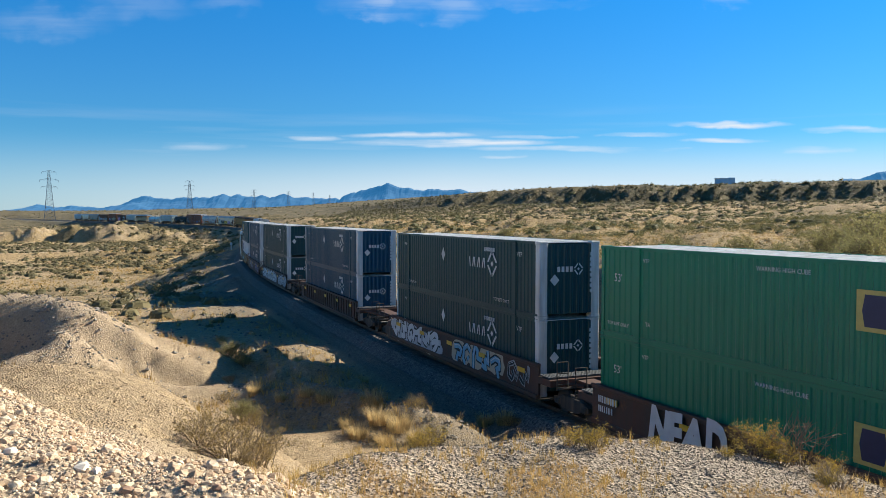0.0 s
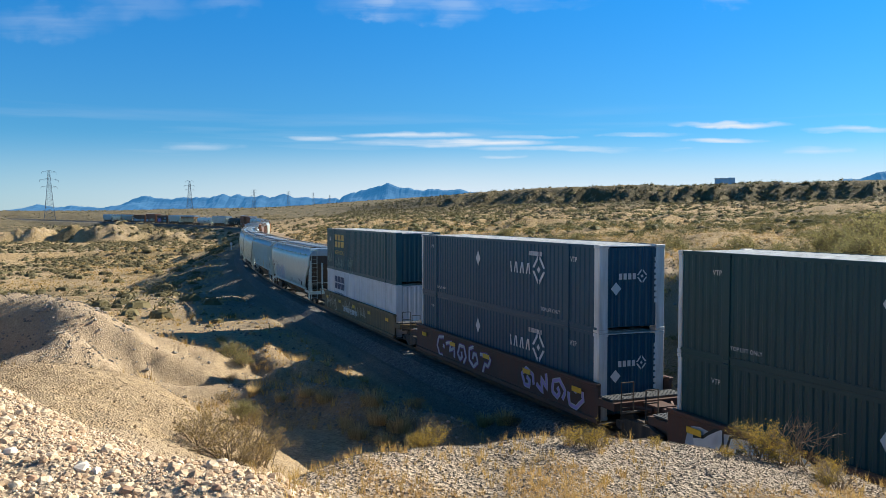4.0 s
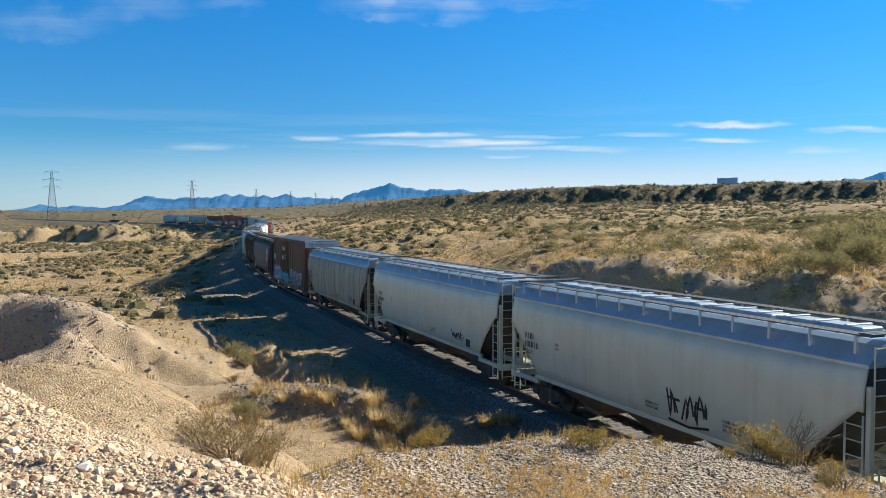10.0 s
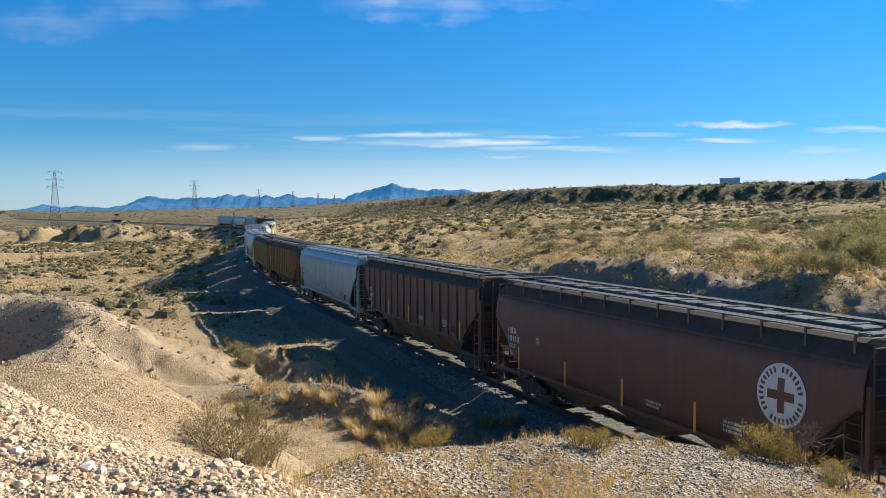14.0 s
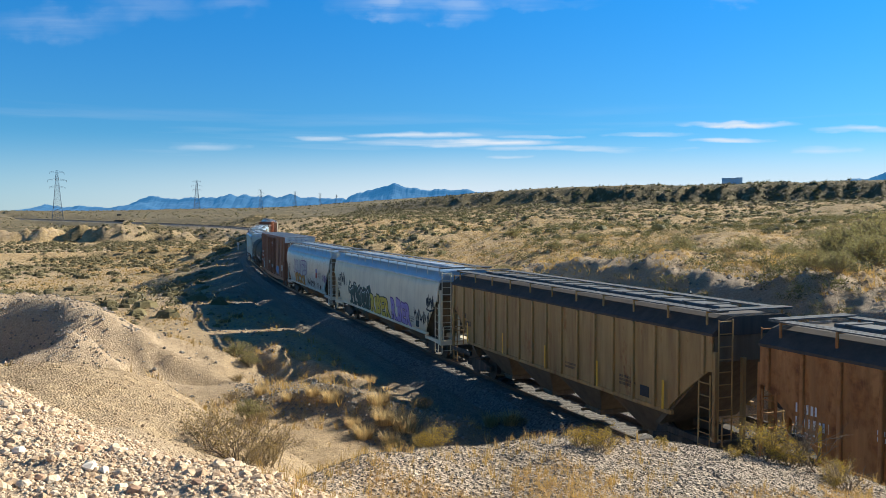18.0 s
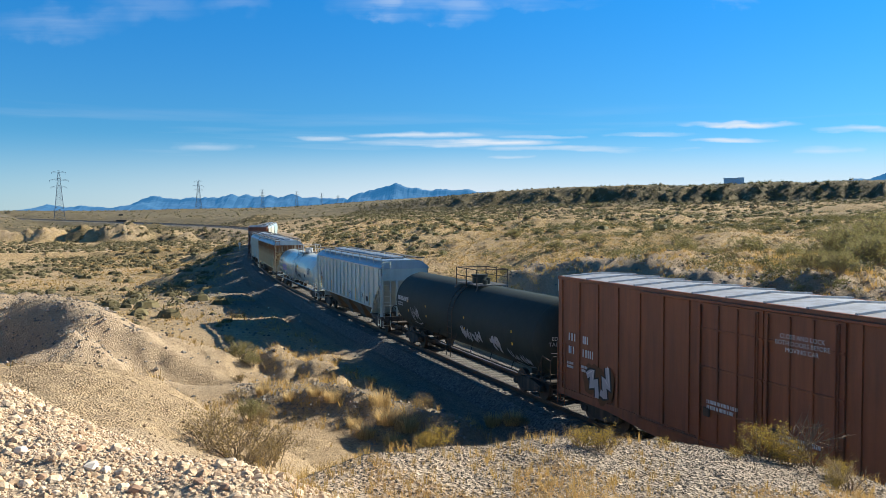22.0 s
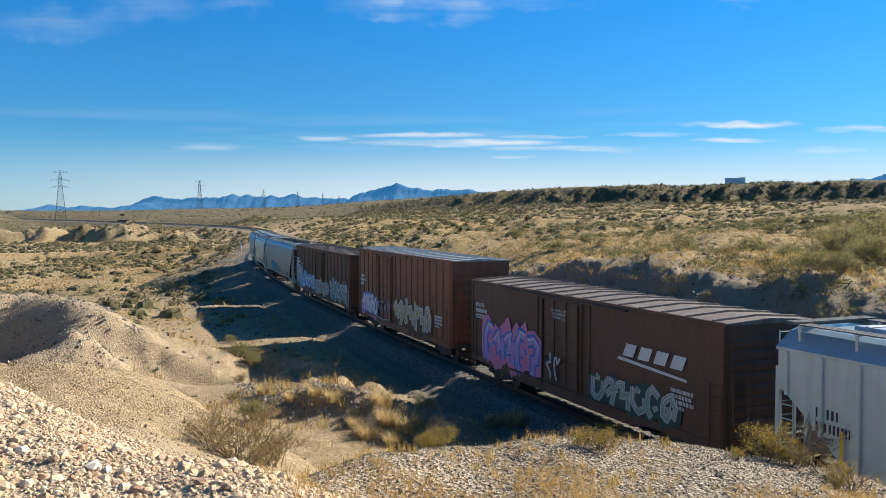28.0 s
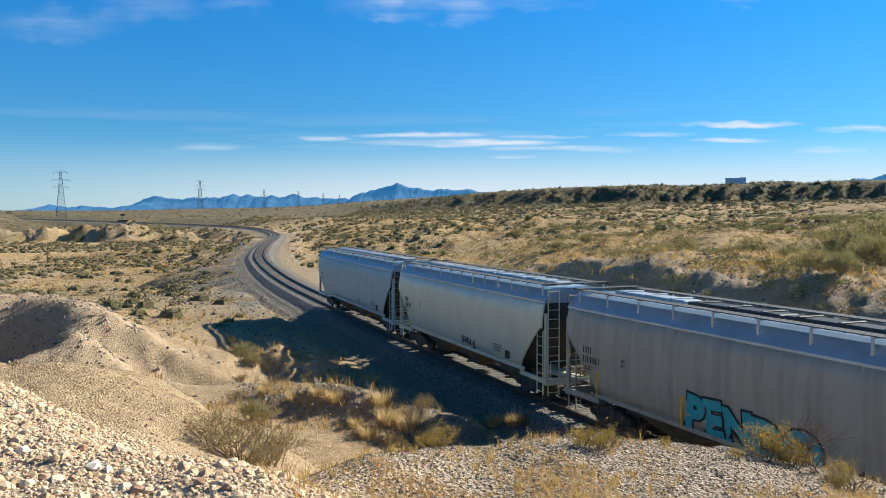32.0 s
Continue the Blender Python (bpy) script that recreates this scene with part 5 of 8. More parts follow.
        for y in (-1.46, 1.46):
            box(bm, min(sx * (h - 2.0), sx * (h + 0.1)), max(sx * (h - 2.0), sx * (h + 0.1)), y - 0.05, y + 0.05, 0.92, 1.08)
        part("end_sill", bm, mat if not ribbed else STEEL, root)
        bm = bmesh.new()
        for y in (-1.44, -0.5, 0.5, 1.44):
            soft_box(bm, sx * h - 0.06, sx * h + 0.06, y - 0.06, y + 0.06, 1.05, 3.5 if abs(y) > 1 else 3.3, 0.01)
        part("end_post", bm, mat, root)
        ladder(root, sx * (h - 0.35), -1.50, 0.45, 2.4, mat)
        ladder(root, sx * (h - 0.35), 1.50, 0.45, 2.4, mat)
        ladder(root, sx * (h + 0.05), -1.15, 0.45, 3.9, mat, 90)
        bm = bmesh.new()
        bar(bm, (sx * (h + 0.18), -1.35, 1.75), (sx * (h + 0.18), 1.35, 1.75), 0.022, 6)
        bar(bm, (sx * (h + 0.18), -1.35, 1.0), (sx * (h + 0.18), -1.35, 1.75), 0.022, 6)
        bar(bm, (sx * (h + 0.18), 1.35, 1.0), (sx * (h + 0.18), 1.35, 1.75), 0.022, 6)
        part("handrail", bm, mat, root)
    bm = bmesh.new()
    bar(bm, (h + 0.2, 0.7, 2.1), (h + 0.24, 0.7, 2.1), 0.28, 16)
    part("brake_wheel", bm, STEEL, root)
    # discharge bins below the sides
    bins = 3 if not ribbed else 4
    span = (L - 4.4) / bins
    for k in range(bins):
        def bin_mesh(bm, w=span):
            loft(bm, [[(-w / 2 + 0.05, -1.4, zb + 0.08), (w / 2 - 0.05, -1.4, zb + 0.08), (w / 2 - 0.05, 1.4, zb + 0.08), (-w / 2 + 0.05, 1.4, zb + 0.08)],
                      [(-0.45, -0.55, 0.36), (0.45, -0.55, 0.36), (0.45, 0.55, 0.36), (-0.45, 0.55, 0.36)]])
            soft_box(bm, -0.5, 0.5, -0.62, 0.62, 0.22, 0.38, 0.02)
            bar(bm, (-0.2, -0.95, 0.3), (-0.2, 0.95, 0.3), 0.05, 6)
        place(part("discharge_bin", shared(("discharge_bin", color, round(span, 2)), bin_mesh, DUSTY), DUSTY, root, "dusty brown discharge bin"), -h + 2.2 + (k + 0.5) * span)
    bm = bmesh.new()
    for y in (-1.46, 1.46):
        soft_box(bm, -h + 1.75, h - 1.75, y - 0.07, y + 0.07, zb - 0.08, zb + 0.06, 0.02)
    part("side_sill", bm, mat, root)
    bogies(root, (h - 2.0, -h + 2.0))
    couplers(root, h + 0.35, -h - 0.35)
    ink = STENCIL if dark_ends else BLACKMARK
    bars(root, -h + 1.2, 2.75, lambda z: depth(z) - 0.004, [(0.62, 0.22), (0.95, 0.22), (0.6, 0.06), (0.5, 0.06)], ink)
    bars(root, -h + 3.4, 2.62, lambda z: depth(z) - 0.004, [(0.22, 0.1), (0.22, 0.1)], ink)
    bars(root, h - 4.3, 1.75 + dz, lambda z: depth(z) - 0.004, [(0.8, 0.08), (0.9, 0.08), (0.7, 0.08)], ink)
    bars(root, h - 7.6, 1.6 + dz, lambda z: depth(z) - 0.004, [(0.7, 0.08), (0.6, 0.08)], ink)
    if color in ("pale", "tan", "rusty", "maroon", "taupe") or i == 15:
        for k in range(5):
            def strip(bm):
                box(bm, -0.05, 0.05, -0.006, 0, -0.42, 0.42)
            x = -h + 2.0 + k * (L - 4) / 4
            z = 1.55 + dz
            place(part("reflector", shared(("upright_reflector",), strip, YELLOW), YELLOW, root, "upright yellow reflector"), x, depth(z) - (0.105 if ribbed else 0.025), z)
    bm = bmesh.new()
    box(bm, -0.22, 0.22, -0.01, 0, -0.16, 0.16)
    place(part("placard", bm, BLACKMARK, root, "small black data plate"), h - 3.0, depth(1.45 + dz) - 0.012, 1.45 + dz)
    S = SPRAY
    if i == 6:
        tag_paint(root, -h + 3.0, -h + 7.2, 1.25, 2.45, lambda z: depth(z), S["silver"], S["sky"], 41, 5, 0.3, S["silver"])
    elif i == 9:
        tag_paint(root, 1.5, 3.2, 1.4, 2.3, depth, S["black"], S["black"], 42, 3, 0.05)
    elif i == 10:
        tag_paint(root, 3.6, 4.8, 1.5, 2.0, depth, S["black"], S["black"], 43, 3, 0.05)
    elif i == 13:
        # round company emblem: a pale disc with a dark cross and a ring of small dark marks
        cx, cz = h - 2.3, 2.85

        def sector(bm, r0, r1, a0, a1, lift):
            n = max(1, round((a1 - a0) / 0.2))
            for q in range(n):
                b0, b1 = a0 + (a1 - a0) * q / n, a0 + (a1 - a0) * (q + 1) / n
                v = [bm.verts.new((cx + rr * math.sin(a), depth(cz + rr * math.cos(a)) - lift, cz + rr * math.cos(a))) for rr, a in ((r0, b0), (r0, b1), (r1, b1), (r1, b0))]
                bm.faces.new(v)
        bm = bmesh.new()
        for r0, r1 in ((0.0, 0.2), (0.2, 0.4), (0.4, 0.58), (0.58, 0.77)):
            sector(bm, r0, r1, 0, math.tau, 0.02)
        bmesh.ops.remove_doubles(bm, verts=bm.verts[:], dist=0.001)
        disc = part("emblem", bm, STENCIL, root, "white round emblem with a dark cross")
        for hw, hh in ((0.11, 0.42), (0.42, 0.11)):
            bm = bmesh.new()
            steps = [[bm.verts.new((cx + sx * hw, depth(cz + q * hh) - 0.028 - 0.001 * (hw > hh), cz + q * hh)) for sx in (-1, 1)] for q in (-1, -0.6, -0.2, 0.2, 0.6, 1)]
            for a, b in zip(steps, steps[1:]):
                bm.faces.new((a[0], a[1], b[1], b[0]))
            part("cross_bar", bm, mat, disc)
        for k in range(30):
            if k % 11 == 7:
                continue
            bm = bmesh.new()
            a = k * math.tau / 30
            sector(bm, 0.55, 0.69, a, a + 0.11, 0.03)
            part("ring_mark", bm, mat, disc)
    elif i == 15:
        tag_paint(root, -2.8, 0.6, 1.3, 2.35, depth, S["silver"], S["purple"], 44, 4, 0.2)
    elif i == 18:
        tag_paint(root, -h + 1.6, -h + 3.2, 2.2, 3.3, depth, S["black"], S["black"], 45, 3, 0.06)
        tag_paint(root, -h + 4.2, -h + 9.2, 1.15, 2.7, depth, S["darkgreen"], S["black"], 46, 5, 0.3, S["darkgreen"])
        spray_word(root, "RIBER", -1.2, 2.7, 1.2, 2.35, depth, S["yellow"], S["black"], 47, 0.05, 0.04)
        spray_word(root, "RIBER", 3.0, 6.4, 1.2, 2.45, depth, S["lilac"], S["purple"], 48, 0.05, 0.04)
        tag_paint(root, 7.0, 9.3, 1.6, 2.3, depth, S["black"], S["black"], 49, 6, 0.05)
        tag_paint(root, 8.9, 10.0, 2.5, 3.2, depth, S["black"], S["black"], 53, 3, 0.06)
    elif i == 19:
        spray_word(root, "XRATED", -h + 3.9, -h + 9.6, 2.05, 3.2, depth, S["silver"], S["purple"], 50, 0.06, 0.04)
        spray_word(root, "VECKS", -h + 4.0, -h + 8.6, 1.15, 2.05, depth, S["orange"], S["brown"], 51, 0.05, 0.04)
        tag_paint(root, 0.9, 3.8, 1.25, 2.0, depth, S["black"], S["silver"], 52, 5, 0.13)
        spray_word(root, "ANIME", 6.6, 8.3, 2.0, 2.55, depth, S["purple"], None, 54, 0.0)
        bm = bmesh.new()
        box(bm, -0.28, 0.28, -0.01, 0, 0.12, 0.42)
        place(part("shield", bm, plain("shield_blue", (0.05, 0.12, 0.35), 0.5), root, "blue shield emblem"), 4.5, depth(2.7) - 0.006, 2.45)
        bm = bmesh.new()
        for k in range(4):
            box(bm, -0.26 + k * 0.14, -0.19 + k * 0.14, -0.01, 0, -0.3, 0.1)
        place(part("shield_stripe", bm, S["red"], root, "red shield stripes"), 4.5, depth(2.5) - 0.006, 2.45)
        letters("BUILDING\nAMERICA", 0.24, BLACKMARK, root, pose(5.6, depth(2.5) - 0.02, 2.45, *NEAR))
    elif i == 29:
        spray_word(root, "PENDO", -h + 6.45, -h + 11.2, 1.1, 2.15, depth, S["teal"], S["black"], 55, 0.06, 0.05)
        tag_paint(root, -h + 11.5, -h + 12.7, 1.3, 1.7, depth, S["black"], S["black"], 56, 4, 0.05)
    elif i == 30:
        tag_paint(root, 0.6, 2.2, 1.3, 1.7, depth, S["black"], S["black"], 57, 4, 0.04)
    elif i == 7:
        letters("DO NOT HAMMER\nON SIDES OF CAR", 0.15, BLACKMARK, root, pose(-2.4, -1.585, 2.0, *NEAR))


# ---- boxcars ----
def boxcar(i, r, f, color):
    mid, L = (r + f) / 2, r - f
    mat = BODY[color]
    top = {12: 5.02, 20: 5.05, 26: 4.38, 27: 5.06, 28: 4.5}[i]
    text = {12: "oxide-brown ribbed boxcar with graffiti along its lower side", 20: "red-brown double-door boxcar with white height bands on its ends",
            26: "dark brown smooth-sided boxcar with bright graffiti", 27: "red-brown ribbed boxcar with yellow and white graffiti",
            28: "weathered brown boxcar covered in pale graffiti"}[i]
    root = car_root("boxcar", text, mid, L)
    h, hw, z0 = L / 2, 1.46, 0.98
    for sy in (-1, 1):
        bm = bmesh.new()
        box(bm, -h + 0.02, h - 0.02, min(sy * hw, sy * (hw - 0.08)), max(sy * hw, sy * (hw - 0.08)), z0, top - 0.12)
        wall = part("side_wall", bm, mat, root)
        # doors with their tracks
        doors = {12: [(-2.2, 0.2)], 20: [(-2.4, 0.0), (0.05, 2.45)], 26: [(-1.7, 1.1)], 27: [(-3.6, -0.9)], 28: [(-1.4, 1.4)]}[i]
        for a, b in doors:
            bm = bmesh.new()
            box(bm, a, b, -0.05, 0.0, z0 + 0.06, top - 0.28)
            d = place(part("door", bm, mat, root, "closed sliding door"), 0 if sy < 0 else (a + b), sy * (hw + 0.012), 0, 0, 0, 0 if sy < 0 else 180)
            for k in range(4):
                bm = bmesh.new()
                x = a + (k + 0.12) * (b - a) / 3.4
                soft_box(bm, x, x + 0.07, -0.10, -0.048, z0 + 0.1, top - 0.32, 0.015)
                part("door_post", bm, mat, d)
            for z in (z0 + 0.9, (z0 + top) / 2, top - 1.0):
                bm = bmesh.new()
                soft_box(bm, a, b, -0.085, -0.048, z, z + 0.06, 0.01)
                part("door_rail", bm, mat, d)
            for x in (a + 0.18, b - 0.18):
                bm = bmesh.new()
                bar(bm, (x, -0.13, z0 - 0.1), (x, -0.13, top - 0.35), 0.022, 6)
                part("lock_rod", bm, mat, d)
            bm = bmesh.new()
            soft_box(bm, a + 0.35, a + 0.6, -0.14, -0.09, z0 + 0.75, z0 + 1.0, 0.02)
            part("door_latch", bm, STEEL, d)
        bm = bmesh.new()
        a, b = doors[0][0] - 2.6, doors[-1][1] + 2.6
        for z in (z0 - 0.02, top - 0.26):
            soft_box(bm, max(a, -h + 0.2), min(b, h - 0.2), -0.12, 0.0, z, z + 0.07, 0.01)
        place(part("door_track", bm, mat, root), 0 if sy < 0 else (a + b) * 0, sy * (hw + 0.01), 0, 0, 0, 0 if sy < 0 else 180)
        if i != 26:
            n = 18
            for k in range(n):
                x = -h + 0.28 + k * (L - 0.56) / (n - 1)
                if any(a - 0.2 < x < b + 0.2 for a, b in doors):
                    continue

                def rib(bm):
                    prism(bm, [(-0.06, z0 + 0.05), (0.06, z0 + 0.05), (0.045, top - 0.2), (-0.045, top - 0.2)], -0.045, 0.005)
                place(part("rib", shared(("box_rib", color, top), rib, mat), mat, wall), x, sy * hw, 0, 0, 0, 0 if sy < 0 else 180)
        else:
            for x in (-h + 0.1, -2.1, 1.5, h - 0.1):
                def rib(bm):
                    soft_box(bm, -0.07, 0.07, -0.05, 0.005, z0 + 0.03, top - 0.15, 0.015)
                place(part("rib", shared(("box_rib", color), rib, mat), mat, wall), x, sy * hw, 0, 0, 0, 0 if sy < 0 else 180)
        bm = bmesh.new()
        prism(bm, [(-h + 0.1, 1.05), (-h + 0.1, 0.82), (-h + 3.2, 0.80), (-h * 0.45, 0.62), (h * 0.45, 0.62), (h - 3.2, 0.80), (h - 0.1, 0.82), (h - 0.1, 1.05)],
              sy * hw - 0.05, sy * hw + 0.02)
        part("side_sill", bm, mat, root)
        bm = bmesh.new()
        soft_box(bm, -h, h, min(sy * (hw - 0.1), sy * (hw + 0.04)), max(sy * (hw - 0.1), sy * (hw + 0.04)), top - 0.2, top - 0.08, 0.015)
        part("top_chord", bm, mat, root)
    for sx in (-1, 1):
        bm = bmesh.new()
        box(bm, min(sx * h, sx * (h - 0.1)), max(sx * h, sx * (h - 0.1)), -hw + 0.02, hw - 0.02, 0.85, top - 0.1)
        end = part("end_wall", bm, mat, root)
        n = 9

        def corr(bm):
            loft(bm, [[(-0.01, y, -0.17), (0.05, y, -0.08), (0.05, y, 0.08), (-0.01, y, 0.17)] for y in (-hw + 0.15, hw - 0.15)])
        for k in range(n):
            place(part("corrugation", shared(("end_corrugation", color), corr, mat), mat, end), sx * h, 0, 1.25 + k * (top - 1.9) / (n - 1), 0, 0, 0 if sx > 0 else 180)
        if i in (12, 20, 27):
            bm = bmesh.new()
            box(bm, min(sx * (h + 0.004), sx * (h + 0.055)), max(sx * (h + 0.004), sx * (h + 0.055)), -hw + 0.02, hw - 0.02, top - 0.62, top - 0.13)
            band = WHITE if i != 27 else mat
            part("height_band", bm, band, root, "white height warning band" if i != 27 else "")
            if sx > 0 and i == 12:
                letters("EXCESS HEIGHT CAR", 0.19, BLACKMARK, root, pose(h + 0.06, -0.1, top - 0.36, *FRONT))
            if sx > 0 and i == 20:
                letters("EXCESSIVE HEIGHT CAR", 0.17, plain("blue_stencil", (0.03, 0.09, 0.3), 0.6), root, pose(h + 0.06, -0.2, top - 0.36, *FRONT))
        bm = bmesh.new()
        box(bm, min(sx * (h - 0.4), sx * (h + 0.3)), max(sx * (h - 0.4), sx * (h + 0.3)), -0.25, 0.25, 0.72, 1.02)
        box(bm, min(sx * h, sx * (h + 0.12)), max(sx * h, sx * (h + 0.12)), -1.4, 1.4, 0.86, 1.04)
        part("end_sill", bm, STEEL, root)
        ladder(root, sx * (h - 0.32), -hw - 0.06, 0.45, 2.2 if i != 12 else 3.4, mat)
        ladder(root, sx * (h + 0.1), -hw + 0.4, 0.5, 2.4, mat, 90)
    bm = bmesh.new()
    loft(bm, [[(x, -hw - 0.03, top - 0.14), (x, -hw - 0.02, top - 0.09), (x, 0, top), (x, hw + 0.02, top - 0.09), (x, hw + 0.03, top - 0.14)] for x in (-h - 0.03, h + 0.03)])
    galv = paint("galvanised_roof", (0.45, 0.46, 0.47), 0.5, 0.25, dirty=0.4) if i in (12, 20, 27) else paint("weathered_roof", (0.22, 0.195, 0.175), 0.65, dirt=(0.12, 0.07, 0.05), dirty=0.7, rust=0.2)
    roof = part("roof", bm, galv, root, "weathered metal roof")

    def roof_rib(bm):
        loft(bm, [[(-0.05, y, z), (-0.04, y, z + 0.055), (0.04, y, z + 0.055), (0.05, y, z)] for y, z in ((-hw - 0.02, -0.092), (0, -0.002), (hw + 0.02, -0.092))])
    n = 15
    for k in range(n):
        place(part("roof_rib", shared(("roof_rib", galv.name), roof_rib, galv), galv, roof), -h + 0.5 + k * (L - 1.0) / (n - 1), 0, top)
    bm = bmesh.new()
    box(bm, -h + 0.1, h - 0.1, -1.3, 1.3, 0.9, 1.0)
    box(bm, -h + 0.1, h - 0.1, -0.2, 0.2, 0.6, 0.9)
    part("underframe", bm, STEEL, root)
    bogies(root, (h - 2.1, -h + 2.1))
    couplers(root, h + 0.5, -h - 0.5)
    y = -hw - 0.048
    S = SPRAY
    if i == 20:
        for x in (-h + 0.8, -h + 1.7):
            bars(root, x, 3.05, y, [(0.42, 0.26)], STENCIL)
            bars(root, x, 2.6, y, [(0.42 if x < -h + 1 else 0.62, 0.26)], STENCIL)
            bars(root, x - 0.1, 2.05, y, [(0.4, 0.09), (0.4, 0.09)], STENCIL)
    else:
        bars(root, -h + 0.55, 3.35, y, [(0.9, 0.17), (1.1, 0.17), (0.8, 0.07), (0.7, 0.07)], STENCIL)
    bars(root, h - 2.2, 2.2, y, [(1.0, 0.11), (0.9, 0.11), (1.0, 0.11), (0.6, 0.11)], STENCIL)
    for k in range(6):
        bm = bmesh.new()
        box(bm, -0.3, 0.3, -0.008, 0, -0.07, 0.07)
        place(part("reflector", bm, YELLOW, root, "yellow reflector strip"), -h + 1.0 + k * (L - 2) / 5, -hw - 0.035, 0.92)
    if i == 12:
        tag_paint(root, -7.4, -3.6, 1.0, 2.2, y, S["purple"], S["silver"], 61, 5, 0.22, S["sky"])
        tag_paint(root, -3.3, 0.9, 1.05, 1.9, y - 0.09, S["teal"], S["purple"], 62, 4, 0.2, S["teal"])
        tag_paint(root, 1.0, 6.4, 1.0, 2.2, y, S["black"], S["white"], 63, 6, 0.3, S["black"])
        tag_paint(root, -2.0, -0.8, 3.8, 4.25, y - 0.1, S["white"], S["white"], 64, 4, 0.05)
        tag_paint(root, -2.2, -1.2, 2.9, 3.4, y - 0.1, S["white"], S["white"], 65, 3, 0.05)
        letters("CLOSE AND LOCK\nDOORS BEFORE\nMOVING CAR", 0.13, STENCIL, root, pose(-0.6, y - 0.09, 3.3, *NEAR))
    elif i == 20:
        tag_paint(root, -7.9, -6.5, 1.0, 2.2, y, S["silver"], S["black"], 66, 2, 0.25, S["brown"])
        tag_paint(root, 3.6, 5.7, 1.1, 2.0, y, S["blue"], S["sky"], 67, 4, 0.18)
        letters("CLOSE AND LOCK\nBOTH DOORS BEFORE\nMOVING CAR", 0.16, STENCIL, root, pose(1.3, y - 0.09, 4.1, *NEAR))
        bars(root, -1.9, 2.2, y - 0.09, [(1.2, 0.1), (1.0, 0.1)], STENCIL)
        bars(root, 0.5, 1.9, y - 0.09, [(1.4, 0.1), (1.0, 0.1)], STENCIL)
    elif i == 26:
        tag_paint(root, -6.7, -1.9, 1.0, 2.8, y, S["lilac"], S["blue"], 68, 5, 0.34, S["pink"])
        tag_paint(root, 1.7, 6.2, 1.0, 2.05, y, S["mint"], S["silver"], 69, 6, 0.16, S["darkgreen"])
        tag_paint(root, -1.2, -0.2, 1.2, 2.2, y - 0.09, S["silver"], S["black"], 70, 2, 0.12)
        bm = bmesh.new()
        for k in range(4):
            prism(bm, [(3.5 + k * 0.78, 2.75), (4.05 + k * 0.78, 2.75), (4.25 + k * 0.78, 3.15), (3.7 + k * 0.78, 3.15)], y - 0.005, y)
        prism(bm, [(3.2, 2.6), (6.6, 2.45), (6.6, 2.53), (3.3, 2.7)], y - 0.005, y)
        part("owner_mark", bm, STENCIL, root, "pale slanted owner's mark with a swoosh")
        letters("CLOSE AND LOCK\nDOORS BEFORE\nMOVING CAR", 0.13, STENCIL, root, pose(-0.3, y - 0.09, 3.6, *NEAR))
    elif i == 27:
        tag_paint(root, -7.2, -4.0, 1.0, 2.3, y, S["white"], S["blue"], 71, 5, 0.3, S["lilac"])
        tag_paint(root, -3.8, -1.0, 1.1, 2.4, y - 0.09, S["silver"], S["black"], 72, 4, 0.06)
        tag_paint(root, -0.6, 5.4, 0.98, 2.6, y, plain("spray_gold", (0.46, 0.37, 0.17), 0.65), S["white"], 73, 7, 0.26, S["brown"])
    elif i == 28:
        tag_paint(root, -9.5, -6.8, 1.0, 3.1, y, S["white"], S["black"], 74, 3, 0.22, S["sky"])
        tag_paint(root, -6.6, -1.6, 1.0, 2.3, y, S["white"], S["blue"], 75, 5, 0.26, S["sky"])
        tag_paint(root, -1.4, 3.6, 1.0, 2.1, y - 0.09, S["silver"], S["black"], 76, 6, 0.18, S["cream"])
        tag_paint(root, 3.8, 9.3, 1.0, 2.4, y, S["silver"], S["black"], 77, 7, 0.22, S["mint"])


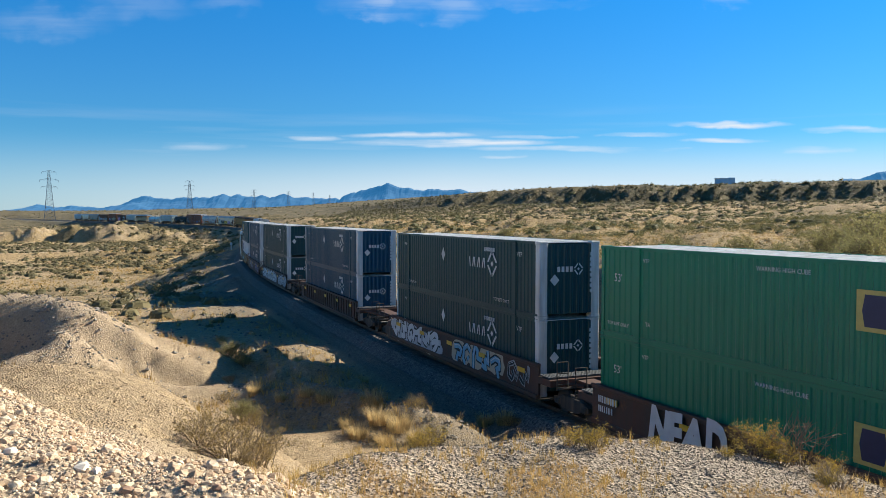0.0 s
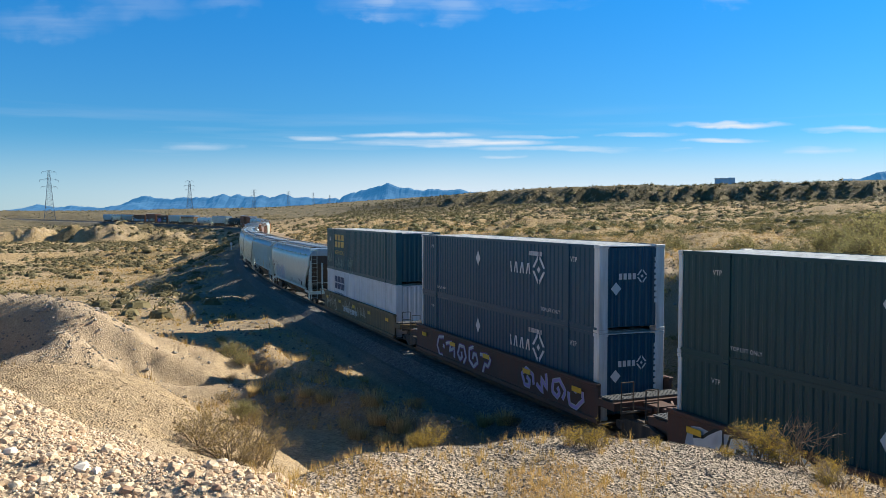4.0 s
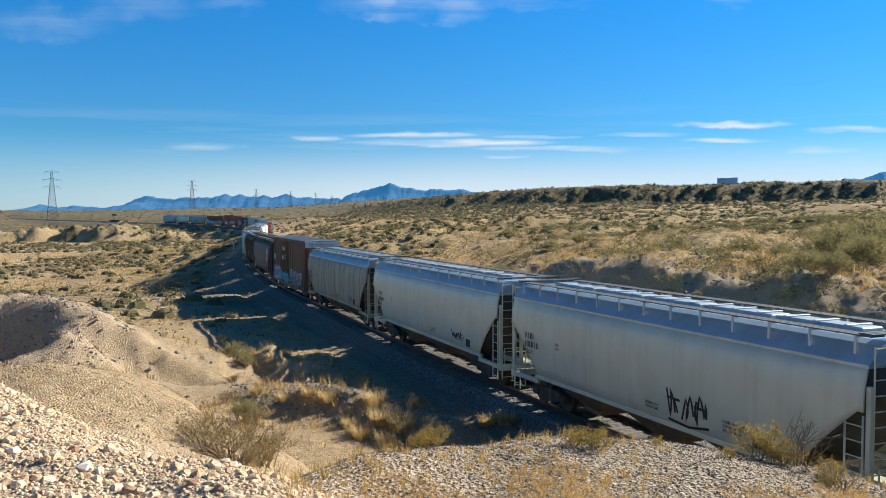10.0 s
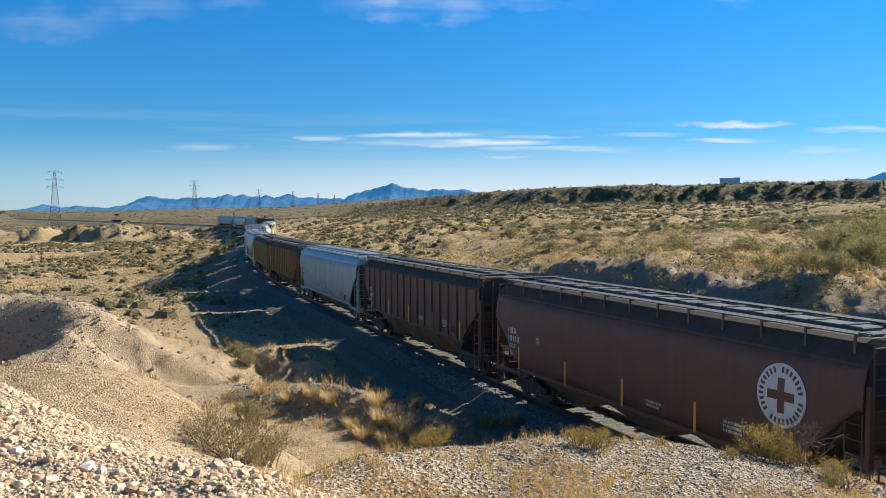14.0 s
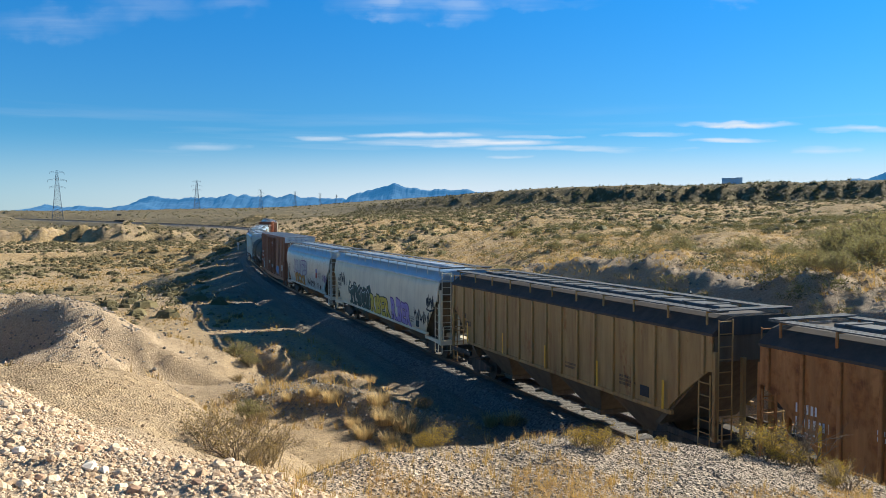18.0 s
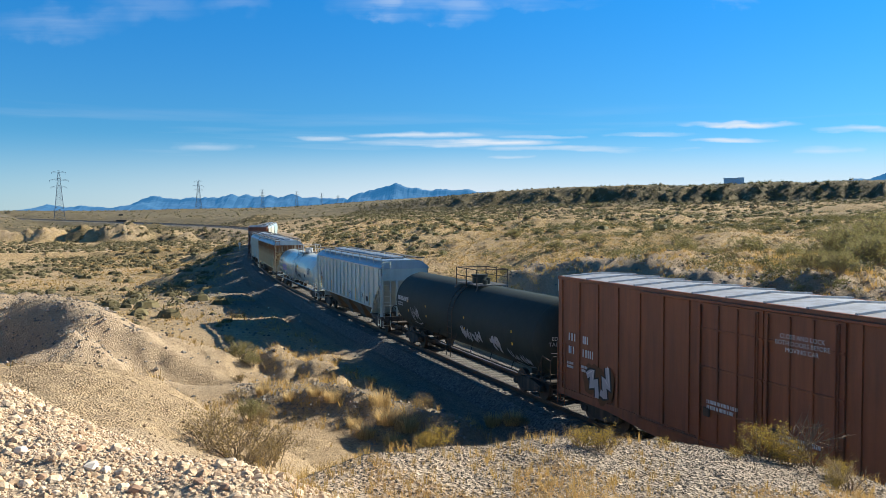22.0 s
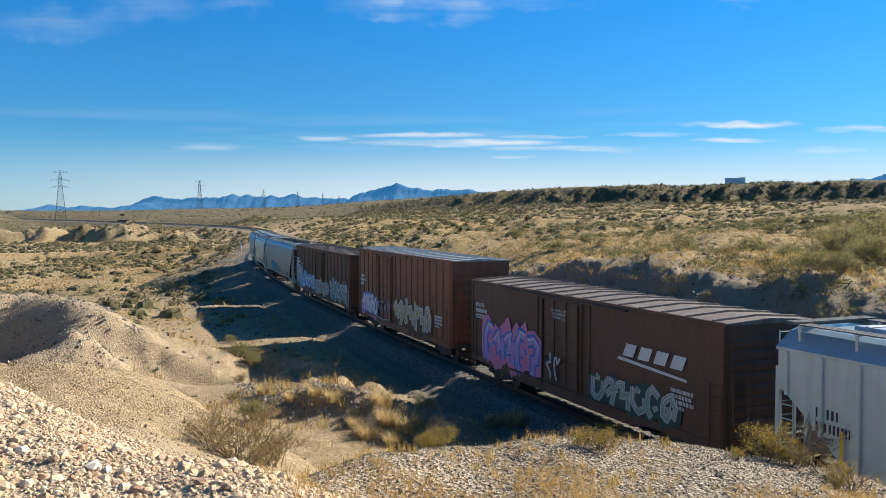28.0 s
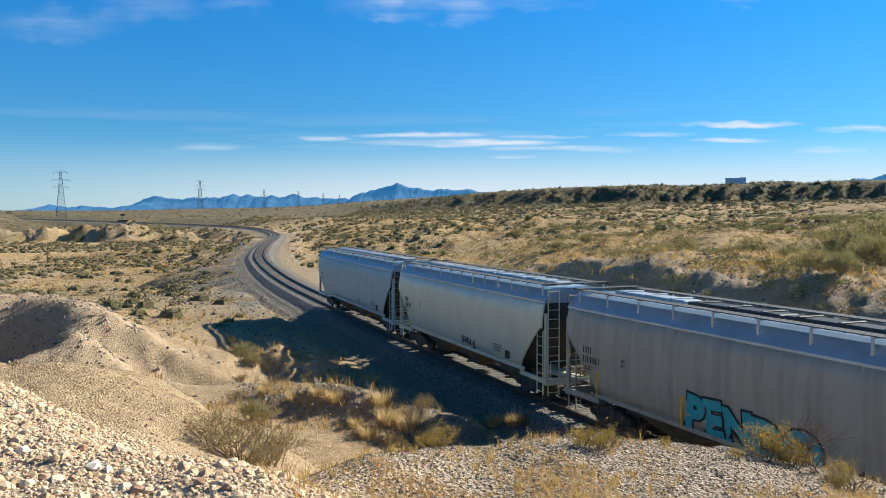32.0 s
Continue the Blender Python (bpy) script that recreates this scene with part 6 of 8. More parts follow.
# ---- tank cars ----
def tank_car(i, r, f, color):
    mid, L = (r + f) / 2, r - f
    mat = BODY[color]
    white = color == "white"
    R, cz = (1.44, 2.22) if white else (1.52, 2.38)
    root = car_root("tank_car", "white tank car with a railed top platform" if white else "black tank car with a railed top platform and scrawled graffiti", mid, L)
    h = L / 2
    bm = bmesh.new()
    rings = []
    for x, k in ((-h, 0.12), (-h + 0.05, 0.5), (-h + 0.22, 0.80), (-h + 0.45, 0.95), (-h + 0.7, 1.0), (-h * 0.5, 1.0), (0, 1.0), (h * 0.5, 1.0), (h - 0.7, 1.0), (h - 0.45, 0.95), (h - 0.22, 0.80), (h - 0.05, 0.5), (h, 0.12)):
        rings.append([(x, R * k * math.cos(a), cz + R * k * math.sin(a)) for a in np.linspace(0, math.tau, 48, endpoint=False)])
    loft(bm, rings)
    tank = part("tank", bm, mat, root, shade=True)
    for x in (-h + 0.75, -h * 0.33, h * 0.33, h - 0.75, -0.9, 0.9):
        bm = bmesh.new()
        n = 48
        for k in range(n):
            a, b = k * math.tau / n, (k + 1) * math.tau / n
            v = [bm.verts.new((x + dx, (R + 0.008) * math.cos(c), cz + (R + 0.008) * math.sin(c))) for dx, c in ((-0.04, a), (0.04, a), (0.04, b), (-0.04, b))]
            bm.faces.new(v)
        part("weld_band", bm, mat, tank, shade=True)
    railm = WHITE if white else STEEL
    px = 0.0
    zt = cz + R
    bm = bmesh.new()
    for k in range(10):
        x = px - 1.25 + k * 0.26
        box(bm, x, x + 0.2, -0.75, 0.75, zt - 0.02, zt + 0.02)
    for y in (-0.75, 0.75):
        bar(bm, (px - 1.25, y, zt - 0.02), (px - 1.25, y * 1.2, zt - 0.42), 0.03, 6)
        bar(bm, (px + 1.25, y, zt - 0.02), (px + 1.25, y * 1.2, zt - 0.42), 0.03, 6)
    part("platform", bm, GRATE, root, "grated top platform")
    bm = bmesh.new()
    for x in (px - 1.2, px, px + 1.2):
        for y in (-0.78, 0.78):
            bar(bm, (x, y, zt - 0.1), (x, y, zt + 0.72), 0.027, 6)
    for y in (-0.78, 0.78):
        for z in (zt + 0.36, zt + 0.72):
            bar(bm, (px - 1.2, y, z), (px + 1.2, y, z), 0.022, 6)
    for x in (px - 1.2, px + 1.2):
        bar(bm, (x, -0.78, zt + 0.72), (x, 0.78, zt + 0.72), 0.022, 6)
    part("railing", bm, railm, root, "tubular platform railing")
    bm = bmesh.new()
    bar(bm, (px - 0.2, 0, zt - 0.05), (px - 0.2, 0, zt + 0.35), 0.36, 18)
    bar(bm, (px - 0.2, 0, zt + 0.35), (px - 0.2, 0, zt + 0.42), 0.40, 18)
    bar(bm, (px + 0.55, 0.1, zt - 0.05), (px + 0.55, 0.1, zt + 0.30), 0.10, 10)
    bar(bm, (px + 0.85, -0.2, zt - 0.05), (px + 0.85, -0.2, zt + 0.22), 0.12, 10)
    part("manway", bm, railm if white else mat, root, "domed manway and valves")
    for sy in (-1, 1):
        bm = bmesh.new()
        for x in (px - 0.25, px + 0.25):
            pts = [(sy * (R + 0.16), 0.55)] + [(sy * (R + 0.13) * math.cos(a), cz + (R + 0.10) * math.sin(a)) for a in np.radians((-10, 10, 30, 48, 62))]
            for (ya, za), (yb, zb) in zip(pts, pts[1:]):
                bar(bm, (x, ya, za), (x, yb, zb), 0.022, 6)
        for a in np.radians(np.arange(-50, 62, 11)):
            yy, zz = sy * (R + 0.13) * max(math.cos(a), 0), cz + (R + 0.10) * math.sin(a)
            yy = sy * (R + 0.14) if a < 0 else yy
            bar(bm, (px - 0.25, yy, zz), (px + 0.25, yy, zz), 0.017, 6)
        part("ladder", bm, railm, root)
        bm = bmesh.new()
        bar(bm, (-h - 0.2, sy * 1.48, 1.0), (h + 0.2, sy * 1.48, 1.0), 0.032, 6)
        for x in np.linspace(-h + 0.6, h - 0.6, 9):
            bar(bm, (x, sy * 1.48, 1.0), (x, sy * (R - 0.25), cz - 0.75), 0.02, 5)
        part("side_handrail", bm, railm, root)
    for sx in (-1, 1):
        bm = bmesh.new()
        a, b = sorted((sx * (h - 3.2), sx * (h + 0.55)))
        box(bm, a, b, -0.28, 0.28, 0.66, 0.98)
        a, b = sorted((sx * (h - 0.1), sx * (h + 0.5)))
        soft_box(bm, a, b, -1.46, 1.46, 0.95, 1.05, 0.02)
        a, b = sorted((sx * (h - 2.7), sx * (h - 1.9)))
        loft(bm, [[(a, -0.35, 0.9), (b, -0.35, 0.9), (b, 0.35, 0.9), (a, 0.35, 0.9)], [(a, -1.1, cz - 0.98), (b, -1.1, cz - 0.98), (b, 1.1, cz - 0.98), (a, 1.1, cz - 0.98)]])
        part("stub_sill", bm, mat if white else STEEL, root)
        e = sx * (h + 0.42)
        for y in (-1.42, 0.85):
            bm = bmesh.new()
            for q in (y, y + 0.57):
                bar(bm, (e, q, 0.5), (e, q, 1.8), 0.024, 6)
                bar(bm, (e, q, 1.8), (e, y + 0.285 + (q - y - 0.285) * 0.6, 1.95), 0.024, 6)
            bar(bm, (e, y + 0.114, 1.95), (e, y + 0.456, 1.95), 0.024, 6)
            for z in (0.55, 0.85, 1.3):
                bar(bm, (e, y, z), (e, y + 0.57, z), 0.02, 6)
            out = y if y < 0 else y + 0.57
            bar(bm, (e, out, 1.8), (e - sx * 0.6, out, 1.9), 0.022, 6)
            bar(bm, (e - sx * 0.6, out, 1.9), (e - sx * 0.7, out, 1.75), 0.022, 6)
            bar(bm, (e - sx * 0.7, out, 1.75), (e - sx * 0.7, out, 1.0), 0.022, 6)
            part("end_railing", bm, railm, root)
    bogies(root, (h - 2.1, -h + 2.1))
    couplers(root, h + 0.75, -h - 0.75)
    depth = lambda z: -math.sqrt(max(R * R - (z - cz) ** 2, 0.01)) - 0.01
    ink = BLACKMARK if white else STENCIL
    bars(root, -h + 1.0, 2.7, depth, [(1.7, 0.22), (0.8, 0.08), (0.8, 0.08)], ink)
    S = SPRAY
    for x in (-h + 2.6, -h + 5.3, 1.4, h - 2.6):
        bm = bmesh.new()
        v = [bm.verts.new((x + dx, depth(z) - 0.005, z)) for dx, z in ((-0.06, 1.95), (0.06, 1.95), (0.06, 2.55), (-0.06, 2.55))]
        bm.faces.new(v)
        part("reflector", bm, YELLOW, root, "upright yellow reflector")
    if white:
        tag_paint(root, -h + 3.0, -h + 5.3, 2.0, 2.4, depth, S["lilac"], S["lilac"], 81, 8, 0.045)
        tag_paint(root, -h + 3.1, -h + 5.2, 1.7, 2.1, depth, S["lilac"], S["pink"], 87, 8, 0.04)

        def oval(kx, kz, mat, label, lift):
            bm = bmesh.new()
            last = None
            for k in np.linspace(0, 1, 6):
                now = [bm.verts.new((0.98 + kx * k * math.cos(a), depth(2.02 + kz * k * math.sin(a)) - lift, 2.02 + kz * k * math.sin(a))) for a in np.linspace(0, math.tau, 24, endpoint=False)]
                for q in range(24 if last else 0):
                    bm.faces.new((last[q], last[(q + 1) % 24], now[(q + 1) % 24], now[q]))
                last = now
            part("graffiti", bm, mat, root, label)
        oval(0.46, 0.60, S["black"], "black sprayed oval", 0.006)
        oval(0.37, 0.52, plain("spray_slate", (0.16, 0.17, 0.2), 0.65), "slate-grey filling of the sprayed oval", 0.011)
        tag_paint(root, 0.72, 1.2, 1.75, 2.25, depth, S["black"], S["black"], 88, 2, 0.05)
        tag_paint(root, 1.7, 3.1, 1.45, 2.0, depth, S["black"], S["black"], 82, 4, 0.05)
        bm = bmesh.new()
        v = [bm.verts.new((x, depth(z) - 0.004, z)) for x, z in ((1.35, 2.35), (2.0, 2.35), (2.0, 2.65), (1.35, 2.65))]
        bm.faces.new(v)
        part("placard", bm, YELLOW, root, "yellow placard")
        def patch(name, x0, x1, z0, z1, mat, label, lift=0.006):
            bm = bmesh.new()
            cols = [[bm.verts.new((x, depth(z) - lift, z)) for x in (x0, x1)] for z in np.linspace(z0, z1, 5)]
            for a, b in zip(cols, cols[1:]):
                bm.faces.new((a[0], a[1], b[1], b[0]))
            return part(name, bm, mat, root, label)
        patch("data_panel", 6.4, 7.4, 2.1, 2.62, plain("slate_panel", (0.06, 0.07, 0.09), 0.6), "dark panel of small writing")
        for k in range(5):
            patch("panel_line", 6.46, 7.34 - 0.1 * (k % 2), 2.15 + k * 0.09, 2.18 + k * 0.09, STENCIL, "row of unreadable writing", 0.012)
        patch("data_plate", 4.85, 5.25, 1.72, 2.05, BLACKMARK, "small black data plate")
        patch("reflector", 2.5, 2.6, 2.0, 2.5, YELLOW, "upright yellow reflector")
        patch("reflector", 7.75, 7.85, 1.9, 2.5, YELLOW, "upright yellow reflector")
    else:
        for line, z in (("EDIBLE", 2.52), ("TALLOW", 2.31)):
            letters(line, 0.20, STENCIL, root, pose(h - 0.03, -0.78, z, 90, 0, 72), "white stencilled lettering")
        bm = bmesh.new()
        bar(bm, (h - 0.13, -1.08, 1.98), (h - 0.02, -0.55, 1.98), 0.012, 5)
        bar(bm, (h - 0.02, -0.55, 1.98), (h + 0.01, 0.55, 1.98), 0.012, 5)
        bar(bm, (h + 0.01, 0.55, 1.98), (h - 0.13, 1.08, 1.98), 0.012, 5)
        part("end_handhold", bm, STENCIL, root, "pale horizontal handhold across the tank's head")
        tag_paint(root, -h + 3.0, -h + 4.3, 1.5, 2.4, depth, S["silver"], S["silver"], 83, 3, 0.04)
        tag_paint(root, 1.0, 3.2, 1.4, 2.1, depth, S["silver"], S["silver"], 84, 4, 0.09)
        tag_paint(root, 4.1, 5.0, 1.4, 2.2, depth, S["silver"], S["silver"], 85, 2, 0.12)
        tag_paint(root, 5.6, 7.4, 1.2, 1.7, depth, S["silver"], S["silver"], 86, 4, 0.05)


for index, (kind, r, f, color) in enumerate(CARS):
    if kind == "well":
        well_car(index, r, f, color)
    elif kind in ("smooth", "ribbed"):
        hopper_car(index, kind, r, f, color)
    elif kind == "boxcar":
        boxcar(index, r, f, color)
    else:
        tank_car(index, r, f, color)


# ---- the track ----
def ribbon(outline, s0, s1, step):
    """Rings for a shape that runs along the track: outline in (across, above the rail top)."""
    rings = []
    for s in np.arange(s0, s1, step):
        p = on_track(s)
        k = np.searchsorted(TRACK_S, s)
        tx, ty = TRACK_T[min(k, len(TRACK_T) - 1), :2]
        rings.append([(p[0] + ty * w, p[1] - tx * w, p[2] + z) for w, z in outline])
    return rings


def build_track():
    def stone_build(nt, b):
        vor = nt.nodes.new("ShaderNodeTexVoronoi")
        vor.inputs["Scale"].default_value = 13
        co = nt.nodes.new("ShaderNodeTexCoord")
        nt.links.new(co.outputs["Object"], vor.inputs["Vector"])
        col = mix_rgb(nt, vor.outputs["Color"], (0.022, 0.021, 0.02), (0.25, 0.232, 0.21))
        nt.links.new(col, b.inputs["Base Color"])
        b.inputs["Roughness"].default_value = 0.9
        bump_of(nt, b, vor.outputs["Distance"], 1.0, 0.06)
    ballast_mat = material("ballast_stone", stone_build)
    bm = bmesh.new()
    loft(bm, ribbon([(-2.75, -0.75), (-1.75, -0.20), (-0.85, -0.19), (0.85, -0.19), (1.75, -0.20), (2.75, -0.75)], -150, 1040, 2.0), close=False, caps=False)
    tagged(part("ballast", bm, ballast_mat, None), "dark grey crushed-stone ballast under the rails", "ballast", kind="structure")
    railm = plain("rail_steel", (0.12, 0.085, 0.065), 0.4, 0.7)
    for w in (-0.755, 0.755):
        bm = bmesh.new()
        loft(bm, ribbon([(w - 0.036, 0), (w + 0.036, 0), (w + 0.036, -0.045), (w + 0.012, -0.06), (w + 0.012, -0.15), (w + 0.07, -0.17), (w - 0.07, -0.17), (w - 0.012, -0.15), (w - 0.012, -0.06), (w - 0.036, -0.045)], -150, 1040, 2.0))
        tagged(part("rail", bm, railm, None), "worn steel rail on concrete ties", "rail", "rails of the track")
    tie_mat = varied("concrete_tie", (0.10, 0.09, 0.08), (0.20, 0.18, 0.16), 0.9, 0.3, island=False)

    def tie(bm):
        soft_box(bm, -0.12, 0.12, -1.25, 1.25, -0.32, -0.165, 0.03)
    me = shared("tie", tie, tie_mat)
    bed = new("track_bed")
    tagged(bed, "row of pale concrete ties in dark ballast", "track", kind="structure")
    rest_v, rest_f = [], []
    base = [v.co.copy() for v in me.vertices]
    polys = [tuple(p.vertices) for p in me.polygons]
    for s in np.arange(-148, 700, 0.62):
        p = on_track(s)
        k = min(np.searchsorted(TRACK_S, s), len(TRACK_T) - 1)
        tx, ty = TRACK_T[k, :2]
        m = Matrix.Translation(p) @ Matrix.Rotation(math.atan2(ty, tx), 4, "Z")
        if 36 < s < 215:
            ob = part("tie", me, tie_mat, bed)
            ob.matrix_basis = m
        else:
            n = len(rest_v)
            rest_v += [tuple(m @ v) for v in base]
            rest_f += [tuple(i + n for i in q) for q in polys]
    far = new("ties", mesh_from("ties", rest_v, rest_f, tie_mat))
    far.parent = bed
    far["kind"] = "stuff"


build_track()


# ---- loose stuff: stones, grass, scrub ----
def scatter(name, shapes, x, y, z, size, mat, label, category, seed, tall=1.0, lean=0.25, smooth_faces=False):
    """Many copies of a few small shapes, joined into one mesh."""
    rnd = np.random.RandomState(seed)
    V, F, n = [], [], 0
    pick = rnd.randint(len(shapes), size=len(x))
    for k, (verts, faces) in enumerate(shapes):
        idx = np.where(pick == k)[0]
        if not len(idx):
            continue
        m = len(idx)
        a = rnd.rand(m) * math.tau
        c, s = np.cos(a)[:, None], np.sin(a)[:, None]
        v = verts[None, :, :] * size[idx][:, None, None]
        vx, vy, vz = v[..., 0] * c - v[..., 1] * s, v[..., 0] * s + v[..., 1] * c, v[..., 2] * tall
        lx, ly = (rnd.rand(m) - 0.5) * lean, (rnd.rand(m) - 0.5) * lean
        vx, vy = vx + vz * lx[:, None], vy + vz * ly[:, None]
        pts = np.stack([vx + x[idx][:, None], vy + y[idx][:, None], vz + z[idx][:, None]], -1).reshape(-1, 3)
        f = faces[None] + (np.arange(m) * len(verts))[:, None, None] + n
        V.append(pts), F.append(f.reshape(-1, faces.shape[1]))
        n += len(pts)
    V, F = np.vstack(V), np.vstack(F)
    me = bpy.data.meshes.new(name)
    me.vertices.add(len(V))
    me.vertices.foreach_set("co", V.ravel())
    me.loops.add(F.size)
    me.loops.foreach_set("vertex_index", F.ravel())
    me.polygons.add(len(F))
    me.polygons.foreach_set("loop_start", np.arange(len(F)) * F.shape[1])
    me.update(calc_edges=True)
    me.polygons.foreach_set("use_smooth", np.full(len(F), smooth_faces))
    me.materials.append(mat)
    me.validate()
    return tagged(new(name, me), label, category, kind="stuff")


def stone_shapes(count, seed):
    """Angular broken stones."""
    out = []
    for k in range(count):
        r = random.Random(seed + k)
        bm = bmesh.new()
        for j in range(15):
            f = 1 - 2 * (j + 0.5) / 15
            a = j * 2.4 + r.uniform(-0.35, 0.35)
            v = Vector((math.cos(a) * math.sqrt(1 - f * f), math.sin(a) * math.sqrt(1 - f * f), f)) * r.uniform(0.43, 0.56)
            bm.verts.new((v.x * 1.12, v.y * 0.92, v.z * 0.8))
        hull = bmesh.ops.convex_hull(bm, input=bm.verts[:])
        bmesh.ops.delete(bm, geom=[g for g in hull["geom_interior"] if isinstance(g, bmesh.types.BMVert)], context="VERTS")
        bmesh.ops.triangulate(bm, faces=bm.faces[:])
        bm.verts.index_update()
        out.append((np.array([v.co[:] for v in bm.verts]), np.array([[v.index for v in f.verts] for f in bm.faces])))
        bm.free()
    return out


def pebble_shapes(count, seed):
    """Small eight-sided chips."""
    out = []
    for k in range(count):
        r = np.random.RandomState(seed + k)
        v = np.array([(1, 0, 0), (0, 1, 0), (-1, 0, 0), (0, -1, 0), (0, 0, 0.8), (0, 0, -0.6)], float) * 0.5
        v *= r.uniform(0.65, 1.2, (6, 1))
        f = np.array([(0, 1, 4), (1, 2, 4), (2, 3, 4), (3, 0, 4), (1, 0, 5), (2, 1, 5), (3, 2, 5), (0, 3, 5)])
        out.append((v, f))
    return out


def tuft_shapes(count, blades, seed, wide=0.22):
    out = []
    for k in range(count):
        r = np.random.RandomState(seed + k)
        V, F = [], []
        for b in range(blades):
            a, bend, h, w = r.rand() * math.tau, r.uniform(0.1, 0.8), r.uniform(0.45, 1.0), r.uniform(0.009, 0.016)
            d = np.array((math.cos(a), math.sin(a), 0))
            q = np.array((-d[1], d[0], 0)) * w
            root = d * wide * r.rand() ** 0.6
            m = root + d * bend * 0.35 * h + np.array((0, 0, 0.6 * h))
            t = root + d * bend * h + np.array((0, 0, h))
            n = len(V)
            V += [root - q, root + q, m + q * 0.7, m - q * 0.7, t, t]
            F += [(n, n + 1, n + 2, n + 3), (n + 3, n + 2, n + 4, n + 5)]
        out.append((np.array(V), np.array(F)))
    return out


def blade_shapes(count, blades, seed):
    """Cheap tufts for the distance: one three-sided blade each."""
    out = []
    for k in range(count):
        r = np.random.RandomState(seed + k)
        V, F = [], []
        for b in range(blades):
            a, bend, h, w = r.rand() * math.tau, r.uniform(0.2, 1.1), r.uniform(0.4, 1.0), r.uniform(0.025, 0.05)
            d = np.array((math.cos(a), math.sin(a), 0))
            q = np.array((-d[1], d[0], 0)) * w
            root = d * r.uniform(0, 0.4)
            n = len(V)
            V += [root - q, root + q, root + d * bend * h * 0.7 + np.array((0, 0, h))]
            F.append((n, n + 1, n + 2))
        out.append((np.array(V), np.array(F)))
    return out


def clump_shapes(count, leaves, seed, leaf=0.10, flat=0.75, heart=True):
    """Open clumps of small leaves on an uneven dome."""
    out = []
    for k in range(count):
        r = np.random.RandomState(seed + k)
        lobes = [(r.uniform(-0.28, 0.28), r.uniform(-0.28, 0.28), r.uniform(0.25, 0.5), r.uniform(0.2, 0.34)) for _ in range(6)]
        V, F = [], []
        for b in range(leaves):
            lx, ly, lz, lr = lobes[r.randint(6)]
            u = r.normal(size=3)
            u /= np.linalg.norm(u)
            c = np.array((lx, ly, lz * flat)) + u * lr * r.rand() ** 0.4
            c[2] = max(c[2], 0.02)
            a, bb = r.normal(size=3), r.normal(size=3)
            a, bb = a / np.linalg.norm(a) * leaf * r.uniform(0.5, 1.2), bb / np.linalg.norm(bb) * leaf * r.uniform(0.5, 1.0)
            n = len(V)
            V += [c - a, c + bb * 0.6, c + a]
            F += [(n, n + 1, n + 2)]
        # a dense heart of twigs
        n = len(V)
        for ring, z in ((0.36, 0.04), (0.27, 0.3)) if heart else ():
            V += [np.array((ring * r.uniform(0.7, 1.15) * math.cos(a), ring * r.uniform(0.7, 1.15) * math.sin(a), z * flat)) for a in np.arange(6) * math.tau / 6]
        V.append(np.array((0.0, 0.0, 0.42 * flat)))
        for q in range(6 if heart else 0):
            p = (q + 1) % 6
            F += [(n + q, n + p, n + 6 + p), (n + q, n + 6 + p, n + 6 + q), (n + 6 + q, n + 6 + p, n + 12)]
        out.append((np.array(V), np.array(F)))
    return out


RS = np.random.RandomState(11)


def spots(n, x0, x1, y0, y1, keep=None):
    x, y = RS.uniform(x0, x1, n), RS.uniform(y0, y1, n)
    if keep is not None:
        k = keep(x, y)
        x, y = x[k], y[k]
    z, cover = land(x, y)
    return x, y, z, cover


GRAVEL = varied("pale_limestone_gravel", (0.46, 0.305, 0.185), (0.82, 0.655, 0.46), 0.95, 0.5)
GREYGRAVEL = varied("pale_grey_gravel", (0.10, 0.082, 0.06), (0.285, 0.24, 0.18), 0.9)
TANSTONE = varied("tan_slope_stones", (0.26, 0.18, 0.11), (0.62, 0.47, 0.31), 0.9)
DARKSTONE = varied("grey_gravel", (0.08, 0.073, 0.066), (0.42, 0.385, 0.34), 0.9)
RUBBLE = varied("grey_rubble", (0.16, 0.145, 0.125), (0.42, 0.37, 0.31), 0.9)
STRAW = varied("dry_grass", (0.40, 0.25, 0.075), (0.78, 0.53, 0.19), 0.8, thin=0.45)
LEAF = varied("creosote_leaves", (0.10, 0.095, 0.035), (0.31, 0.27, 0.10), 0.7, thin=0.3)
DULL = varied("grey_scrub_leaves", (0.085, 0.076, 0.034), (0.27, 0.22, 0.10), 0.8, thin=0.2)
WOOD = plain("dry_twigs", (0.20, 0.15, 0.10), 0.9)


def in_sector(x, y, lim=0.6):
    return np.abs(x) < lim * np.maximum(y, 0) + 1.5


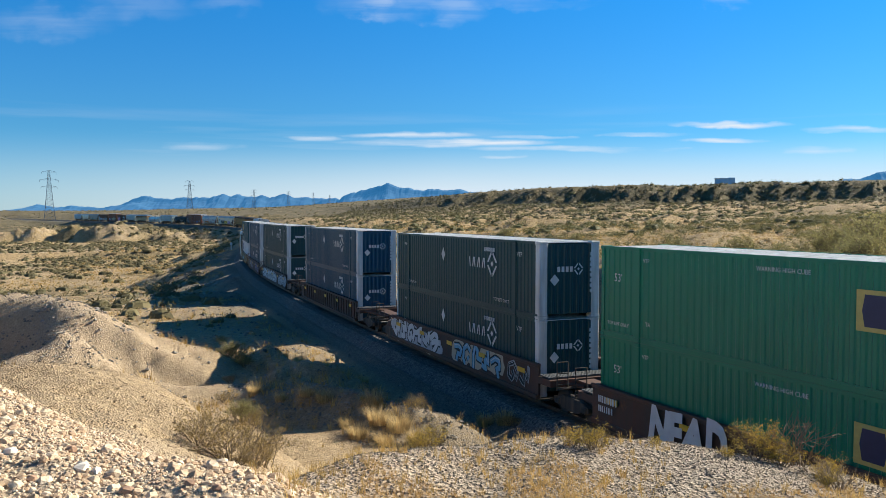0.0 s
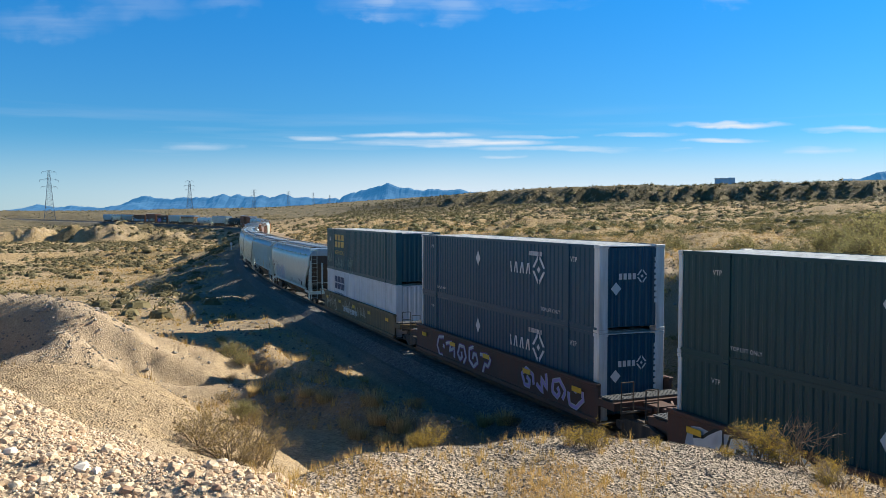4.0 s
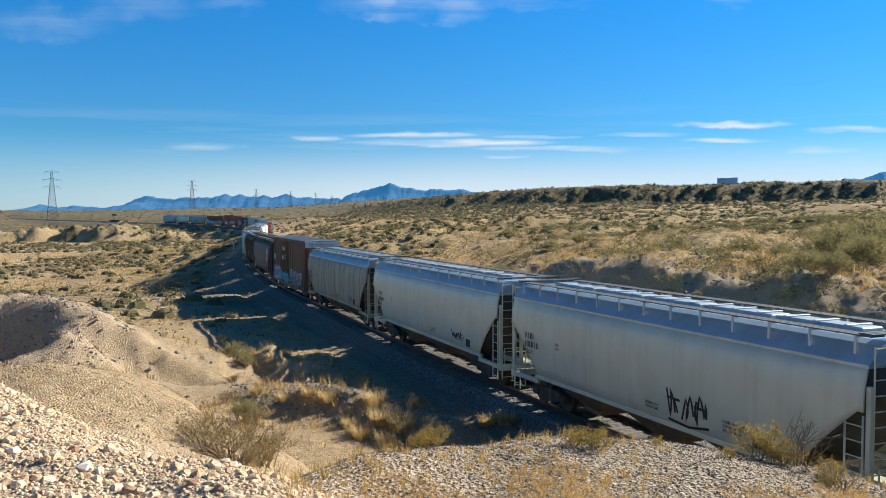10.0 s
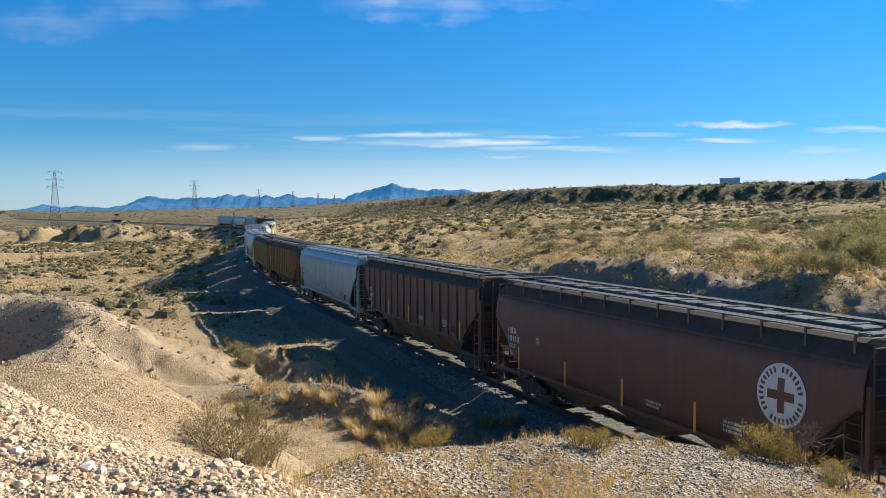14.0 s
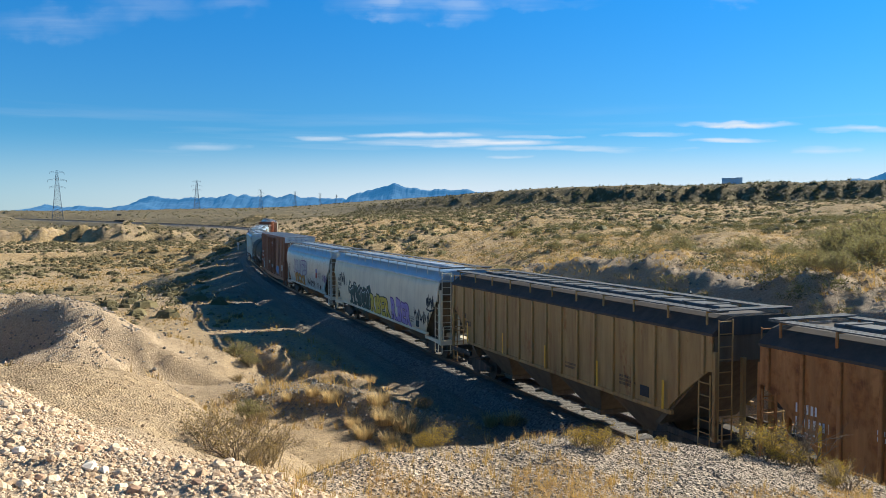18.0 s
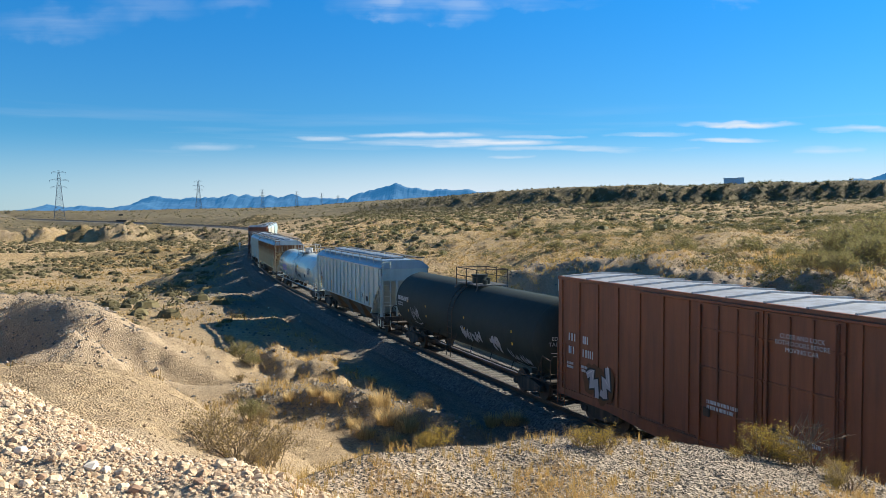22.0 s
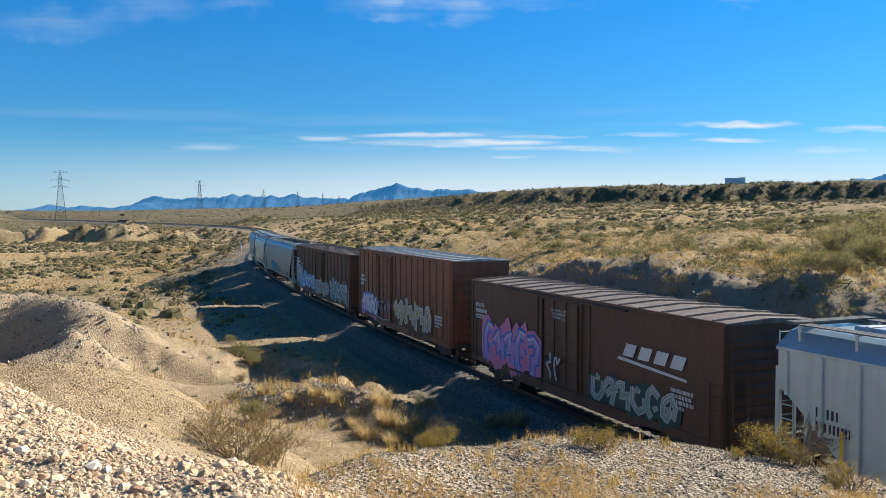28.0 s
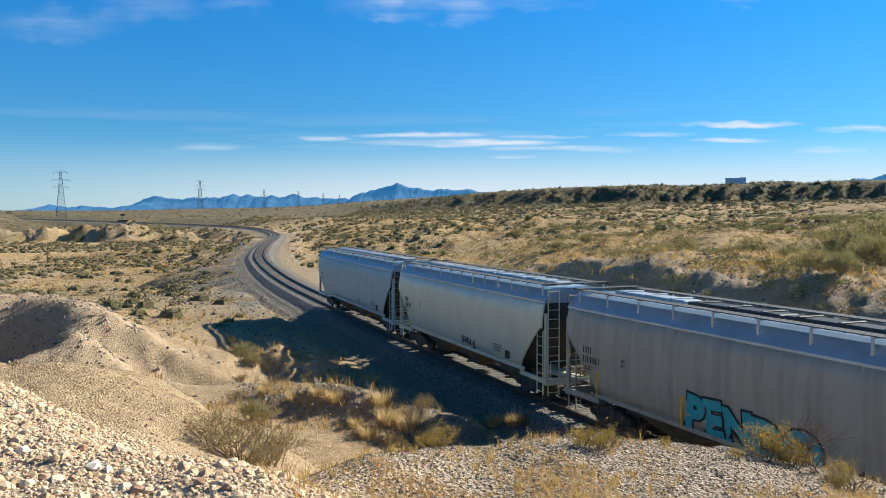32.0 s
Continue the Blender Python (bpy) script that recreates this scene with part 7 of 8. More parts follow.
def build_stones():
    rocks, chips = stone_shapes(9, 5), pebble_shapes(6, 40)
    x, y, z, _ = spots(72000, -6, 1.0, 2.8, 9.5, lambda x, y: (x * 0.67 + y * 0.74 < 3.9) & (x > -0.6 * y - 0.4) & (x < 0.1))
    big = RS.rand(len(x)) < 0.42
    size = np.where(big, 0.015 + 0.027 * RS.rand(len(x)) + 0.08 * RS.rand(len(x)) ** 16, 0.009 + 0.018 * RS.rand(len(x)) ** 1.5)
    scatter("gravel", pebble_shapes(6, 90), x[~big], y[~big], z[~big], size[~big], GRAVEL, "fine pinkish limestone chips on the bank", "gravel", 28)
    x, y, z, size = x[big], y[big], z[big], size[big]
    scatter("gravel", rocks, x, y, z + size * 0.06, size, GRAVEL, "coarse pale pinkish limestone gravel on the bank", "gravel", 21)
    x, y, z, _ = spots(42000, -3.2, 6.6, 5.6, 11, lambda x, y: (x > -0.25 * y) & (x < 0.57 * y + 0.3))
    size = 0.013 + 0.032 * RS.rand(len(x)) ** 3
    scatter("gravel", chips, x, y, z + size * 0.02, size, GREYGRAVEL, "fine pale gravel covering the foreground mound", "gravel", 22)
    x, y, z, _ = spots(28000, -24, 0, 10, 42, lambda x, y: (np.abs(x) < 0.57 * y) & (x < 0.5 - 0.1 * y))
    size = 0.018 + 0.03 * RS.rand(len(x)) + 0.07 * RS.rand(len(x)) ** 14
    scatter("gravel", chips, x, y, z + size * 0.1, size, TANSTONE, "scattered tan stones on the slopes", "gravel", 23)
    x, y, z, _ = spots(5000, -27, -14.5, 30, 40)
    size = 0.05 + 0.16 * RS.rand(len(x)) ** 3
    scatter("gravel", chips, x, y, z + size * 0.1, size, RUBBLE, "grey rubble on the dumped pile", "gravel", 24)
    s, w = RS.uniform(70, 200, 9000), -RS.uniform(3.4, 22, 9000)
    p = np.stack([np.interp(s, TRACK_S, TRACK_P[:, k]) for k in range(2)], 1)
    tx, ty = np.interp(s, TRACK_S, TRACK_T[:, 0]), np.interp(s, TRACK_S, TRACK_T[:, 1])
    x, y = p[:, 0] + ty * w, p[:, 1] - tx * w
    z, _ = land(x, y)
    size = 0.05 + 0.30 * RS.rand(len(x)) ** 5
    scatter("gravel", chips, x, y, z + size * 0.1, size, DARKSTONE, "grey-brown stones down the embankment side", "gravel", 27)
    s, w = RS.uniform(30, 105, 9000), RS.uniform(4.8, 17, 9000)
    p = np.stack([np.interp(s, TRACK_S, TRACK_P[:, k]) for k in range(2)], 1)
    tx, ty = np.interp(s, TRACK_S, TRACK_T[:, 0]), np.interp(s, TRACK_S, TRACK_T[:, 1])
    x, y = p[:, 0] + ty * w, p[:, 1] - tx * w
    z, _ = land(x, y)
    size = 0.05 + 0.28 * RS.rand(len(x)) ** 6
    scatter("gravel", chips, x, y, z + size * 0.1, size, DARKSTONE, "grey scree on the cut bank behind the track", "gravel", 29)
    # stones along the ballast shoulder and over the dark heap
    s = RS.uniform(36, 150, 8000)
    w = RS.choice((-1, 1), len(s)) * RS.uniform(0.95, 2.9, len(s))
    p = np.stack([np.interp(s, TRACK_S, TRACK_P[:, k]) for k in range(3)], 1)
    tx, ty = np.interp(s, TRACK_S, TRACK_T[:, 0]), np.interp(s, TRACK_S, TRACK_T[:, 1])
    drop = np.interp(np.abs(w), (0, 1.75, 2.75, 3), (-0.19, -0.20, -0.75, -0.85))
    size = 0.05 + 0.07 * RS.rand(len(s))
    scatter("ballast_stones", chips, p[:, 0] + ty * w, p[:, 1] - tx * w, p[:, 2] + drop, size, DARKSTONE, "loose crushed stone on the ballast shoulders", "ballast", 25)
    x, y, z, _ = spots(16000, -10, 2.5, 24.5, 44, lambda x, y: along_line(x, y, BERM)[0] + 0.8 * WAVE(x, y, 1.5, 3) < 2.0)
    size = 0.035 + 0.17 * RS.rand(len(x)) ** 4
    scatter("gravel", chips, x, y, z + size * 0.1, size, RUBBLE, "dark gravel spilled over the heaps by the track", "gravel", 26)


def build_grass():
    fine, coarse = tuft_shapes(6, 13, 70), blade_shapes(6, 9, 170)

    def beside(n, s0, s1, w0, w1):
        s, w = RS.uniform(s0, s1, n), RS.uniform(w0, w1, n)
        p = np.stack([np.interp(s, TRACK_S, TRACK_P[:, k]) for k in range(2)], 1)
        tx, ty = np.interp(s, TRACK_S, TRACK_T[:, 0]), np.interp(s, TRACK_S, TRACK_T[:, 1])
        x, y = p[:, 0] + ty * w, p[:, 1] - tx * w
        return x, y, land(x, y)[0]
    lists = []
    x, y, z, c = spots(2600, -14, 3, 24, 52, lambda x, y: in_sector(x, y) & (WAVE(x, y, 6, 3) > 0.0))
    w, _, _ = beside_track(x, y)
    k = w < -4.5
    lists.append((x[k], y[k], z[k], 0.14 + 0.45 * RS.rand(k.sum()) ** 3))
    x, y, z, c = spots(3600, -4, 9, 5.2, 10.5, lambda x, y: in_sector(x, y, 0.62) & (WAVE(x, y, 1.6, 3) > 0.0))
    lists.append((x, y, z, 0.05 + 0.13 * RS.rand(len(x)) ** 2))
    x, y, z, c = spots(500, -1.0, 4.8, 6.9, 8.7, lambda x, y: (x > -0.1 * y) & (x < 0.57 * y) & (WAVE(x, y, 1.1, 3) > 0.45 * (y - 8.3)))
    lists.append((x, y, z, 0.05 + 0.1 * RS.rand(len(x)) ** 2))
    x, y, z, size = (np.concatenate([q[k] for q in lists]) for k in range(4))
    scatter("dry_grass", fine, x, y, z, size, STRAW, "tufts of dry straw-coloured desert grass", "grass", 31)
    x, y, z, c = spots(8500, -1.2, 4.9, 6.9, 9.0, lambda x, y: (x > -0.1 * y) & (x < 0.57 * y) & (WAVE(x, y, 1.1, 3) > 0.5 * (y - 8.2)))
    scatter("dry_grass", coarse, x, y, z, 0.022 + 0.045 * RS.rand(len(x)) ** 2, varied("orange_straw", (0.46, 0.28, 0.10), (0.84, 0.58, 0.26), 0.8, thin=0.4), "short golden grass on the foreground mound", "grass", 33)
    lists = []
    x, y, z, c = spots(62000, 0, 100, 30, 180, lambda x, y: (np.abs(x) < 0.56 * y) & (WAVE(x, y, 7, 4) > -0.14))
    w, _, _ = beside_track(x, y)
    k = (w > 9) & (RS.rand(len(x)) < np.clip(60 / np.hypot(x, y), 0.25, 1))
    lists.append((x[k], y[k], z[k], 0.16 + 0.34 * RS.rand(k.sum()) ** 2))
    x, y, z = beside(14000, 66, 320, -45, -4.5)
    k = WAVE(x, y, 9, 4) > -0.02
    lists.append((x[k], y[k], z[k], 0.22 + 0.45 * RS.rand(k.sum()) ** 2))
    x, y, z, c = spots(14000, -110, 10, 60, 290, lambda x, y: in_sector(x, y) & (WAVE(x, y, 14, 4) > 0.0))
    w, _, _ = beside_track(x, y)
    k = np.abs(w) > 9
    lists.append((x[k], y[k], z[k], 0.3 + 0.45 * RS.rand(k.sum()) ** 2))
    x, y, z = beside(3400, 30, 84, 11.5, 21)
    k = WAVE(x, y, 4, 4) > 0.0
    lists.append((x[k], y[k], z[k], 0.16 + 0.4 * RS.rand(k.sum()) ** 2))
    x, y, z = beside(9000, 84, 330, 5.2, 45)
    k = in_sector(x, y) & (WAVE(x, y, 9, 4) > -0.1)
    lists.append((x[k], y[k], z[k], 0.22 + 0.4 * RS.rand(k.sum()) ** 2))
    x, y, z, size = (np.concatenate([q[k] for q in lists]) for k in range(4))
    scatter("dry_grass", coarse, x, y, z, size, STRAW, "golden dry grass over the desert slopes", "grass", 32, 0.85)


def build_tussocks():
    """Low rounded tussocks of dry grass that stud the slopes."""
    lumps = clump_shapes(6, 7, 400, 0.32, 0.6)
    x, y, z, c = spots(75000, -12, 150, 30, 260, keep=lambda x, y: in_sector(x, y, 0.56))
    w, _, s = beside_track(x, y)
    k = (w > 7 + 5 * smooth(106, 88, s)) & (WAVE(x, y, 5, 4) > -0.2) & (RS.rand(len(x)) < np.clip(75 / np.hypot(x, y), 0.3, 1))
    p, q, r = spots(60000, -190, 10, 55, 330, keep=lambda x, y: in_sector(x, y, 0.56))[:3]
    v, _, _ = beside_track(p, q)
    m = (v < -6) & (WAVE(p, q, 6, 4) > -0.1) & (RS.rand(len(p)) < np.clip(90 / np.hypot(p, q), 0.3, 1))
    x, y, z = np.r_[x[k], p[m]], np.r_[y[k], q[m]], np.r_[z[k], r[m]]
    scatter("dry_grass", lumps, x, y, z - 0.04, 0.22 + 0.75 * RS.rand(len(x)) ** 2.5, varied("tussock_straw", (0.36, 0.25, 0.12), (0.78, 0.585, 0.32), 0.9, thin=0.25), "rounded tussocks of dry golden grass on the slopes", "grass", 34, 0.75)


def build_far_scrub():
    clumps, small = clump_shapes(5, 130, 90, 0.075, heart=False), clump_shapes(4, 32, 120, 0.13)
    for name, shapes, n, area, wmin, lo, hi, seed in (
            ("scrub", clumps, 2000, (-12, 95, 30, 150), 7, 0.5, 2.4, 41), ("scrub", small, 4600, (-60, 260, 110, 420), 14, 0.9, 3.0, 42),
            ("scrub", small, 3600, (-190, 10, 60, 420), 7, 0.4, 3.2, 43), ("scrub", small, 3000, (-600, 500, 380, 1100), 10, 1.2, 3.0, 44), ("scrub", small, 3000, (-120, 60, 110, 430), 6, 0.7, 2.6, 46)):
        x, y, z, _ = spots(n * 5, *area, keep=lambda x, y: in_sector(x, y, 0.56) & (WAVE(x, y, 17, 5, 0.75) > (-0.3 if seed < 43 else -0.22)))
        w, _, _ = beside_track(x, y)
        k = (np.abs(w) > wmin) & (RS.rand(len(x)) < (1.0 if seed != 41 else np.clip(0.35 + x / 60, 0, 1) * smooth(11, 20, w))) & ((w < 0) if seed == 43 else (w > -1e9))
        if seed in (41, 42, 46):
            k &= w > 0
        x, y, z = x[k][:n], y[k][:n], z[k][:n]
        size = lo + (hi - lo) * RS.rand(len(x)) ** 1.6
        scatter(name, shapes, x, y, z - 0.05, size, DULL if seed > 42 else LEAF, "low olive-green desert scrub on the slopes", "scrub", seed, 0.8)


def build_mesa_scrub():
    """Low dark scrub on the mesa's flank and along its rim."""
    x, y, z, _ = spots(60000, -60, 330, 270, 560, keep=lambda x, y: in_sector(x, y, 0.56))
    e = mesa_edge(x, y)
    k = np.where((e > -80) & (e < -6))[0][:3600]
    scatter("scrub", clump_shapes(4, 26, 220, 0.17), x[k], y[k], z[k] - 0.05, 0.9 + 1.8 * RS.rand(len(k)) ** 2, DULL, "low dark scrub on the flank of the mesa", "scrub", 45, 0.8)


def build_bank_cover():
    """Sparse scrub and grass that hold on to the steep cut bank, thicker towards its near end."""
    for n, w0, w1, shapes, mat, lo, hi, name, label, seed in (
            (1500, 5.6, 16, clump_shapes(5, 90, 500, 0.085, heart=False), LEAF, 0.4, 1.7, "scrub", "olive scrub clinging to the cut bank", 47),
            (700, 5.6, 16, clump_shapes(4, 60, 520, 0.09, heart=False), DULL, 0.3, 1.1, "scrub", "dull grey-brown scrub on the cut bank", 48),
            (7000, 5.4, 15, blade_shapes(6, 9, 540), STRAW, 0.14, 0.42, "dry_grass", "thin dry grass on the cut bank", 35)):
        s, w = RS.uniform(38, 104, n), RS.uniform(w0, w1, n)
        p = np.stack([np.interp(s, TRACK_S, TRACK_P[:, k]) for k in range(2)], 1)
        tx, ty = np.interp(s, TRACK_S, TRACK_T[:, 0]), np.interp(s, TRACK_S, TRACK_T[:, 1])
        x, y = p[:, 0] + ty * w, p[:, 1] - tx * w
        k = (RS.rand(n) < 0.12 + 0.88 * smooth(82, 66, s + 14 * WAVE(x, y, 9, 4))) & (WAVE(x, y, 3, 3) > -0.15)
        x, y = x[k], y[k]
        scatter(name, shapes, x, y, land(x, y)[0] - 0.04, lo + (hi - lo) * RS.rand(len(x)) ** 2, mat, label, "grass" if name == "dry_grass" else "scrub", seed, 0.85)


build_stones()
build_grass()
build_tussocks()
build_mesa_scrub()
build_far_scrub()
build_bank_cover()


# ---- single bushes ----
def bush_meshes(seed, stems, leaves, leaf, spread, mat):
    """Stems that fork again and again from a low crown, and small leaves along the outer twigs."""
    r = random.Random(seed)
    bm = bmesh.new()
    tips = []

    def grow(p, d, length, rad, level):
        q = p + d * length
        bar(bm, p, q, rad, 4 if level < 1 else 3, rad * 0.65, caps=False)
        if level:
            tips.append((p, q))
        if level < 3:
            for k in range(3 if level < 2 else 2):
                turn = Vector((r.gauss(0, 0.5), r.gauss(0, 0.5), r.gauss(0.12, 0.35)))
                grow(p.lerp(q, r.uniform(0.55, 1.0)), (d + turn).normalized(), length * r.uniform(0.55, 0.85), rad * 0.6, level + 1)
    for k in range(stems):
        a = k * math.tau / stems + r.uniform(-0.4, 0.4)
        tilt = r.uniform(0.1, 1.0) * spread
        d = Vector((math.cos(a) * tilt, math.sin(a) * tilt, 1.0)).normalized()
        grow(Vector((0.08 * r.gauss(0, 1), 0.08 * r.gauss(0, 1), -0.04)), d, r.uniform(0.22, 0.36), 0.010, 0)
    V, F = [], []
    tips = [q for q in tips if (q[1] - q[0]).length < 0.3] or tips
    for k in range(leaves):
        a, b = r.choice(tips)
        c = a.lerp(b, r.uniform(0.0, 1.1)) + Vector((r.gauss(0, 0.03), r.gauss(0, 0.03), r.gauss(0, 0.03)))
        u = Vector((r.gauss(0, 1), r.gauss(0, 1), r.gauss(0, 1))).normalized() * leaf * r.uniform(0.6, 1.3)
        v = Vector((r.gauss(0, 1), r.gauss(0, 1), r.gauss(0, 1))).normalized() * leaf * 0.6
        n = len(V)
        V += [c - u, c + v * 1.6, c + u]
        F.append((n, n + 1, n + 2))
    return bm, mesh_from("foliage", V, F, mat)


BUSHLEAF = varied("olive_bush_leaves", (0.20, 0.18, 0.065), (0.46, 0.40, 0.17), 0.7, thin=0.5)
GOLDLEAF = varied("yellow_green_leaves", (0.34, 0.24, 0.035), (0.74, 0.52, 0.10), 0.7, thin=0.45)
BROWNLEAF = varied("brown_dry_leaves", (0.24, 0.165, 0.05), (0.52, 0.37, 0.13), 0.8, thin=0.35)


def make_bush(name, label, seed, stems, leaves, leaf, spread, mat):
    b = new(name)
    tagged(b, label, "bush", "desert bushes")
    bm, me = bush_meshes(seed, stems, leaves, leaf, spread, mat)
    part("branchwork", bm, WOOD, b)
    part("foliage", me, mat, b)
    return b


def set_bush(proto, x, y, size, rz=0, first=False):
    m = pose(x, y, ground_at(x, y) - 0.02, 0, 0, rz)
    ob = proto if first else copy_thing(proto, m)
    ob.matrix_basis = m
    ob.scale = (size, size, size)


gold = make_bush("creosote_bush", "yellow-green creosote bush growing out of pale gravel", 1, 14, 2600, 0.016, 1.1, GOLDLEAF)
dry = make_bush("dry_bush", "leafless brown desert bush with a dense net of twigs", 2, 15, 2300, 0.014, 1.15, BROWNLEAF)
green = make_bush("green_bush", "dull green creosote bush on the desert slope", 3, 15, 3000, 0.02, 1.15, BUSHLEAF)
bare = make_bush("bare_bush", "grey bare-twigged bush on the gravel mound", 4, 10, 60, 0.012, 1.4, BROWNLEAF)


def place_bushes():
    first = set()
    for proto, x, y, size, rz in (
            (gold, 3.75, 9.75, 0.72, 0), (gold, 3.95, 9.6, 0.5, 250), (gold, 4.4, 9.4, 0.42, 80), (bare, 4.15, 9.65, 1.0, 30), (bare, 4.35, 9.0, 0.6, 100), (gold, 1.62, 9.0, 0.45, 140), (gold, 1.45, 9.1, 0.36, 20), (gold, -0.15, 9.5, 0.45, 200),
            (gold, -0.3, 9.3, 0.3, 60), (gold, 2.5, 9.7, 0.2, 20), (gold, 3.2, 9.3, 0.24, 60), (bare, 1.8, 9.2, 0.4, 60), (gold, 4.2, 9.0, 0.3, 300), (dry, -3.75, 14.4, 1.35, 0), (dry, -4.4, 14.9, 1.2, 100), (dry, -3.3, 14.9, 1.1, 40), (green, -6.9, 28.2, 1.35, 30), (dry, -6.4, 27.8, 0.9, 30),
            (dry, -3.2, 13.9, 0.8, 210), (green, -10.4, 40.5, 1.6, 0), (green, -9.6, 39.8, 1.2, 90), (dry, -0.9, 27.6, 0.9, 70), (dry, -8.2, 31.0, 0.8, 10), (dry, 2.6, 30.2, 0.7, 160),
            (green, -19.5, 48, 1.2, 0), (green, -14, 52, 0.9, 20), (dry, -9.4, 36.5, 0.8, 50), (dry, -16.5, 44, 0.9, 50),
            (green, 22.8, 46, 3.0, 0), (green, 16.2, 37.2, 2.0, 110), (green, 19.6, 38.8, 2.7, 10), (green, 16.0, 34.4, 1.7, 200), (green, 20.8, 40.6, 2.8, 70), (green, 19.2, 42.2, 2.0, 260), (green, 21.5, 43.2, 2.6, 30), (dry, 15.8, 46.9, 0.9, 20), (dry, 15.2, 50.5, 1.0, 60), (dry, 16.2, 43.7, 0.8, 110), (green, 25.5, 50, 4.4, 0), (green, 28.5, 53, 4.8, 70), (green, 23.2, 50.5, 3.4, 150), (green, 31, 57, 4.4, 20), (green, 27, 57, 3.6, 100), (green, 33, 60, 4.2, 210), (green, 24.6, 46.5, 3.4, 300), (green, 21.0, 52, 2.2, 200), (green, 29.5, 64, 3.4, 40), (green, 22, 61, 2.6, 80), (green, 18.5, 66, 2.4, 10), (green, 14.5, 71, 2.2, 130), (green, 25, 70, 3.0, 230),
            (green, 3.3, 74, 2.6, 40), (green, 5.2, 78, 2.0, 90), (green, 12, 95, 2.4, 0), (green, 16, 100, 2.2, 60), (green, 9, 120, 2.6, 20), (green, 21, 84, 1.8, 10),
            (dry, 17, 52, 1.1, 10), (dry, 13.5, 55, 1.0, 80), (dry, 20.5, 60, 1.4, 130), (dry, 11, 66, 1.0, 130), (green, 36, 75, 2.2, 130), (green, 40, 82, 2.4, 10)):
        set_bush(proto, x, y, size, rz, proto.name not in first)
        first.add(proto.name)


place_bushes()


PALESTRAW = varied("pale_straw", (0.46, 0.33, 0.15), (0.80, 0.61, 0.32), 0.8, thin=0.5)
ROCKS = [(-2.62, 7.15, 0.15, 1), (-2.5, 5.7, 0.11, 1), (-2.4, 5.7, 0.08, 1), (-2.8, 6.2, 0.09, 0), (-2.8, 5.9, 0.07, 0), (-2.7, 5.4, 0.08, 0), (-2.0, 5.2, 0.1, 0),
         (-3.2, 6.1, 0.09, 1), (-1.6, 5.2, 0.08, 0), (-1.4, 5.1, 0.07, 0), (-2.7, 6.8, 0.08, 1), (-3.7, 7.1, 0.09, 0)]


def limestone_rocks():
    """A few larger single blocks on the gravel bank."""
    shapes = stone_shapes(5, 61)
    pale = plain("white_limestone", (0.72, 0.64, 0.54), 0.9, 0, 0.2, 12)
    brown = plain("brown_limestone", (0.36, 0.22, 0.14), 0.9, 0, 0.25, 12)
    for k, (x, y, size, mat) in enumerate(ROCKS):
        v, f = shapes[k % 5]
        ob = new("limestone_rock", mesh_from("limestone_rock", v * size, f, pale if mat else brown))
        tagged(ob, "broken block of white limestone on the gravel" if mat else "broken block of reddish-brown stone on the gravel", "rock", "blocks on the gravel bank")
        ob.matrix_basis = pose(x, y, ground_at(x, y) + size * 0.15, 0, 0, 57 * k)


STRAWCLUMP = tuft_shapes(3, 420, 300, 0.5)


def straw_clumps():
    """Big tussocks of dry grass in the wash, each a thing of its own."""
    for k, (x, y, size, rz) in enumerate((
            (-2.1, 27.0, 0.85, 0), (-2.7, 26.2, 0.75, 70), (-1.4, 26.4, 0.9, 140), (-3.2, 27.2, 0.55, 200), (-1.8, 25.4, 0.7, 30), (-0.8, 25.6, 0.7, 10), (-4.9, 29.6, 0.6, 80),
            (-5.9, 30.2, 0.55, 120), (-4.2, 29.2, 0.7, 40), (-7.2, 31.6, 0.6, 0), (1.6, 31.0, 0.75, 90), (2.3, 30.6, 0.8, 20), (0.7, 31.2, 0.55, 60), (-5.6, 38.6, 0.6, 10), (-7.0, 40.2, 0.7, 50),
            (-3.6, 37.4, 0.55, 30), (-8.2, 42.6, 0.6, 110), (-2.4, 28.2, 0.8, 10))):
        v, f = STRAWCLUMP[k % 3]
        ob = new("grass_tussock", mesh_from("grass_tussock", v, f, PALESTRAW))
        tagged(ob, "tall tussock of dry straw-coloured grass in the wash", "grass tussock", "straw tussocks")
        ob.matrix_basis = pose(x, y, ground_at(x, y) - 0.03, 0, 0, rz)
        ob.scale = (size * 0.85, size * 0.85, size * 0.75)


straw_clumps()
limestone_rocks()


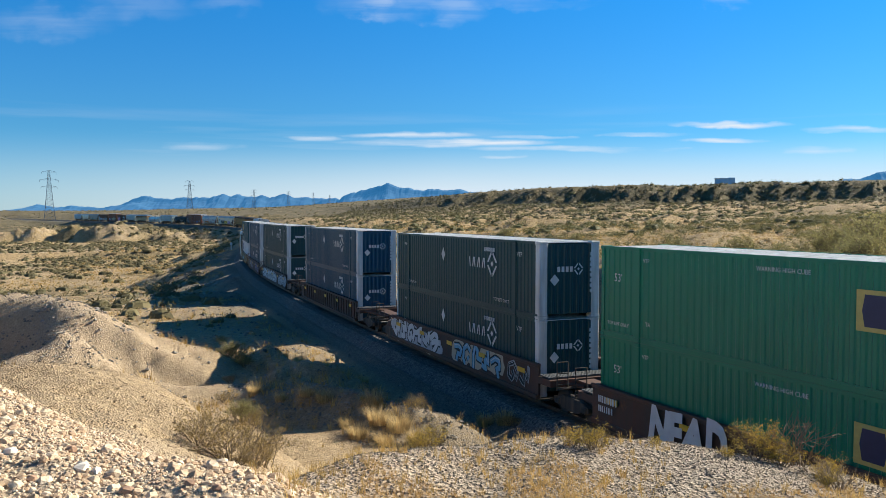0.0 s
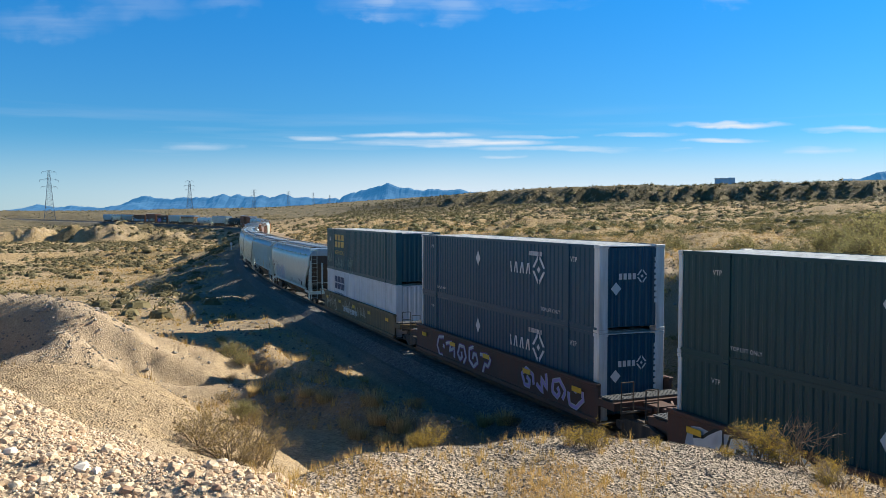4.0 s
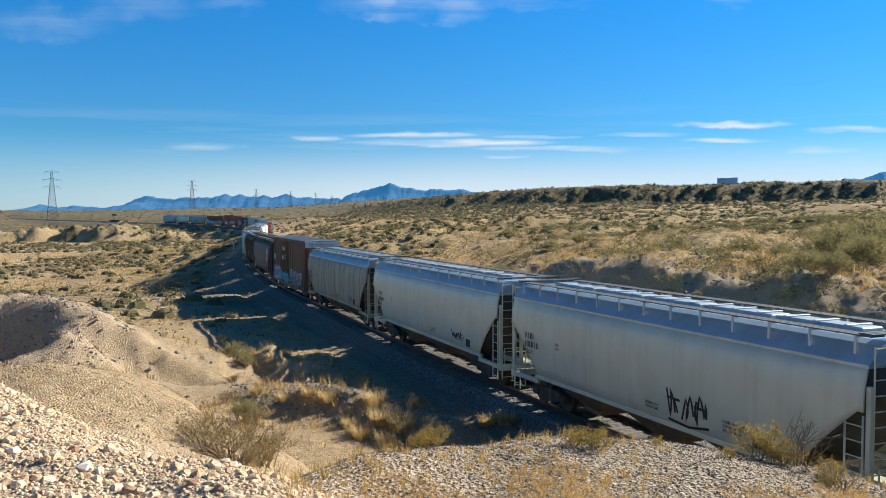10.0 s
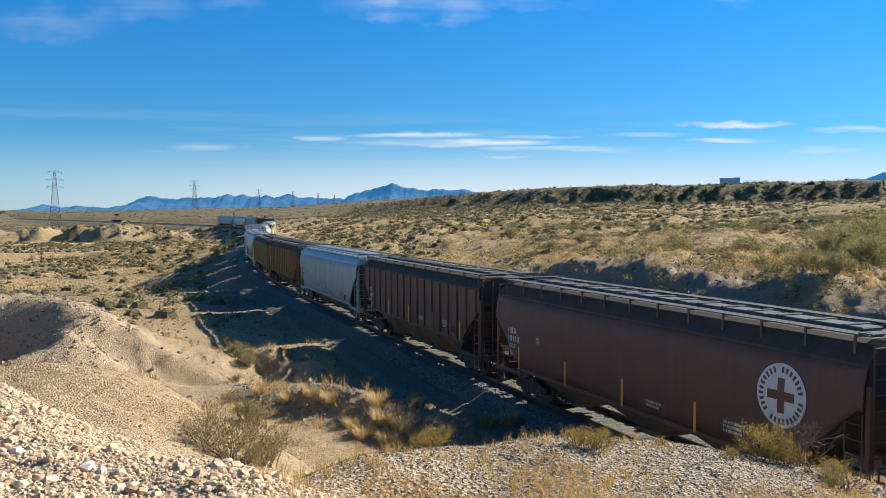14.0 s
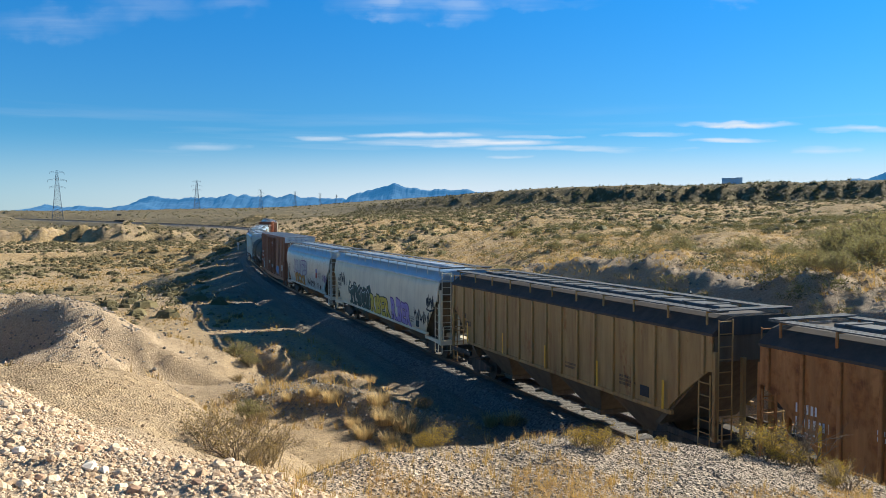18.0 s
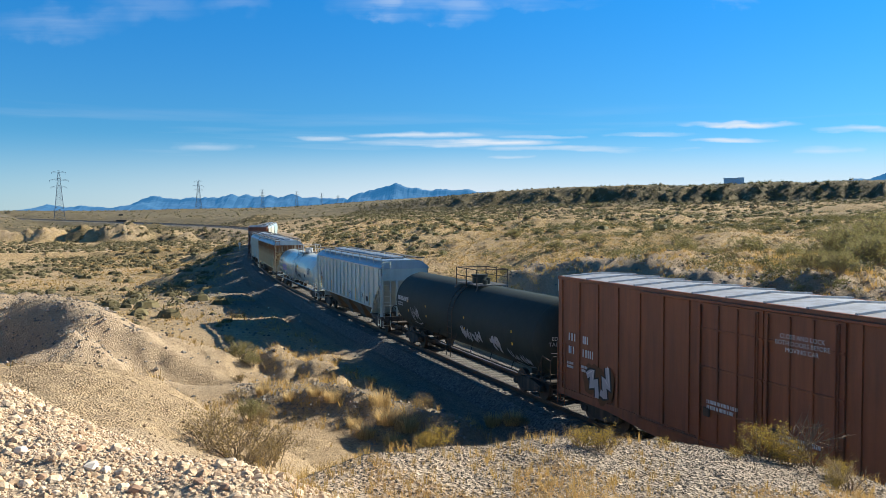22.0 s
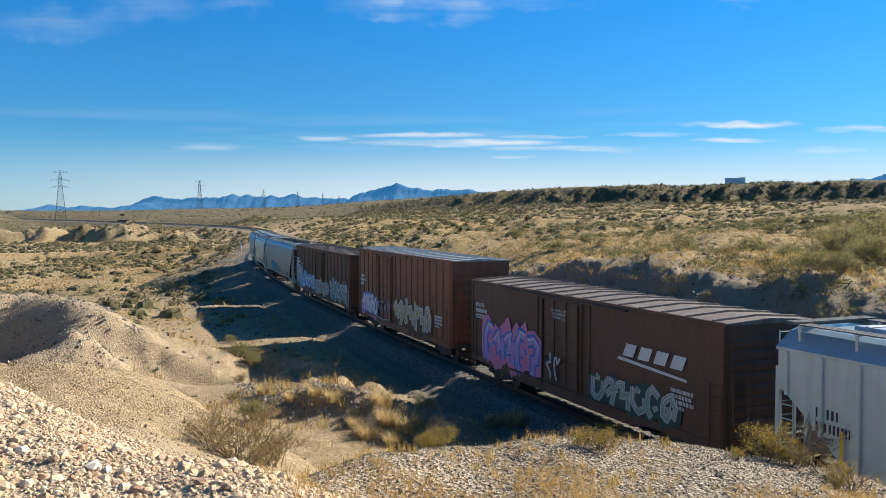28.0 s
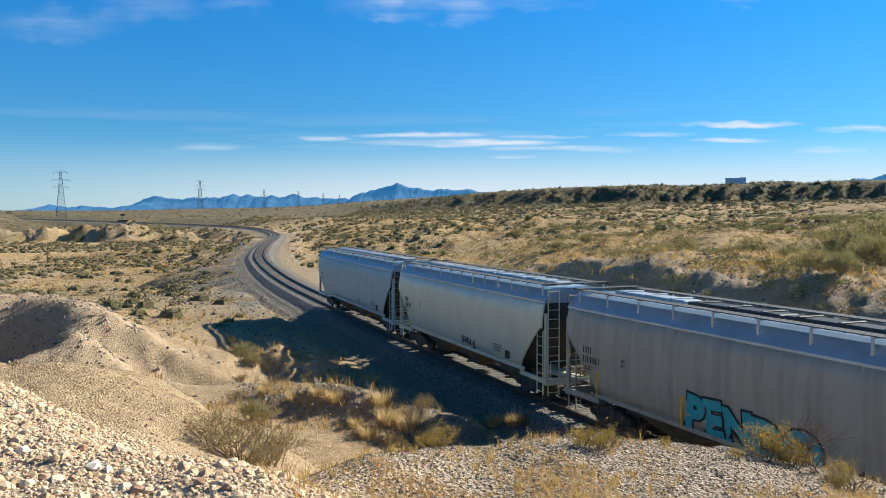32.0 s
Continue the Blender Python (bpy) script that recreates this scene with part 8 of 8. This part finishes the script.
def cactus():
    """A lone branched yucca on the slope."""
    ob = new("yucca")
    x, y = 12.9, 160.0
    ob.matrix_basis = pose(x, y, ground_at(x, y) - 0.1)
    tagged(ob, "tall dark branched yucca standing alone on the slope", "yucca")
    bm = bmesh.new()
    bar(bm, (0, 0, 0), (0.1, 0, 1.6), 0.16, 8, 0.13)
    bar(bm, (0.1, 0, 1.5), (-0.4, 0.1, 2.6), 0.12, 8, 0.10)
    bar(bm, (0.1, 0, 1.5), (0.5, 0, 2.9), 0.12, 8, 0.10)
    part("trunk", bm, WOOD, ob)
    r = random.Random(9)
    for cx, cz in ((-0.4, 2.7), (0.5, 3.0)):
        bm = bmesh.new()
        for k in range(60):
            d = Vector((r.gauss(0, 1), r.gauss(0, 1), r.gauss(0.3, 0.8))).normalized()
            q = d.orthogonal().normalized() * 0.035
            c = Vector((cx, 0, cz))
            v = [bm.verts.new(c - q), bm.verts.new(c + q), bm.verts.new(c + d * r.uniform(0.4, 0.7))]
            bm.faces.new(v)
        part("leaf_rosette", bm, LEAF, ob)


cactus()


# ---- far things ----
PYLON = plain("galvanised_lattice", (0.22, 0.25, 0.28), 0.6, 0.3)


def pylon(height):
    ob = new("power_pylon")
    tagged(ob, "tall grey lattice power pylon with three cross-arms", "pylon", "power line pylons")
    half = lambda z: 3.4 * (1 - z / height) ** 1.15 * (height / 38) + 0.55
    for sx in (-1, 1):
        for sy in (-1, 1):
            bm = bmesh.new()
            zs = [0, 0.3 * height, 0.62 * height, height * 0.97]
            for a, b in zip(zs, zs[1:]):
                bar(bm, (sx * half(a), sy * half(a), a), (sx * half(b), sy * half(b), b), 0.17, 4)
            part("leg", bm, PYLON, ob)
    bm = bmesh.new()
    zs = np.linspace(0, height * 0.97, 13)
    for a, b in zip(zs, zs[1:]):
        for s in (-1, 1):
            bar(bm, (-half(a), s * half(a), a), (half(b), s * half(b), b), 0.09, 3)
            bar(bm, (half(a), s * half(a), a), (-half(b), s * half(b), b), 0.09, 3)
            bar(bm, (s * half(a), -half(a), a), (s * half(b), half(b), b), 0.09, 3)
        bar(bm, (-half(b), -half(b), b), (half(b), -half(b), b), 0.09, 3)
    part("bracing", bm, PYLON, ob)
    for z, reach in ((0.66, 5.6), (0.80, 6.6), (0.96, 5.0)):
        bm = bmesh.new()
        for s in (-1, 1):
            bar(bm, (0, -0.4, z * height), (s * reach, 0, z * height), 0.14, 4)
            bar(bm, (0, 0.4, z * height + 1.4), (s * reach, 0, z * height), 0.12, 4)
            bar(bm, (s * reach, 0, z * height), (s * reach, 0, z * height - 1.6), 0.12, 4)
        part("cross_arm", bm, PYLON, ob)
    return ob


def build_pylons():
    first = pylon(38)
    for k, (x, d, foot) in enumerate(((-302, 640, 3.9), (-331, 1090, 16), (-383, 1690, 29), (-395, 2130, 37), (-404, 2600, 44), (-410, 3020, 48))):
        m = pose(x, d, min(foot, ground_at(x, d) + 1.0) - 0.3, 0, 0, 24)
        if k:
            copy_thing(first, m)
        else:
            first.matrix_basis = m


build_pylons()


def build_mountains():
    """Far ranges, coloured as if seen through blue haze: ridges of many peaks with spurs."""
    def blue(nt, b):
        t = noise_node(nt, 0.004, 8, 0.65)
        # air haze is put into the rock's colour, with a faint glow
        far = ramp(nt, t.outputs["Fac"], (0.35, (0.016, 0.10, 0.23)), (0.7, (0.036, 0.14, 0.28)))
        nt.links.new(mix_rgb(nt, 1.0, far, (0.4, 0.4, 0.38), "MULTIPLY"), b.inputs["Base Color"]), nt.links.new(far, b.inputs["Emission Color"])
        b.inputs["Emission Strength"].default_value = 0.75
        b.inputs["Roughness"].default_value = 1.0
    mat = material("haze_tinted_rock", blue)
    for name, x0, x1, y0, along, height in (
            ("far_range", -3036, -313, 4300, (-3036, -2479, -2324, -2200, -2107, -1999, -1891, -1751, -1705, -1637, -1488, -1411, -1318, -1272, -1207, -1164, -1117, -1086, -987, -947, -879, -808, -653, -313),
             (10, 13, 35, 63, 47, 54, 44, 66, 91, 106, 94, 100, 112, 103, 125, 112, 115, 100, 115, 106, 125, 100, 94, 32)),
            ("near_range", -680, 449, 3900, (-680, -596, -534, -517, -494, -455, -438, -404, -364, -308, -277, -240, -172, -110, -3, 110, 172, 449),
             (47, 83, 100, 92, 112, 117, 112, 131, 145, 148, 165, 154, 145, 137, 134, 126, 112, 64)),
            ("east_range", 1674, 3033, 4000, (1674, 1992, 2064, 2107, 2217, 2368, 2599, 3033),
             (108, 183, 201, 195, 224, 244, 250, 210))):
        nx, ny = int((x1 - x0) / 9), 30
        gx, gy = np.meshgrid(np.linspace(x0, x1, nx), np.linspace(0, 500, ny), indexing="ij")
        X, Y = gx.ravel(), gy.ravel()
        tall = np.interp(X, along, height)
        jag = 1 - 1.7 * np.abs(WAVE(X, Y * 0.6 + y0, 130, 6, 0.52))
        ridge = tall * (0.94 + 0.07 * jag) + 13 * WAVE(X, Y * 0.3 + y0, 62, 5, 0.62)
        prof = np.clip(1 - np.abs(Y - 260) / 260, 0, 1) ** 0.7
        spur = 0.8 + 0.35 * WAVE(X, Y, 110, 4, 0.5)
        Z = -15 + (ridge + 15) * np.where(Y < 240, prof * (spur + (1 - spur) * prof ** 3), prof)
        i, j = np.meshgrid(np.arange(nx - 1), np.arange(ny - 1), indexing="ij")
        q = np.stack([i * ny + j, (i + 1) * ny + j, (i + 1) * ny + j + 1, i * ny + j + 1], -1).reshape(-1, 4)
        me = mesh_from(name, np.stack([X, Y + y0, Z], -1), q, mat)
        tagged(new("backdrop", me), "jagged mountain range on the horizon, tinted with blue haze", "mountains", kind="structure")


build_mountains()


def mesa_building():
    ob = new("flat_roofed_building")
    x, y = 135.0, 400.0
    ob.matrix_basis = pose(x, y, ground_at(x, y) - 2.2, 0, 0, -18)
    tagged(ob, "pale flat-roofed block building on the mesa top", "building")
    wall = plain("pale_blue_render", (0.42, 0.60, 0.74), 0.8, vary=0.08, scale=0.3)
    bm = bmesh.new()
    box(bm, -4.6, 1.6, -3.0, 3.0, 0, 5.2)
    block = part("wall", bm, wall, ob)
    bm = bmesh.new()
    box(bm, 1.6, 4.6, -2.6, 2.6, 0, 5.6)
    part("wing", bm, wall, ob)
    bm = bmesh.new()
    box(bm, -4.75, 1.55, -3.15, 3.15, 5.2, 5.4)
    part("roof", bm, WHITE, block)


def trackside():
    hut = new("signal_hut")
    x, y = -222.0, 560.0
    hut.matrix_basis = pose(x, y, ground_at(x, y) - 0.2)
    tagged(hut, "dark signal hut beside the far track", "hut")
    m = plain("dark_hut", (0.06, 0.055, 0.05), 0.8)
    bm = bmesh.new()
    box(bm, -3.2, 3.2, -1.5, 1.5, 0, 2.4)
    part("wall", bm, m, hut)
    bm = bmesh.new()
    box(bm, -3.5, 3.5, -1.8, 1.8, 2.4, 2.7)
    part("roof", bm, m, hut)
    bm = bmesh.new()
    bar(bm, (-1.5, 2.2, 0), (-1.5, 2.2, 6.4), 0.14, 6)
    box(bm, -3.0, 0, 2.0, 2.4, 5.6, 6.6)
    part("signal_mast", bm, m, hut)
    post = new("marker_post")
    w = on_track(235)
    x, y = float(w[0]) - 5.2, float(w[1]) - 1
    post.matrix_basis = pose(x, y, ground_at(x, y) - 0.1)
    tagged(post, "white wooden marker post beside the track bend", "post")
    bm = bmesh.new()
    soft_box(bm, -0.11, 0.11, -0.11, 0.11, 0, 2.3, 0.02)
    part("shaft", bm, WHITE, post)
    bm = bmesh.new()
    soft_box(bm, -0.3, 0.3, -0.06, -0.0, 1.7, 2.25, 0.02)
    part("plate", bm, WHITE, post)


mesa_building()
trackside()


# ---- what moves ----
def motions():
    for ob, mid, half, base in MOVING:
        lift = Matrix.Translation((0, 0, base))
        walk(ob, [(k * 0.5, car_pose(mid, half, k * 0.5) @ lift) for k in range(65)])


motions()
